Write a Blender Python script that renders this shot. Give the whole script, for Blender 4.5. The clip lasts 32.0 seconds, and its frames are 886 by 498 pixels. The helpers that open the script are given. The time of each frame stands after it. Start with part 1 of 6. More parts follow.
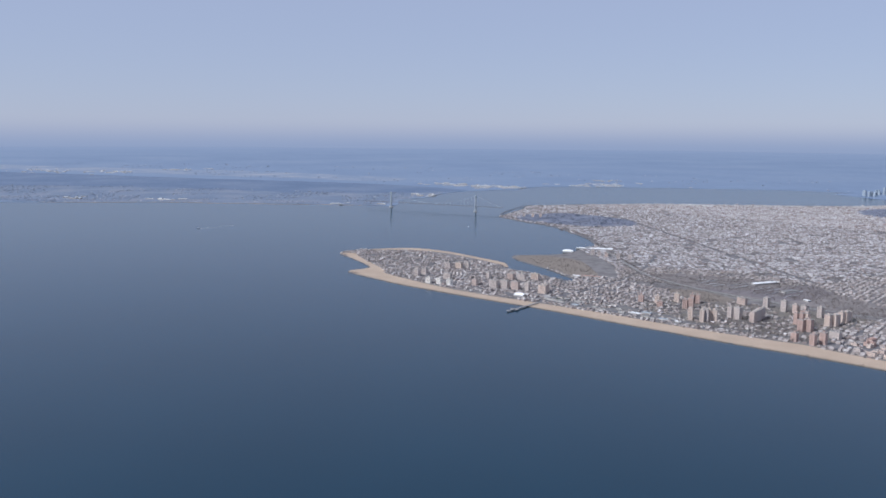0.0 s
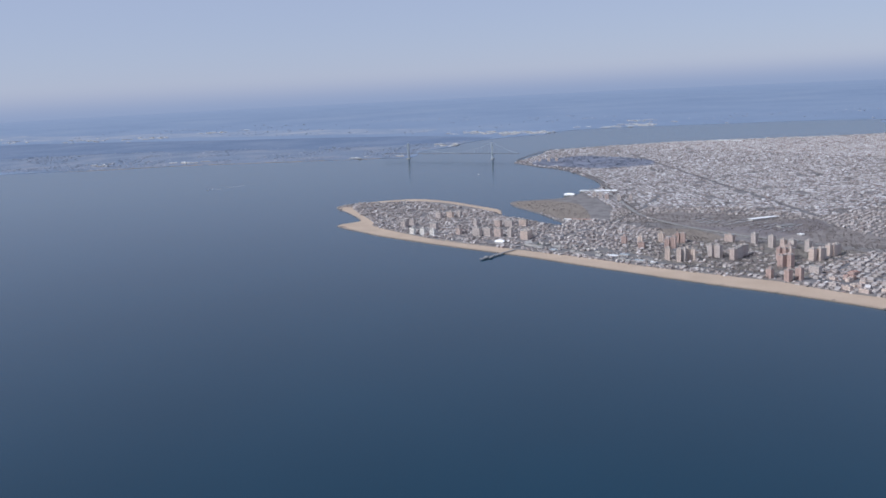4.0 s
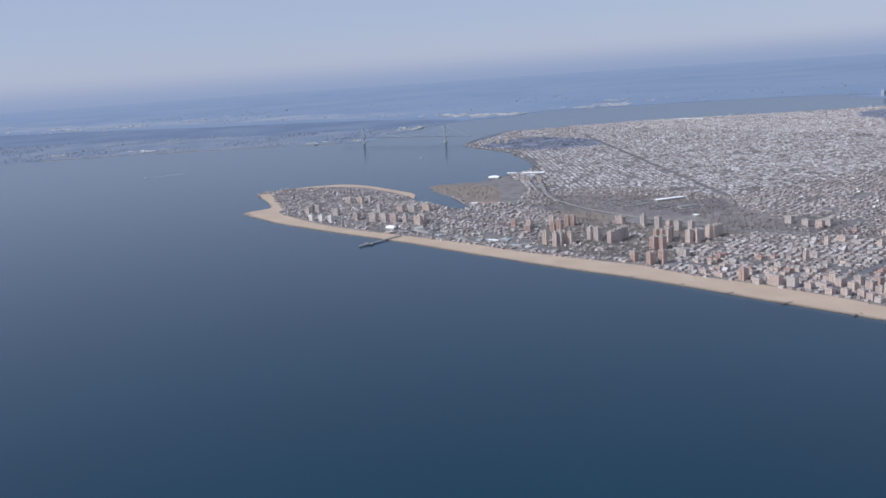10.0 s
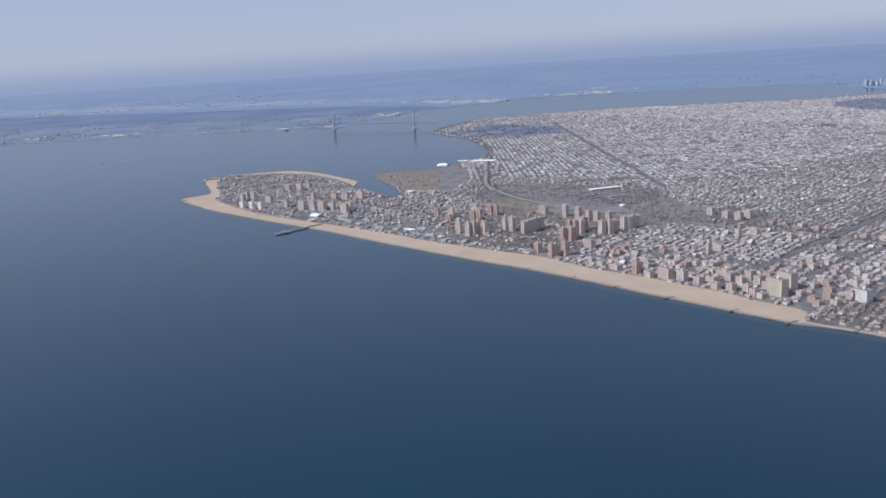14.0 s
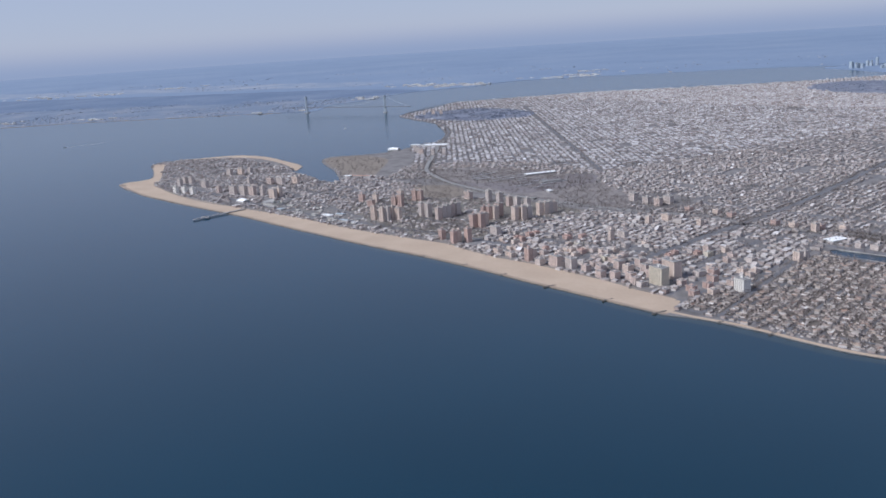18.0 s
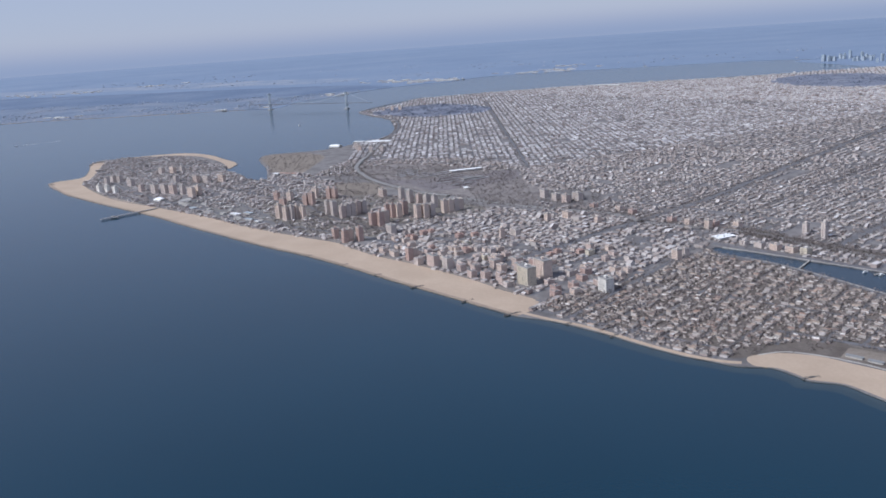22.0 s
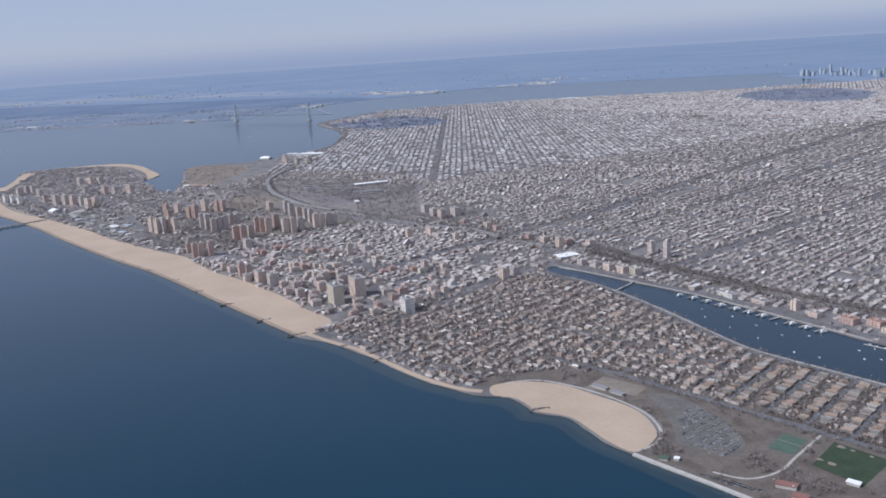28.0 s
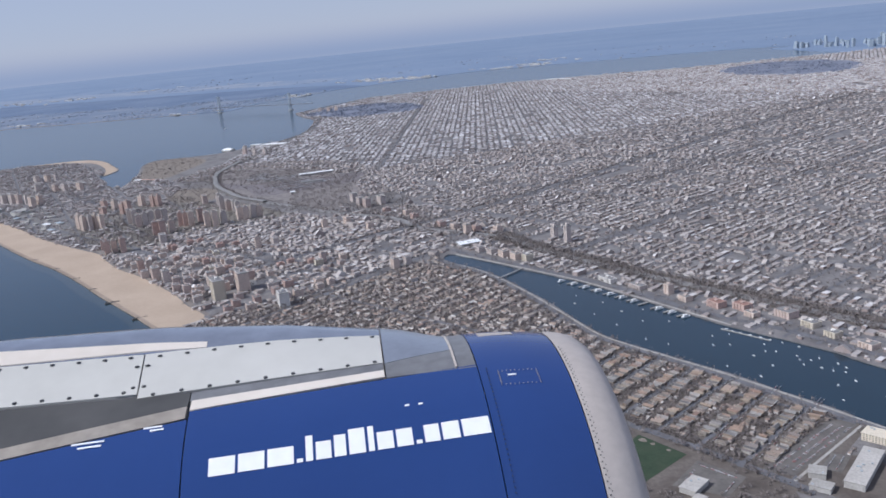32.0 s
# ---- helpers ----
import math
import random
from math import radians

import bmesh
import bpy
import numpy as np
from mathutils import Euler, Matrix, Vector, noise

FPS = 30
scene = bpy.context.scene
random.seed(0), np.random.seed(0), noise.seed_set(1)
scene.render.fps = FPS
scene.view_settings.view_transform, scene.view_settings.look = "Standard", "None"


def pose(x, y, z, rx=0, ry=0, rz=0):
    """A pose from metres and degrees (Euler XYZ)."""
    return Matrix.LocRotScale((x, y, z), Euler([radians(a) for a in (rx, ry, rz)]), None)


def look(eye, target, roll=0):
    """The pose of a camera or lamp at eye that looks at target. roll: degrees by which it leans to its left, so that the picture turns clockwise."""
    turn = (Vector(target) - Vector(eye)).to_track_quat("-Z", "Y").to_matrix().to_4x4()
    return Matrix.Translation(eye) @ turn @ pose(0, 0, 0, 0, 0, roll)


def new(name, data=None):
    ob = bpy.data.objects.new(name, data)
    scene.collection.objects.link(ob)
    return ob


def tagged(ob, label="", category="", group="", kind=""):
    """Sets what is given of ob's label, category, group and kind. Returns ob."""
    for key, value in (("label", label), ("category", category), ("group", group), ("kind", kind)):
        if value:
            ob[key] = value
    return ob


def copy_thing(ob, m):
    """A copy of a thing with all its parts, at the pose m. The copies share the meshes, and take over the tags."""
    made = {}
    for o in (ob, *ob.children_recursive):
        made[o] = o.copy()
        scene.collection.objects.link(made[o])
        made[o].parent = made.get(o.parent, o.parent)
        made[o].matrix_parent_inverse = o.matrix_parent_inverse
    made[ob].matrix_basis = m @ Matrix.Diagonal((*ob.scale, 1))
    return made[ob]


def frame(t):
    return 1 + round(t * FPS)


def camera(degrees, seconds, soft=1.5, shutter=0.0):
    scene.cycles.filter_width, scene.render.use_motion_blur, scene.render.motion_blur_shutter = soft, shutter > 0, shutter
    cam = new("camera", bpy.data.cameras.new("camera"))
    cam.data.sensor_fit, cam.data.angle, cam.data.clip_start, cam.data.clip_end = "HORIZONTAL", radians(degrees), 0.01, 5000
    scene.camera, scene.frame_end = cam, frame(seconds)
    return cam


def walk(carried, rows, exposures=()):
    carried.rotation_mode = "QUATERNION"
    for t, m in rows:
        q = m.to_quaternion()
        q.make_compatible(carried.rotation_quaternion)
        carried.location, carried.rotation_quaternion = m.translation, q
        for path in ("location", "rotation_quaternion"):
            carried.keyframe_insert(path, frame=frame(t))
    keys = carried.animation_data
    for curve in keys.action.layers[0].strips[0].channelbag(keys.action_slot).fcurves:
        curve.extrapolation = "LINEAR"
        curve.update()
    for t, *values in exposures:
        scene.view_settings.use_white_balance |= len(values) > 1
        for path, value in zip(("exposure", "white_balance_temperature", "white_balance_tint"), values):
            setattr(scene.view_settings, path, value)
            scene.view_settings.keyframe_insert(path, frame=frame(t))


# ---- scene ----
# One unit of this model stands for ten metres of the real shore, so that all of it, out to the
# horizon, lies within the camera's reach. x points east, y north, z up.

# ---- camera and its flight ----
cam = camera(55.1, 32.0, soft=1.7)
# seconds, place, turn to the left of north, tilt, roll
FLIGHT = (
    (0, 295.24, -397.14, 103.10, 47.950, -7.896, 0.493),
    (0.5, 298.30, -391.46, 102.64, 48.641, -7.998, -0.419),
    (1, 301.35, -385.80, 102.19, 49.367, -8.245, -0.939),
    (1.5, 304.38, -380.14, 101.73, 50.128, -8.839, -1.103),
    (2, 307.41, -374.51, 101.28, 50.854, -9.372, -1.795),
    (2.5, 310.43, -368.88, 100.83, 51.357, -9.730, -2.272),
    (3, 313.44, -363.27, 100.37, 51.761, -10.350, -2.257),
    (3.5, 316.45, -357.66, 99.92, 52.035, -10.902, -2.961),
    (4, 319.44, -352.08, 99.47, 51.994, -11.115, -2.843),
    (4.5, 322.42, -346.50, 99.02, 51.699, -11.196, -2.593),
    (6.5, 334.27, -324.32, 97.21, 51.724, -11.422, -3.410),
    (7, 337.20, -318.81, 96.76, 51.907, -11.631, -3.520),
    (7.5, 340.13, -313.31, 96.31, 52.191, -11.718, -3.875),
    (8, 343.05, -307.83, 95.86, 52.495, -11.677, -4.038),
    (8.5, 345.96, -302.35, 95.41, 52.683, -11.797, -3.618),
    (9, 348.87, -296.89, 94.96, 52.773, -12.038, -3.759),
    (9.5, 351.76, -291.44, 94.52, 52.857, -12.160, -3.679),
    (10, 354.64, -286.00, 94.07, 52.915, -12.169, -3.949),
    (10.5, 357.52, -280.58, 93.62, 52.837, -12.268, -3.495),
    (11, 360.38, -275.17, 93.17, 52.861, -12.392, -3.889),
    (11.5, 363.24, -269.77, 92.73, 52.999, -12.478, -4.549),
    (12, 366.08, -264.38, 92.28, 53.179, -12.477, -4.082),
    (12.5, 368.92, -259.01, 91.83, 53.274, -12.651, -3.382),
    (13, 371.75, -253.65, 91.39, 53.343, -12.826, -3.665),
    (13.5, 374.57, -248.30, 90.94, 53.400, -12.895, -3.875),
    (14, 377.38, -242.97, 90.50, 53.419, -13.017, -3.525),
    (14.5, 380.18, -237.65, 90.06, 53.463, -13.136, -4.032),
    (16.5, 391.30, -216.48, 88.28, 54.227, -13.596, -4.310),
    (17, 394.05, -211.22, 87.84, 54.326, -13.761, -4.191),
    (17.5, 396.80, -205.98, 87.40, 54.352, -13.888, -4.083),
    (18, 399.54, -200.74, 86.96, 54.142, -14.061, -3.660),
    (18.5, 402.27, -195.52, 86.52, 53.927, -14.209, -3.638),
    (19, 404.99, -190.31, 86.08, 53.921, -14.251, -4.057),
    (19.5, 407.70, -185.12, 85.64, 53.955, -14.260, -4.149),
    (20, 410.40, -179.93, 85.20, 54.004, -14.366, -4.078),
    (20.5, 413.09, -174.76, 84.76, 54.045, -14.395, -4.302),
    (21, 415.77, -169.60, 84.32, 54.070, -14.243, -4.258),
    (21.5, 418.45, -164.46, 83.88, 54.177, -14.182, -3.798),
    (22, 421.11, -159.32, 83.44, 54.210, -14.332, -4.010),
    (22.5, 423.77, -154.20, 83.00, 54.270, -14.352, -4.206),
    (23, 426.41, -149.10, 82.57, 54.428, -14.315, -4.354),
    (23.5, 429.05, -144.00, 82.13, 54.493, -14.284, -3.685),
    (24, 431.68, -138.92, 81.69, 54.576, -14.319, -3.938),
    (24.5, 434.30, -133.85, 81.26, 54.692, -14.277, -4.091),
    (25, 436.91, -128.79, 80.82, 54.904, -14.125, -4.304),
    (25.5, 439.51, -123.75, 80.39, 55.065, -14.032, -3.764),
    (27.5, 449.82, -103.70, 78.65, 55.334, -13.717, -3.799),
    (28, 452.38, -98.72, 78.22, 55.316, -13.438, -3.697),
    (28.5, 454.92, -93.75, 77.78, 55.489, -12.294, -2.579),
    (29, 457.46, -88.79, 77.35, 55.431, -12.668, -2.607),
    (29.5, 459.99, -83.85, 76.92, 55.383, -13.159, -3.399),
    (30, 462.51, -78.92, 76.49, 55.418, -13.286, -3.428),
    (30.5, 465.02, -74.00, 76.06, 55.598, -13.392, -3.274),
    (31, 467.52, -69.10, 75.63, 55.847, -13.504, -3.500),
    (31.5, 470.01, -64.20, 75.20, 56.362, -13.941, -5.613),
    (32, 472.49, -59.32, 74.77, 56.920, -14.329, -5.706)
)
walk(cam, [(t, pose(x, y, z, 90 + tilt, 0, turn) @ pose(0, 0, 0, 0, 0, roll)) for t, x, y, z, turn, tilt, roll in FLIGHT],
     exposures=[(0, 0.52, 5850, 12), (32, 0.52, 5850, 12)])

# ---- light ----
SUN_AZIMUTH, SUN_HEIGHT = 198, 45
world = bpy.data.worlds.new("sky")
scene.world = world
world.use_nodes = True
wn = world.node_tree.nodes
sky = wn.new("ShaderNodeTexSky")
sky.sky_type = "NISHITA"
sky.sun_disc = False
sky.sun_elevation, sky.sun_rotation = radians(SUN_HEIGHT), radians(SUN_AZIMUTH)
sky.altitude, sky.air_density, sky.dust_density, sky.ozone_density = 900, 1.0, 0.6, 1.6
wn["Background"].inputs["Strength"].default_value = 0.105
veil = wn.new("ShaderNodeMix")  # thin high haze that evens out the clear sky
veil.data_type = "RGBA"
veil.inputs["Factor"].default_value = 0.86
veil.inputs[7].default_value = (2.52, 2.74, 3.50, 1)
world.node_tree.links.new(sky.outputs["Color"], veil.inputs[6])
world.node_tree.links.new(veil.outputs[2], wn["Background"].inputs["Color"])
sun = new("sun", bpy.data.lights.new("sun", "SUN"))
sun.data.energy, sun.data.angle, sun.data.color = 2.75, radians(0.6), (1.0, 0.965, 0.91)
sun.matrix_world = look((0, 0, 900), (0 - 900 * math.sin(radians(SUN_AZIMUTH)), 0 - 900 * math.cos(radians(SUN_AZIMUTH)), 900 - 900 * math.tan(radians(SUN_HEIGHT))))


# ---- materials ----
def mat(name, colours, scale=1.0, rough=0.85, island=0.0, per_object=False, bump=0.0, metal=0.0, fine=6.0, coords="Object", mottling=0.35, colourful=0.92):
    """A surface whose colour wanders between the given ones in patches of about 1/scale units, with a finer grain on top.
    island: how much each separate piece of a mesh (or, per_object, each object) keeps a colour of its own."""
    m = bpy.data.materials.new(name)
    m.use_nodes = True
    n, link = m.node_tree.nodes, m.node_tree.links.new
    shade = n["Principled BSDF"]
    shade.inputs["Roughness"].default_value, shade.inputs["Metallic"].default_value = rough, metal
    place = n.new("ShaderNodeTexCoord")
    big, grain = n.new("ShaderNodeTexNoise"), n.new("ShaderNodeTexNoise")
    big.inputs["Scale"].default_value, grain.inputs["Scale"].default_value = scale, scale * fine
    big.inputs["Detail"].default_value, grain.inputs["Detail"].default_value = 5, 3
    for tex in (big, grain):
        link(place.outputs[coords], tex.inputs["Vector"])
    fac = big.outputs["Fac"]
    if island:
        piece = n.new("ShaderNodeObjectInfo" if per_object else "ShaderNodeNewGeometry")
        mix = n.new("ShaderNodeMix")
        mix.inputs["Factor"].default_value = island
        link(fac, mix.inputs[2])
        link(piece.outputs["Random" if per_object else "Random Per Island"], mix.inputs[3])
        fac = mix.outputs[0]
    ramp = n.new("ShaderNodeValToRGB")
    spread = 0.0 if island > 0.6 else 0.3
    while len(ramp.color_ramp.elements) < len(colours):
        ramp.color_ramp.elements.new(0.5)
    for k, colour in enumerate(colours):
        ramp.color_ramp.elements[k].position = spread + (1 - 2 * spread) * k / max(1, len(colours) - 1)
        ramp.color_ramp.elements[k].color = (*colour, 1)
    link(fac, ramp.inputs["Fac"])
    over = n.new("ShaderNodeMix")
    over.data_type, over.blend_type = "RGBA", "OVERLAY"
    over.inputs["Factor"].default_value = mottling
    link(ramp.outputs["Color"], over.inputs[6])
    link(grain.outputs["Fac"], over.inputs[7])
    dull = n.new("ShaderNodeHueSaturation")
    dull.inputs["Saturation"].default_value = colourful
    link(over.outputs[2], dull.inputs["Color"])
    link(dull.outputs["Color"], shade.inputs["Base Color"])
    if bump:
        relief = n.new("ShaderNodeBump")
        relief.inputs["Strength"].default_value, relief.inputs["Distance"].default_value = bump, 0.1
        link(grain.outputs["Fac"], relief.inputs["Height"])
        link(relief.outputs["Normal"], shade.inputs["Normal"])
    return m


GROUND = mat("street_and_yard", [(0.099, 0.091, 0.090), (0.143, 0.130, 0.126), (0.192, 0.177, 0.172), (0.110, 0.097, 0.092)], 0.09, 0.95, fine=14, colourful=0.78)
# the four far land colours have blue distance haze painted in
HAZED_GROUND = mat("hazed_wooded_land", [(0.13, 0.187, 0.285), (0.148, 0.207, 0.305), (0.17, 0.225, 0.315)], 0.004, 0.95, fine=9, mottling=0.12)
HAZED_TOWN = mat("hazed_town_ground", [(0.10, 0.145, 0.22), (0.135, 0.175, 0.245), (0.19, 0.212, 0.26)], 0.016, 0.95, fine=12, mottling=0.3)
HAZED_WOODS = mat("hazed_hill_woods", [(0.08, 0.125, 0.21), (0.098, 0.145, 0.23), (0.13, 0.172, 0.25)], 0.009, 0.95, fine=10, mottling=0.25)
HAZED_MARSH = mat("hazed_pale_marsh", [(0.145, 0.20, 0.295), (0.185, 0.23, 0.305), (0.27, 0.29, 0.33)], 0.012, 0.95, fine=10, mottling=0.3)
SAND = mat("dry_sand", [(0.369, 0.278, 0.198), (0.400, 0.303, 0.217), (0.431, 0.328, 0.237)], 0.06, 0.95, fine=18, mottling=0.1)
WET_SAND = mat("wet_sand", [(0.24, 0.18, 0.13), (0.30, 0.23, 0.17)], 0.1, 0.7, fine=8)
ASPHALT = mat("asphalt", [(0.055, 0.055, 0.058), (0.09, 0.088, 0.086)], 0.3, 0.9)
PALE_PAVING = mat("pale_paving", [(0.30, 0.28, 0.25), (0.40, 0.38, 0.35)], 0.4, 0.9)
SCRUB = mat("winter_scrub", [(0.113, 0.100, 0.095), (0.162, 0.143, 0.133), (0.206, 0.183, 0.167), (0.132, 0.118, 0.108)], 0.12, 0.95, fine=12, colourful=0.78)
DRY_GRASS = mat("dry_grass", [(0.17, 0.14, 0.112), (0.225, 0.19, 0.155)], 0.2, 0.95, fine=10, colourful=0.92)
TURF = mat("sports_turf", [(0.019, 0.039, 0.017), (0.026, 0.048, 0.022), (0.038, 0.055, 0.028)], 0.3, 0.9)
COURT = mat("court_paint", [(0.055, 0.098, 0.07), (0.07, 0.115, 0.083)], 0.4, 0.85)
BALLAST = mat("rail_ballast", [(0.138, 0.121, 0.127), (0.198, 0.176, 0.176)], 0.15, 0.95, fine=14, colourful=0.92)
ROOF = mat("flat_roof", [(0.108, 0.102, 0.102), (0.245, 0.222, 0.212), (0.372, 0.330, 0.307), (0.255, 0.190, 0.161), (0.176, 0.167, 0.164), (0.333, 0.300, 0.284), (0.441, 0.385, 0.350), (0.284, 0.254, 0.240), (0.510, 0.475, 0.456), (0.666, 0.650, 0.647)], 0.5, 0.85, island=0.92, colourful=0.86)
# pale flat roofs, made lighter and cooler to paint in the haze
HAZED_PALE_ROOF = mat("hazed_pale_roof", [(0.168, 0.168, 0.179), (0.358, 0.343, 0.352), (0.494, 0.472, 0.473), (0.263, 0.246, 0.251), (0.420, 0.392, 0.387), (0.568, 0.546, 0.545), (0.358, 0.343, 0.352), (0.757, 0.750, 0.772)], 0.5, 0.8, island=0.92, colourful=0.78)
# roofs across the water, greyed and blued with painted haze
HAZED_ROOF = mat("hazed_far_roof", [(0.13, 0.165, 0.225), (0.17, 0.20, 0.255), (0.22, 0.245, 0.29), (0.30, 0.315, 0.345), (0.48, 0.49, 0.51)], 0.5, 0.85, island=0.9)
STREET = mat("worn_street_asphalt", [(0.103, 0.103, 0.113), (0.147, 0.147, 0.159)], 0.25, 0.9)
WALL = mat("house_wall", [(0.248, 0.163, 0.140), (0.370, 0.299, 0.261), (0.485, 0.437, 0.395), (0.310, 0.237, 0.212), (0.599, 0.563, 0.541), (0.413, 0.337, 0.296), (0.279, 0.200, 0.178)], 0.8, 0.85, island=0.92, colourful=0.78)
TILE_ROOF = mat("pitched_roof", [(0.103, 0.095, 0.088), (0.206, 0.187, 0.172), (0.267, 0.168, 0.125), (0.327, 0.258, 0.202), (0.155, 0.138, 0.125), (0.327, 0.301, 0.275), (0.284, 0.206, 0.159), (0.232, 0.206, 0.185), (0.43, 0.387, 0.344), (0.671, 0.645, 0.611)], 0.7, 0.85, island=0.92)
HOUSE_ROOF = mat("shingle_roof", [(0.089, 0.082, 0.08), (0.177, 0.168, 0.16), (0.226, 0.139, 0.098), (0.274, 0.218, 0.16), (0.129, 0.118, 0.109), (0.25, 0.239, 0.227), (0.282, 0.193, 0.138), (0.194, 0.16, 0.134), (0.419, 0.412, 0.401)], 2.0, 0.85, island=0.92, per_object=True, bump=0.3)
RED_ROOF = mat("red_brown_roofing", [(0.22, 0.115, 0.085), (0.30, 0.165, 0.125)], 0.8, 0.85)
HOUSE_WALL = mat("house_siding", [(0.172, 0.099, 0.073), (0.267, 0.202, 0.146), (0.318, 0.28, 0.232), (0.404, 0.383, 0.344), (0.241, 0.176, 0.129)], 2.0, 0.85, island=0.9, per_object=True)
TWIG = mat("bare_twigs", [(0.148, 0.120, 0.109), (0.236, 0.193, 0.176), (0.186, 0.160, 0.149)], 0.5, 0.95, island=0.6, colourful=0.78)
BARK = mat("bark", [(0.07, 0.055, 0.045), (0.12, 0.095, 0.08)], 3.0, 0.95)
PALE_ROOF = mat("pale_membrane_roof", [(0.38, 0.35, 0.315), (0.46, 0.43, 0.39)], 0.4, 0.7)
PARK_BROWN = mat("brown_park_ground", [(0.075, 0.06, 0.05), (0.105, 0.086, 0.073), (0.135, 0.113, 0.097), (0.085, 0.07, 0.057)], 0.14, 0.95, fine=12, colourful=0.92)
WHITE_ROOF = mat("white_roof", [(0.72, 0.72, 0.71), (0.82, 0.82, 0.81)], 0.4, 0.6)
CONCRETE = mat("concrete", [(0.36, 0.34, 0.31), (0.46, 0.44, 0.41)], 0.6, 0.85)
DARK_ROOF = mat("tar_roof", [(0.16, 0.155, 0.15), (0.24, 0.23, 0.225)], 0.8, 0.9)
# bridge grey with the narrows' haze painted into it
BRIDGE_GREY = mat("hazed_bridge_paint", [(0.321, 0.371, 0.422), (0.364, 0.413, 0.465)], 0.3, 0.6)
STEEL = mat("grey_painted_steel", [(0.33, 0.37, 0.40), (0.40, 0.44, 0.47)], 0.3, 0.6)
TIMBER = mat("weathered_timber", [(0.15, 0.125, 0.11), (0.24, 0.21, 0.18)], 1.2, 0.9)
ROCK = mat("wet_rock", [(0.07, 0.065, 0.06), (0.13, 0.12, 0.11)], 1.5, 0.8, bump=0.5)
BOAT = mat("boat_gelcoat", [(0.70, 0.70, 0.69), (0.82, 0.82, 0.81)], 3.0, 0.3)
BOAT_TRIM = mat("boat_canvas", [(0.10, 0.14, 0.22), (0.45, 0.42, 0.38)], 2.0, 0.7, island=0.8, per_object=True)
CAR_PAINT = mat("car_paint", [(0.03, 0.03, 0.035), (0.55, 0.55, 0.56), (0.10, 0.11, 0.13), (0.75, 0.75, 0.74), (0.30, 0.05, 0.045), (0.25, 0.26, 0.27)], 3.0, 0.3, island=0.95, per_object=True)
GLASS = mat("dark_glass", [(0.02, 0.025, 0.03), (0.035, 0.04, 0.045)], 2.0, 0.12)


def facade(name, wall, glass, floor=0.3, bay=0.42, rough=0.8):
    """A masonry front with rows of windows, one storey every `floor` units and one bay every `bay`."""
    m = mat(name, wall, 0.5, rough)
    n, link = m.node_tree.nodes, m.node_tree.links.new
    shade = n["Principled BSDF"]
    paint = shade.inputs["Base Color"].links[0].from_socket
    place = n.new("ShaderNodeTexCoord")
    parts = n.new("ShaderNodeSeparateXYZ")
    link(place.outputs["Object"], parts.inputs[0])

    def maths(op, a, b):
        k = n.new("ShaderNodeMath")
        k.operation = op
        for slot, v in zip(k.inputs, (a, b)):
            if isinstance(v, (int, float)):
                slot.default_value = v
            else:
                link(v, slot)
        return k.outputs[0]

    along = maths("ADD", parts.outputs["X"], parts.outputs["Y"])
    up = maths("FRACT", maths("DIVIDE", parts.outputs["Z"], floor), 0)
    side = maths("FRACT", maths("DIVIDE", along, bay), 0)
    hole = maths("MULTIPLY", maths("MULTIPLY", maths("GREATER_THAN", up, 0.35), maths("LESS_THAN", up, 0.85)),
                 maths("MULTIPLY", maths("GREATER_THAN", side, 0.25), maths("LESS_THAN", side, 0.75)))
    mix = n.new("ShaderNodeMix")
    mix.data_type = "RGBA"
    mix.inputs[7].default_value = (*glass, 1)
    link(hole, mix.inputs["Factor"])
    link(paint, mix.inputs[6])
    link(mix.outputs[2], shade.inputs["Base Color"])
    return m


FRONT_TAN = facade("tan_brick_front", [(0.630, 0.498, 0.409), (0.691, 0.559, 0.471)], (0.305, 0.250, 0.220))
FRONT_RED = facade("red_brick_front", [(0.487, 0.336, 0.283), (0.559, 0.397, 0.335)], (0.233, 0.178, 0.157))
FRONT_GREY = facade("grey_brick_front", [(0.549, 0.468, 0.419), (0.619, 0.539, 0.482)], (0.254, 0.219, 0.210))
FRONT_BEIGE = facade("beige_front", [(0.60, 0.52, 0.40), (0.66, 0.58, 0.45)], (0.22, 0.20, 0.17), 0.33, 0.5)
FRONT_WHITE = facade("white_front", [(0.74, 0.70, 0.64), (0.80, 0.76, 0.70)], (0.30, 0.29, 0.27), 0.33, 0.5)
FRONT_PINK = facade("pink_brick_front", [(0.569, 0.437, 0.376), (0.630, 0.498, 0.428)], (0.244, 0.213, 0.199))
FRONTS = {"tan": FRONT_TAN, "red": FRONT_RED, "grey": FRONT_GREY, "beige": FRONT_BEIGE, "white": FRONT_WHITE, "pink": FRONT_PINK}


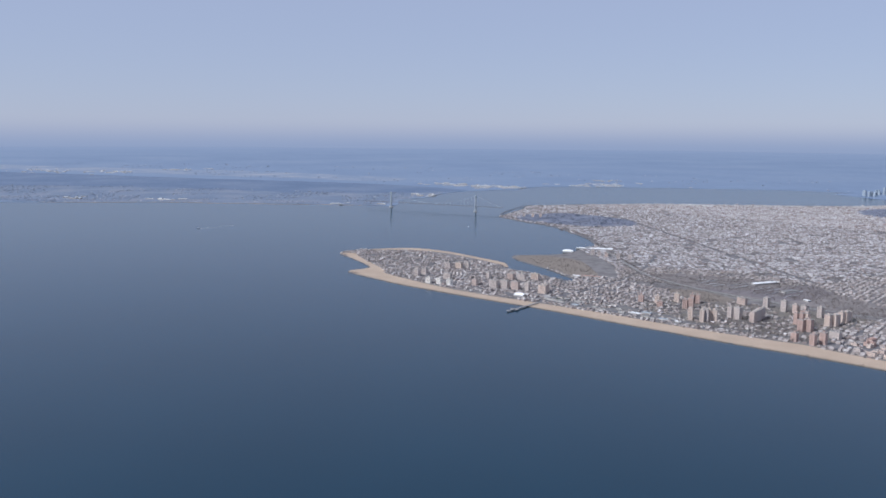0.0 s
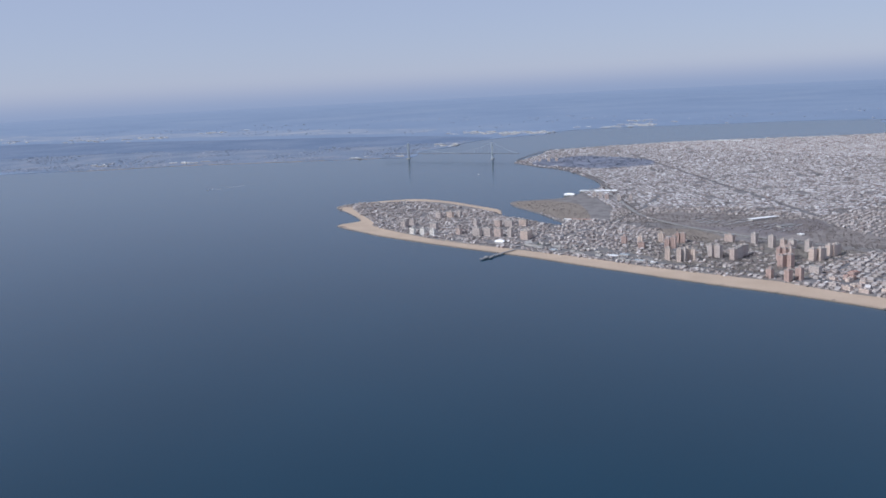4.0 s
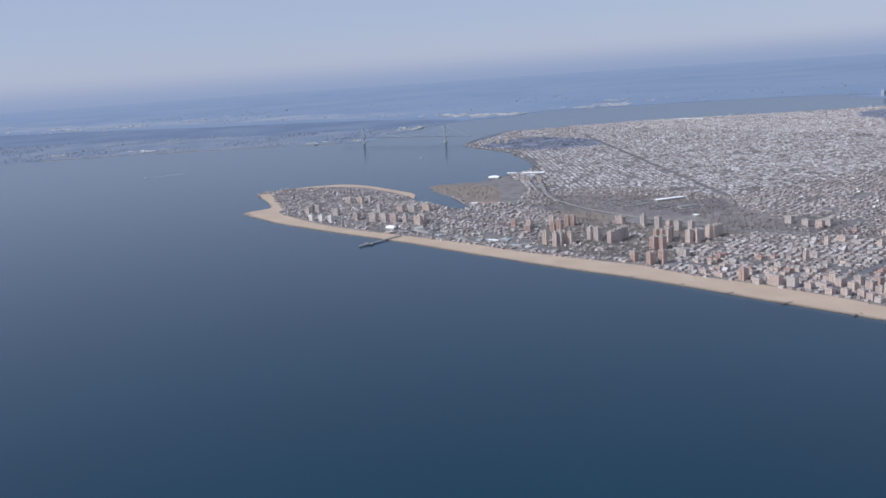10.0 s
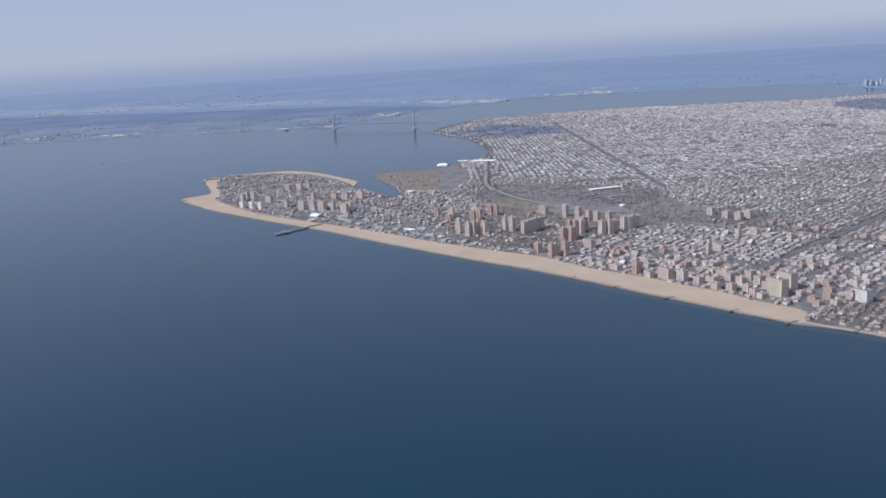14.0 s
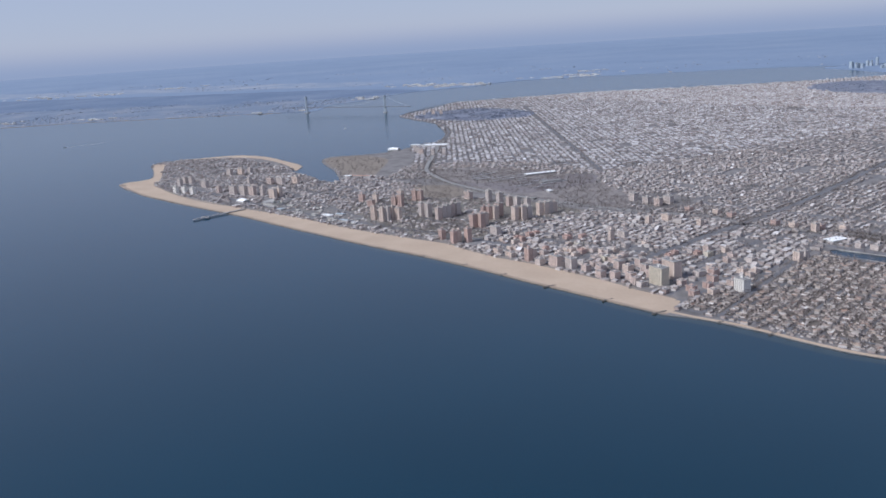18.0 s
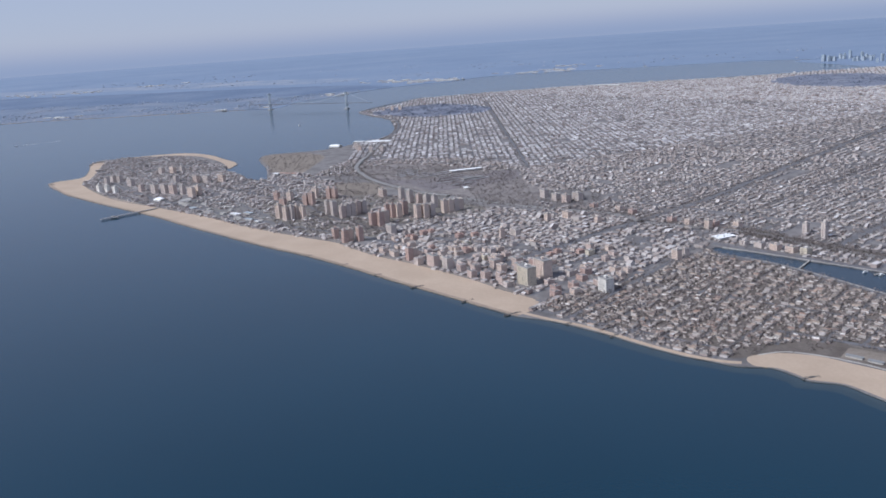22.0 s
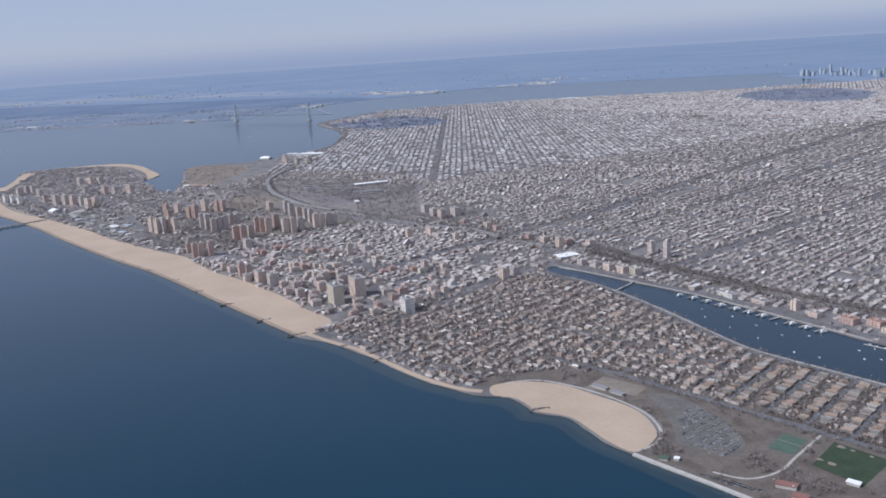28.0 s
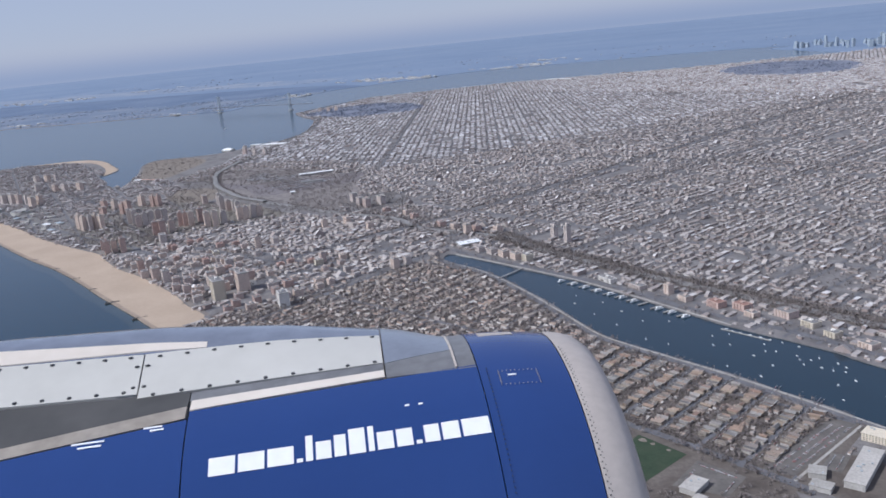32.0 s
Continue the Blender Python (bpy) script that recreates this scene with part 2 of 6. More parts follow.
def water_material():
    m = bpy.data.materials.new("sea_water")
    m.use_nodes = True
    n, link = m.node_tree.nodes, m.node_tree.links.new
    shade = n["Principled BSDF"]
    shade.inputs["Roughness"].default_value = 0.145
    shade.inputs["IOR"].default_value = 1.37
    shade.inputs["Specular Tint"].default_value = (0.78, 0.95, 1.0, 1)
    place = n.new("ShaderNodeTexCoord")
    swell, ripple = n.new("ShaderNodeTexNoise"), n.new("ShaderNodeTexNoise")
    swell.inputs["Scale"].default_value, ripple.inputs["Scale"].default_value = 0.012, 1.1
    swell.inputs["Detail"].default_value, ripple.inputs["Detail"].default_value = 6, 4
    for tex in (swell, ripple):
        link(place.outputs["Object"], tex.inputs["Vector"])
    ramp = n.new("ShaderNodeValToRGB")
    ramp.color_ramp.elements[0].position, ramp.color_ramp.elements[1].position = 0.3, 0.7
    ramp.color_ramp.elements[0].color, ramp.color_ramp.elements[1].color = (0.0002, 0.0215, 0.042, 1), (0.0004, 0.0255, 0.049, 1)
    link(swell.outputs["Fac"], ramp.inputs["Fac"])
    link(ramp.outputs["Color"], shade.inputs["Base Color"])
    relief = n.new("ShaderNodeBump")
    relief.inputs["Strength"].default_value, relief.inputs["Distance"].default_value = 0.2, 0.1
    link(ripple.outputs["Fac"], relief.inputs["Height"])
    link(relief.outputs["Normal"], shade.inputs["Normal"])
    return m


WATER = water_material()


# ---- building helpers ----
def part(name, bm, material, parent=None, label=""):
    """Links a bmesh as one mesh object under a thing or a part."""
    mesh = bpy.data.meshes.new(name)
    bm.to_mesh(mesh)
    bm.free()
    mesh.materials.append(material)
    ob = new(name, mesh)
    ob.parent = parent
    if label:
        tagged(ob, label)
    return ob


def thing(name, label, category, at=(0, 0, 0), turn=0.0, group="", kind=""):
    ob = new(name)
    ob.empty_display_size = 0.3
    ob.matrix_basis = pose(*at, 0, 0, turn)
    return tagged(ob, label, category, group, kind)


def box(bm, x0, y0, z0, x1, y1, z1, bevel=0.0):
    vs = [bm.verts.new(v) for v in ((x0, y0, z0), (x1, y0, z0), (x1, y1, z0), (x0, y1, z0), (x0, y0, z1), (x1, y0, z1), (x1, y1, z1), (x0, y1, z1))]
    fs = [bm.faces.new([vs[i] for i in q]) for q in ((3, 2, 1, 0), (4, 5, 6, 7), (0, 1, 5, 4), (1, 2, 6, 5), (2, 3, 7, 6), (3, 0, 4, 7))]
    if bevel:
        bmesh.ops.bevel(bm, geom=list({e for f in fs for e in f.edges}), offset=bevel, segments=1, affect="EDGES")
    return bm


def boxes(*rows):
    bm = bmesh.new()
    for row in rows:
        box(bm, *row)
    return bm


def smooth_loop(points, steps=4, closed=True):
    """A Catmull-Rom line through the points of the plan."""
    out, n = [], len(points)
    pick = (lambda k: points[k % n]) if closed else (lambda k: points[min(max(k, 0), n - 1)])
    for k in range(n if closed else n - 1):
        a, b, c, d = (np.array(pick(k + j), float) for j in (-1, 0, 1, 2))
        for s in range(steps):
            u = s / steps
            out.append(0.5 * (2 * b + (c - a) * u + (2 * a - 5 * b + 4 * c - d) * u * u + (3 * b - a - 3 * c + d) * u**3))
    if not closed:
        out.append(np.array(points[-1], float))
    return [tuple(p) for p in out]


def sheet(name, points, z, material, label, category, depth=0.6, wobble=0.0, steps=4, kind="structure"):
    """A flat piece of land with the given outline, its top at z and its edge going down by depth."""
    bm = bmesh.new()
    loop = smooth_loop(points, steps) if steps > 1 else points
    top = []
    for x, y in loop:
        dx = wobble * noise.noise((x * 0.11, y * 0.11, 1.7))
        dy = wobble * noise.noise((x * 0.11, y * 0.11, 7.3))
        top.append(bm.verts.new((x + dx, y + dy, z)))
    edges = [bm.edges.new((a, b)) for a, b in zip(top, top[1:] + top[:1])]
    bmesh.ops.triangle_fill(bm, edges=edges, use_beauty=True, normal=(0, 0, 1))
    low = [bm.verts.new((v.co.x, v.co.y, z - depth)) for v in top]
    for k in range(len(top)):
        j = (k + 1) % len(top)
        bm.faces.new((top[k], low[k], low[j], top[j]))
    bmesh.ops.recalc_face_normals(bm, faces=bm.faces)
    up = [f for f in bm.faces if abs(f.normal.z) > 0.5 and f.normal.z < 0]
    bmesh.ops.reverse_faces(bm, faces=up)
    return tagged(part(name, bm, material), label, category, kind=kind)


def strip(name, points, width, z, material, label, category, thick=0.3, kind="structure"):
    """A road, path or wall that follows a line of the plan."""
    line = [Vector((x, y, 0)) for x, y in smooth_loop(points, 5, closed=False)]
    bm = bmesh.new()
    rows = []
    for k, p in enumerate(line):
        ahead = (line[min(k + 1, len(line) - 1)] - line[max(k - 1, 0)]).normalized()
        side = Vector((-ahead.y, ahead.x, 0)) * width / 2
        rows.append([bm.verts.new((*(p + s * side).xy, h)) for s, h in ((1, z - thick), (1, z), (-1, z), (-1, z - thick))])
    for a, b in zip(rows, rows[1:]):
        for j in range(3):
            bm.faces.new((a[j], a[j + 1], b[j + 1], b[j]))
    bmesh.ops.recalc_face_normals(bm, faces=bm.faces)
    if sum(f.normal.z for f in bm.faces) < 0:
        bmesh.ops.reverse_faces(bm, faces=bm.faces)
    return tagged(part(name, bm, material), label, category, kind=kind)


def inside(x, y, poly):
    """Which of the points (arrays x, y) lie inside the outline."""
    hit = np.zeros(len(x), bool)
    px, py = np.array(poly).T
    for k in range(len(px)):
        x0, y0, x1, y1 = px[k - 1], py[k - 1], px[k], py[k]
        if y0 != y1:
            cross = ((y0 > y) != (y1 > y)) & (x < (x1 - x0) * (y - y0) / (y1 - y0) + x0)
            hit ^= cross
    return hit


def near_line(x, y, line, far):
    """Which of the points lie within far of a line of the plan."""
    hit = np.zeros(len(x), bool)
    for (x0, y0), (x1, y1) in zip(line, line[1:]):
        dx, dy = x1 - x0, y1 - y0
        u = np.clip(((x - x0) * dx + (y - y0) * dy) / (dx * dx + dy * dy), 0, 1)
        hit |= np.hypot(x - x0 - u * dx, y - y0 - u * dy) < far
    return hit


def soup(name, verts, faces, slots, materials):
    """One mesh from arrays: verts (n, 3), and lists of (m, k) corner indices with one material slot array each."""
    mesh = bpy.data.meshes.new(name)
    mesh.vertices.add(len(verts))
    mesh.vertices.foreach_set("co", np.asarray(verts, np.float32).ravel())
    corners = np.concatenate([f.ravel() for f in faces])
    total = np.concatenate([np.full(len(f), f.shape[1]) for f in faces])
    mesh.loops.add(len(corners))
    mesh.loops.foreach_set("vertex_index", corners.astype(np.int32))
    mesh.polygons.add(len(total))
    mesh.polygons.foreach_set("loop_start", np.concatenate([[0], np.cumsum(total)[:-1]]).astype(np.int32))
    mesh.polygons.foreach_set("material_index", np.concatenate(slots).astype(np.int32))
    mesh.polygons.foreach_set("use_smooth", np.zeros(len(total), bool))
    mesh.update(calc_edges=True)
    for m in materials:
        mesh.materials.append(m)
    return new(name, mesh)


BASE = 0.25  # the land's height over the water


def blocks_soup(name, x, y, w, d, h, turn, pitched, materials):
    """Many houses in one mesh: boxes with flat roofs or, where pitched, with a ridge along their depth."""
    n = len(x)
    c, s = np.cos(turn), np.sin(turn)
    cx = np.array([-1, 1, 1, -1, -1, 1, 1, -1, 0, 0]) / 2
    cy = np.array([-1, -1, 1, 1, -1, -1, 1, 1, -1, 1]) / 2
    lx, ly = w[:, None] * cx, d[:, None] * cy
    z = np.zeros((n, 10)) + BASE - 0.05
    z[:, 4:8] += (h + 0.05)[:, None]
    z[:, 8:] += (h + 0.05 + np.where(pitched, 0.32 * w, 0))[:, None]
    v = np.stack([x[:, None] + c[:, None] * lx - s[:, None] * ly, y[:, None] + s[:, None] * lx + c[:, None] * ly, z], -1)
    at = (np.arange(n) * 10)[:, None]
    flat, ridge = at[~pitched], at[pitched]
    faces = [np.concatenate([flat + [a, b, b + 4, a + 4] for a, b in ((0, 1), (1, 2), (2, 3), (3, 0))] + [ridge + [1, 2, 6, 5], ridge + [3, 0, 4, 7]]),
             np.concatenate([ridge + [0, 1, 5, 8, 4], ridge + [2, 3, 7, 9, 6]]),
             np.concatenate([flat + [4, 5, 6, 7], ridge + [5, 6, 9, 8], ridge + [7, 4, 8, 9]])]
    slots = [np.zeros(len(faces[0])), np.zeros(len(faces[1])), np.ones(len(faces[2]))]
    return soup(name, v.reshape(-1, 3), faces, slots, materials)


def trees_soup(name, x, y, high, wide, leaves, rng):
    """Many bare trees in one mesh: a tapered trunk and a loose crown of twig tufts each."""
    n = len(x)
    a = rng.uniform(0, 6.28, (n, leaves))
    r = np.sqrt(rng.uniform(0.02, 1, (n, leaves)))
    t = rng.uniform(-1, 1, (n, leaves))
    r = r * np.sqrt(1 - 0.75 * t * t)
    centre = np.stack([x[:, None] + wide[:, None] * r * np.cos(a), y[:, None] + wide[:, None] * r * np.sin(a),
                       BASE + high[:, None] * (0.62 + 0.38 * t)], -1)
    size = (wide[:, None, None, None] * rng.uniform(0.24, 0.5, (n, leaves, 1, 1)))
    tri = centre[:, :, None, :] + rng.normal(0, 0.6, (n, leaves, 3, 3)) * size
    tri[..., 2] = np.maximum(tri[..., 2], BASE + 0.1)
    crown = tri.reshape(-1, 3)
    ang = np.array([0, 2.09, 4.19])
    foot = np.stack([x[:, None] + 0.06 * wide[:, None] * np.cos(ang), y[:, None] + 0.06 * wide[:, None] * np.sin(ang), np.full((n, 3), BASE - 0.05)], -1)
    tip = np.stack([x, y, BASE + 0.75 * high], -1)[:, None]
    trunk = np.concatenate([foot, tip], 1).reshape(-1, 3)
    k = len(crown)
    at = (k + np.arange(n) * 4)[:, None]
    faces = [np.arange(k).reshape(-1, 3), np.concatenate([at + [0, 1, 3], at + [1, 2, 3], at + [2, 0, 3]])]
    return soup(name, np.concatenate([crown, trunk]), faces, [np.zeros(k // 3), np.ones(3 * n)], [TWIG, BARK])


# ---- water and land ----
bm = bmesh.new()
ring = [bm.verts.new((4900 * math.cos(k * math.tau / 96) + 300, 4900 * math.sin(k * math.tau / 96) - 100, 0)) for k in range(96)]
bm.faces.new(ring)
tagged(part("water", bm, WATER), "dark blue sea with a fine ripple", "water", kind="structure")

SOUTH_SHORE = [(-209, -36), (-155, -39), (-116, -36.2), (-82, -32.6), (-52, -28.6), (-22, -24.8), (9, -22.6), (34, -20.6), (64, -17.8), (93, -14.6), (118, -10.8),
               (138, -8.8), (158, -7.5), (178, -6.7), (197, -5.4), (214, -4.2), (228, -3.6), (239, -2.6)]
EAST_SHORE = [(247, 0.2), (259, 2.8), (271, 3.7), (283, 4), (294, 5.2), (302, 7.6), (307.5, 9.4), (313, 13.3), (319, 13), (323, 12.4), (329.5, 15.4), (337, 14.2), (343, 12.9),
              (350, 13), (360, 14.1), (371, 15), (400, 17), (440, 22), (468, 38), (470, 60), (440, 73), (400, 76.2)]
BAY_SHORE = [(390, 77.3), (367, 77.8), (353, 77.2), (340, 76.5), (329, 77), (312, 81.6), (295, 86.2), (277, 90.2), (262, 92.4), (241, 92), (237, 97.8), (256, 99.8),
             (276, 101.4), (291, 102.7), (307, 102.5), (325, 101.5), (338, 100.8), (349, 100), (362, 101), (375, 101.3), (388, 100), (430, 99), (520, 108)]
INLAND = [(900, 300), (1100, 1500), (300, 1900), (-60, 1340), (-130, 1010)]
HARBOUR_SHORE = [(-252, 839), (-379, 702), (-424, 661), (-466, 594), (-508, 502), (-478, 442), (-448, 385), (-430, 349), (-386, 333), (-318, 316), (-265, 287), (-222, 259),
                 (-188, 227), (-179, 198), (-169, 163), (-179, 138), (-189, 121), (-172, 104.5), (-124, 87.5), (-90, 72), (-76, 64)]
CREEK_SHORE = [(-93, 60), (-114, 64.5), (-150, 68), (-158, 80), (-172, 87), (-202, 90), (-240, 93), (-272, 87), (-286, 72), (-293, 54), (-300, 32), (-291, 14), (-268, 7), (-236, -3), (-214, -14)]
LAND = smooth_loop(SOUTH_SHORE + EAST_SHORE + BAY_SHORE + INLAND + HARBOUR_SHORE + CREEK_SHORE, 4)
sheet("ground", LAND, BASE, GROUND, "built-up coastal land, grey streets and brown winter yards", "ground", steps=1, wobble=0.5)
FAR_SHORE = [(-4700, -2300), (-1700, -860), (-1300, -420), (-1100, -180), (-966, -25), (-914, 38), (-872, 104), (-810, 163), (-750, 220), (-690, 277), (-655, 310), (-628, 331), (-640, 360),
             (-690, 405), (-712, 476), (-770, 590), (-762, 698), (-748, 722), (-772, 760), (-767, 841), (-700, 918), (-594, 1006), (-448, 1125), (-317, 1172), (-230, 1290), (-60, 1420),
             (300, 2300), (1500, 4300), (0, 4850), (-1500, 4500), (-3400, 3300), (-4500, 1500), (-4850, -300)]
sheet("ground_far_shore", FAR_SHORE, 0.2, HAZED_GROUND, "low haze-tinted wooded far shore with scattered white roofs", "ground", wobble=3)

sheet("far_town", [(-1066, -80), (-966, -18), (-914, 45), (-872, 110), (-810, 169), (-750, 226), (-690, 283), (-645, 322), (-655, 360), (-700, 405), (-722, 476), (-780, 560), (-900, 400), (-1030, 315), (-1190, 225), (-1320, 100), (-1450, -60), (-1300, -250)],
      0.23, HAZED_TOWN, "far low haze-tinted town behind a thin beach", "ground", 0.02)
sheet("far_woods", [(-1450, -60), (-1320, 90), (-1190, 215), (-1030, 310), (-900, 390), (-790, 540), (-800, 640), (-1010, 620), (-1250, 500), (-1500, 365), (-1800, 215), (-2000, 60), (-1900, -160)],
      0.24, HAZED_WOODS, "dark haze-tinted wooded hills on the far shore", "woods", 0.02, wobble=8)
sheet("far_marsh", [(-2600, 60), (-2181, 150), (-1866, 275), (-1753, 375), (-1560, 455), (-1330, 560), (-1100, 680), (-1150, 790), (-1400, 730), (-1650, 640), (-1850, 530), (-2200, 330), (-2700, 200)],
      0.235, HAZED_MARSH, "pale haze-tinted industrial flats behind wooded hills", "ground", 0.02, wobble=10)

SANDY = smooth_loop([(x, y + 0.8) for x, y in SOUTH_SHORE] + [(234, 11), (217, 11), (203, 12), (184, 11.5), (164, 10.3), (149, 8), (131, 7.5), (113, 8.6), (97, 5.3), (73, 0.5),
                     (44, -4), (14, -6.5), (-12, -10), (-44, -15.2), (-72, -18.6), (-105, -22.5), (-148, -23), (-185, -19.5), (-200, -10), (-228, 1), (-262, 14), (-282, 24), (-289, 15), (-268, 7.8), (-236, -2.2), (-213, -13)], 3)
sheet("beach", SANDY, BASE + 0.03, SAND, "long pale sand beach along the open sea", "beach", steps=1)
COVE = smooth_loop([(309, 11.5), (314, 13.9), (319, 13.6), (323, 13), (329.5, 16), (337, 14.9), (343, 13.7), (349.6, 14.2), (348.2, 21.5), (345.4, 24.6), (339.7, 27.7), (333, 28.8), (325, 27.9), (317, 27), (309, 22.5), (305, 15.2)], 4)
sheet("beach_cove", COVE, BASE + 0.03, SAND, "small curved sand beach beside a park", "beach", steps=1)
sheet("beach_spit", [(-150, 71), (-160, 80), (-172, 85.8), (-202, 89), (-240, 92), (-271, 86), (-285, 71), (-292, 54), (-298, 36), (-284, 54), (-268, 74), (-240, 84), (-205, 83), (-178, 79)], BASE + 0.03, SAND, "thin sand spit at the creek's mouth", "beach")
strip("wet_sand", [(x, y + 0.5) for x, y in SOUTH_SHORE], 1.3, BASE + 0.04, WET_SAND, "dark wet sand along the waterline", "beach", 0.3)
strip("shore_strip", [(236, 0), (247, 1.5), (259, 4), (271, 4.8), (283, 5.1), (294, 6.3), (302, 8.6), (306, 11)], 1.6, BASE + 0.035, SAND, "narrow sand strip below the sea wall", "beach")

SHALLOWS = mat("shallow_water", [(0.012, 0.033, 0.044), (0.018, 0.039, 0.047)], 0.05, 0.17)
MID_WATER = mat("clouded_water", [(0.005, 0.026, 0.039), (0.006, 0.030, 0.043)], 0.03, 0.17)
BEACH_EDGE = SOUTH_SHORE + [(247, 0.2), (259, 2.8), (271, 3.7), (283, 4), (294, 5.2), (302, 7.6), (308, 9.4), (314, 13), (320, 12.6), (323, 11.4), (330, 15), (337, 14), (343, 12.8), (350, 13), (362, 14.4), (380, 16)]
for name, out, z, look_of in (("clouded_shallows", 4.2, 0.006, MID_WATER), ("shallows", 1.7, 0.012, SHALLOWS)):
    edge = [(x, y - out * (1 + 0.3 * noise.noise((x * 0.05, out, 0)))) for x, y in smooth_loop(BEACH_EDGE, 4, closed=False)]
    sheet(name, edge + [(380, 19), (340, 20), (300, 13), (240, 4), (100, 0), (-100, -25), (-205, -25)], z, look_of, "greenish shallow water over sand", "water", 0.004, steps=1)

BAY_WATER = mat("murky_bay_water", [(0.004, 0.023, 0.041), (0.006, 0.027, 0.047)], 0.03, 0.2, mottling=0.15)
BAY_WATER.node_tree.nodes["Principled BSDF"].inputs["Specular IOR Level"].default_value = 0.36
sheet("water_inner_bay", [(228, 90), (262, 87), (330, 70), (400, 68), (470, 55), (580, 60), (580, 112), (430, 106), (300, 108), (228, 104)], 0.008, BAY_WATER, "dark murky water of an inner bay", "water", 0.004, steps=1)
strip("beach_far_shore", [(-966, -24), (-914, 39), (-872, 105), (-810, 164), (-750, 221), (-690, 278), (-658, 309)], 2.2, 0.26, SAND, "thin pale beach along a far shore", "beach", 0.2)

# blue haze behind the far shore, painted as a plain glowing ring at the horizon
HAZE_GLOW = bpy.data.materials.new("blue_haze_glow")
HAZE_GLOW.use_nodes = True
dn, dlink = HAZE_GLOW.node_tree.nodes, HAZE_GLOW.node_tree.links.new
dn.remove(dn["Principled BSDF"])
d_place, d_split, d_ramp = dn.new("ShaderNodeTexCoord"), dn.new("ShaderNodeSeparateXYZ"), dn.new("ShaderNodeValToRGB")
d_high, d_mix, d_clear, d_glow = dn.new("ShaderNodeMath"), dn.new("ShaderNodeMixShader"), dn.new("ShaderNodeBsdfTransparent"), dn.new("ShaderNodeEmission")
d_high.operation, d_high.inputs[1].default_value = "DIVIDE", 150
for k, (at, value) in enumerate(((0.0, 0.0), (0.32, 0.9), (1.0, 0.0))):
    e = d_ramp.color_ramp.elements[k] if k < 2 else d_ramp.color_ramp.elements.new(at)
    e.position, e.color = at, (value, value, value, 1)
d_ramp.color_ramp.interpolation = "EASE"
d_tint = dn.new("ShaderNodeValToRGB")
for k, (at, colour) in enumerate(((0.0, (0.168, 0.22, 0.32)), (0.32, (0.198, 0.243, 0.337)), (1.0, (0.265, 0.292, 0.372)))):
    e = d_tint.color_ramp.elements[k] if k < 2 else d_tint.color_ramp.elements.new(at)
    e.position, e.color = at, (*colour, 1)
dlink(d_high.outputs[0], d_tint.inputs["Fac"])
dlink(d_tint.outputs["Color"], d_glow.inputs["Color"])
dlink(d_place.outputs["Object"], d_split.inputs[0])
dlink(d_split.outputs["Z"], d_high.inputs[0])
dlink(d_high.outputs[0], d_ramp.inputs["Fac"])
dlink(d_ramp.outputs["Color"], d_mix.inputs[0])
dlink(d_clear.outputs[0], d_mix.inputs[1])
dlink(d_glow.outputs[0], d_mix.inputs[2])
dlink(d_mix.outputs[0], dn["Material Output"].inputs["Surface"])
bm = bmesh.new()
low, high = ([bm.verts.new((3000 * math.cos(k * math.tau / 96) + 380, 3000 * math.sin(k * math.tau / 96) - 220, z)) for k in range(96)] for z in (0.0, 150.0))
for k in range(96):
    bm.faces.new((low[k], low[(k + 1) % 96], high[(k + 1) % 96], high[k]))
distance = part("backdrop", bm, HAZE_GLOW)
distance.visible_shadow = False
tagged(distance, "glowing blue haze band along the horizon", "backdrop", kind="structure")

# ---- open ground, roads, rails ----
YARD = [(-28, 106), (2, 112), (16, 120), (28, 150), (40, 172), (62, 152), (58, 122), (50, 104), (20, 108), (0, 100)]
LAWN = [(-18, 82), (-6, 97), (20, 93), (36, 81), (24, 70), (6, 68)]
POINT = [(-184, 120), (-170, 106), (-124, 90), (-92, 78), (-80, 92), (-100, 112), (-135, 140), (-168, 140)]
GOLF = [(-386, 340), (-334, 338), (-290, 345), (-262, 390), (-290, 430), (-350, 446), (-400, 440), (-420, 380)]
GREAT_PARK = [(-180, 790), (-150, 735), (-95, 705), (-30, 700), (0, 730), (-30, 810), (-110, 865), (-172, 845)]
HOSPITAL = [(100, 118), (142, 118), (146, 146), (112, 150)]
COVE_PARK = [(303, 12), (310, 23.5), (318, 28), (326, 29), (334, 30), (341, 28.8), (347, 25), (350, 14), (372, 16), (400, 18), (404, 46), (384, 46.2), (346, 42), (318, 38.5), (308, 33), (300, 18)]
BAYSIDE_LOT = [(392, 73), (397, 75), (400, 62.6), (402, 64), (412, 66), (412, 50), (399.6, 51), (394, 48.8), (393, 60)]
sheet("rail_yard", YARD, BASE + 0.02, BALLAST, "brown rail yard with bare ballast", "rail yard", 0.2)
sheet("yard_meadow", LAWN, BASE + 0.028, DRY_GRASS, "dry brown meadow behind apartment towers", "field", 0.2)
sheet("creek_park", POINT, BASE + 0.02, DRY_GRASS, "brown scrub point beside the creek", "park", 0.2)
# winter woods whose colour takes on a painted blue haze
HAZED_PARK_WOODS = mat("hazed_winter_woods", [(0.105, 0.124, 0.175), (0.143, 0.161, 0.215), (0.203, 0.210, 0.246)], 0.06, 0.95, fine=9)
sheet("golf_course", GOLF, BASE + 0.6, HAZED_PARK_WOODS, "dark haze-tinted wooded golf course", "park", 0.7, wobble=4)
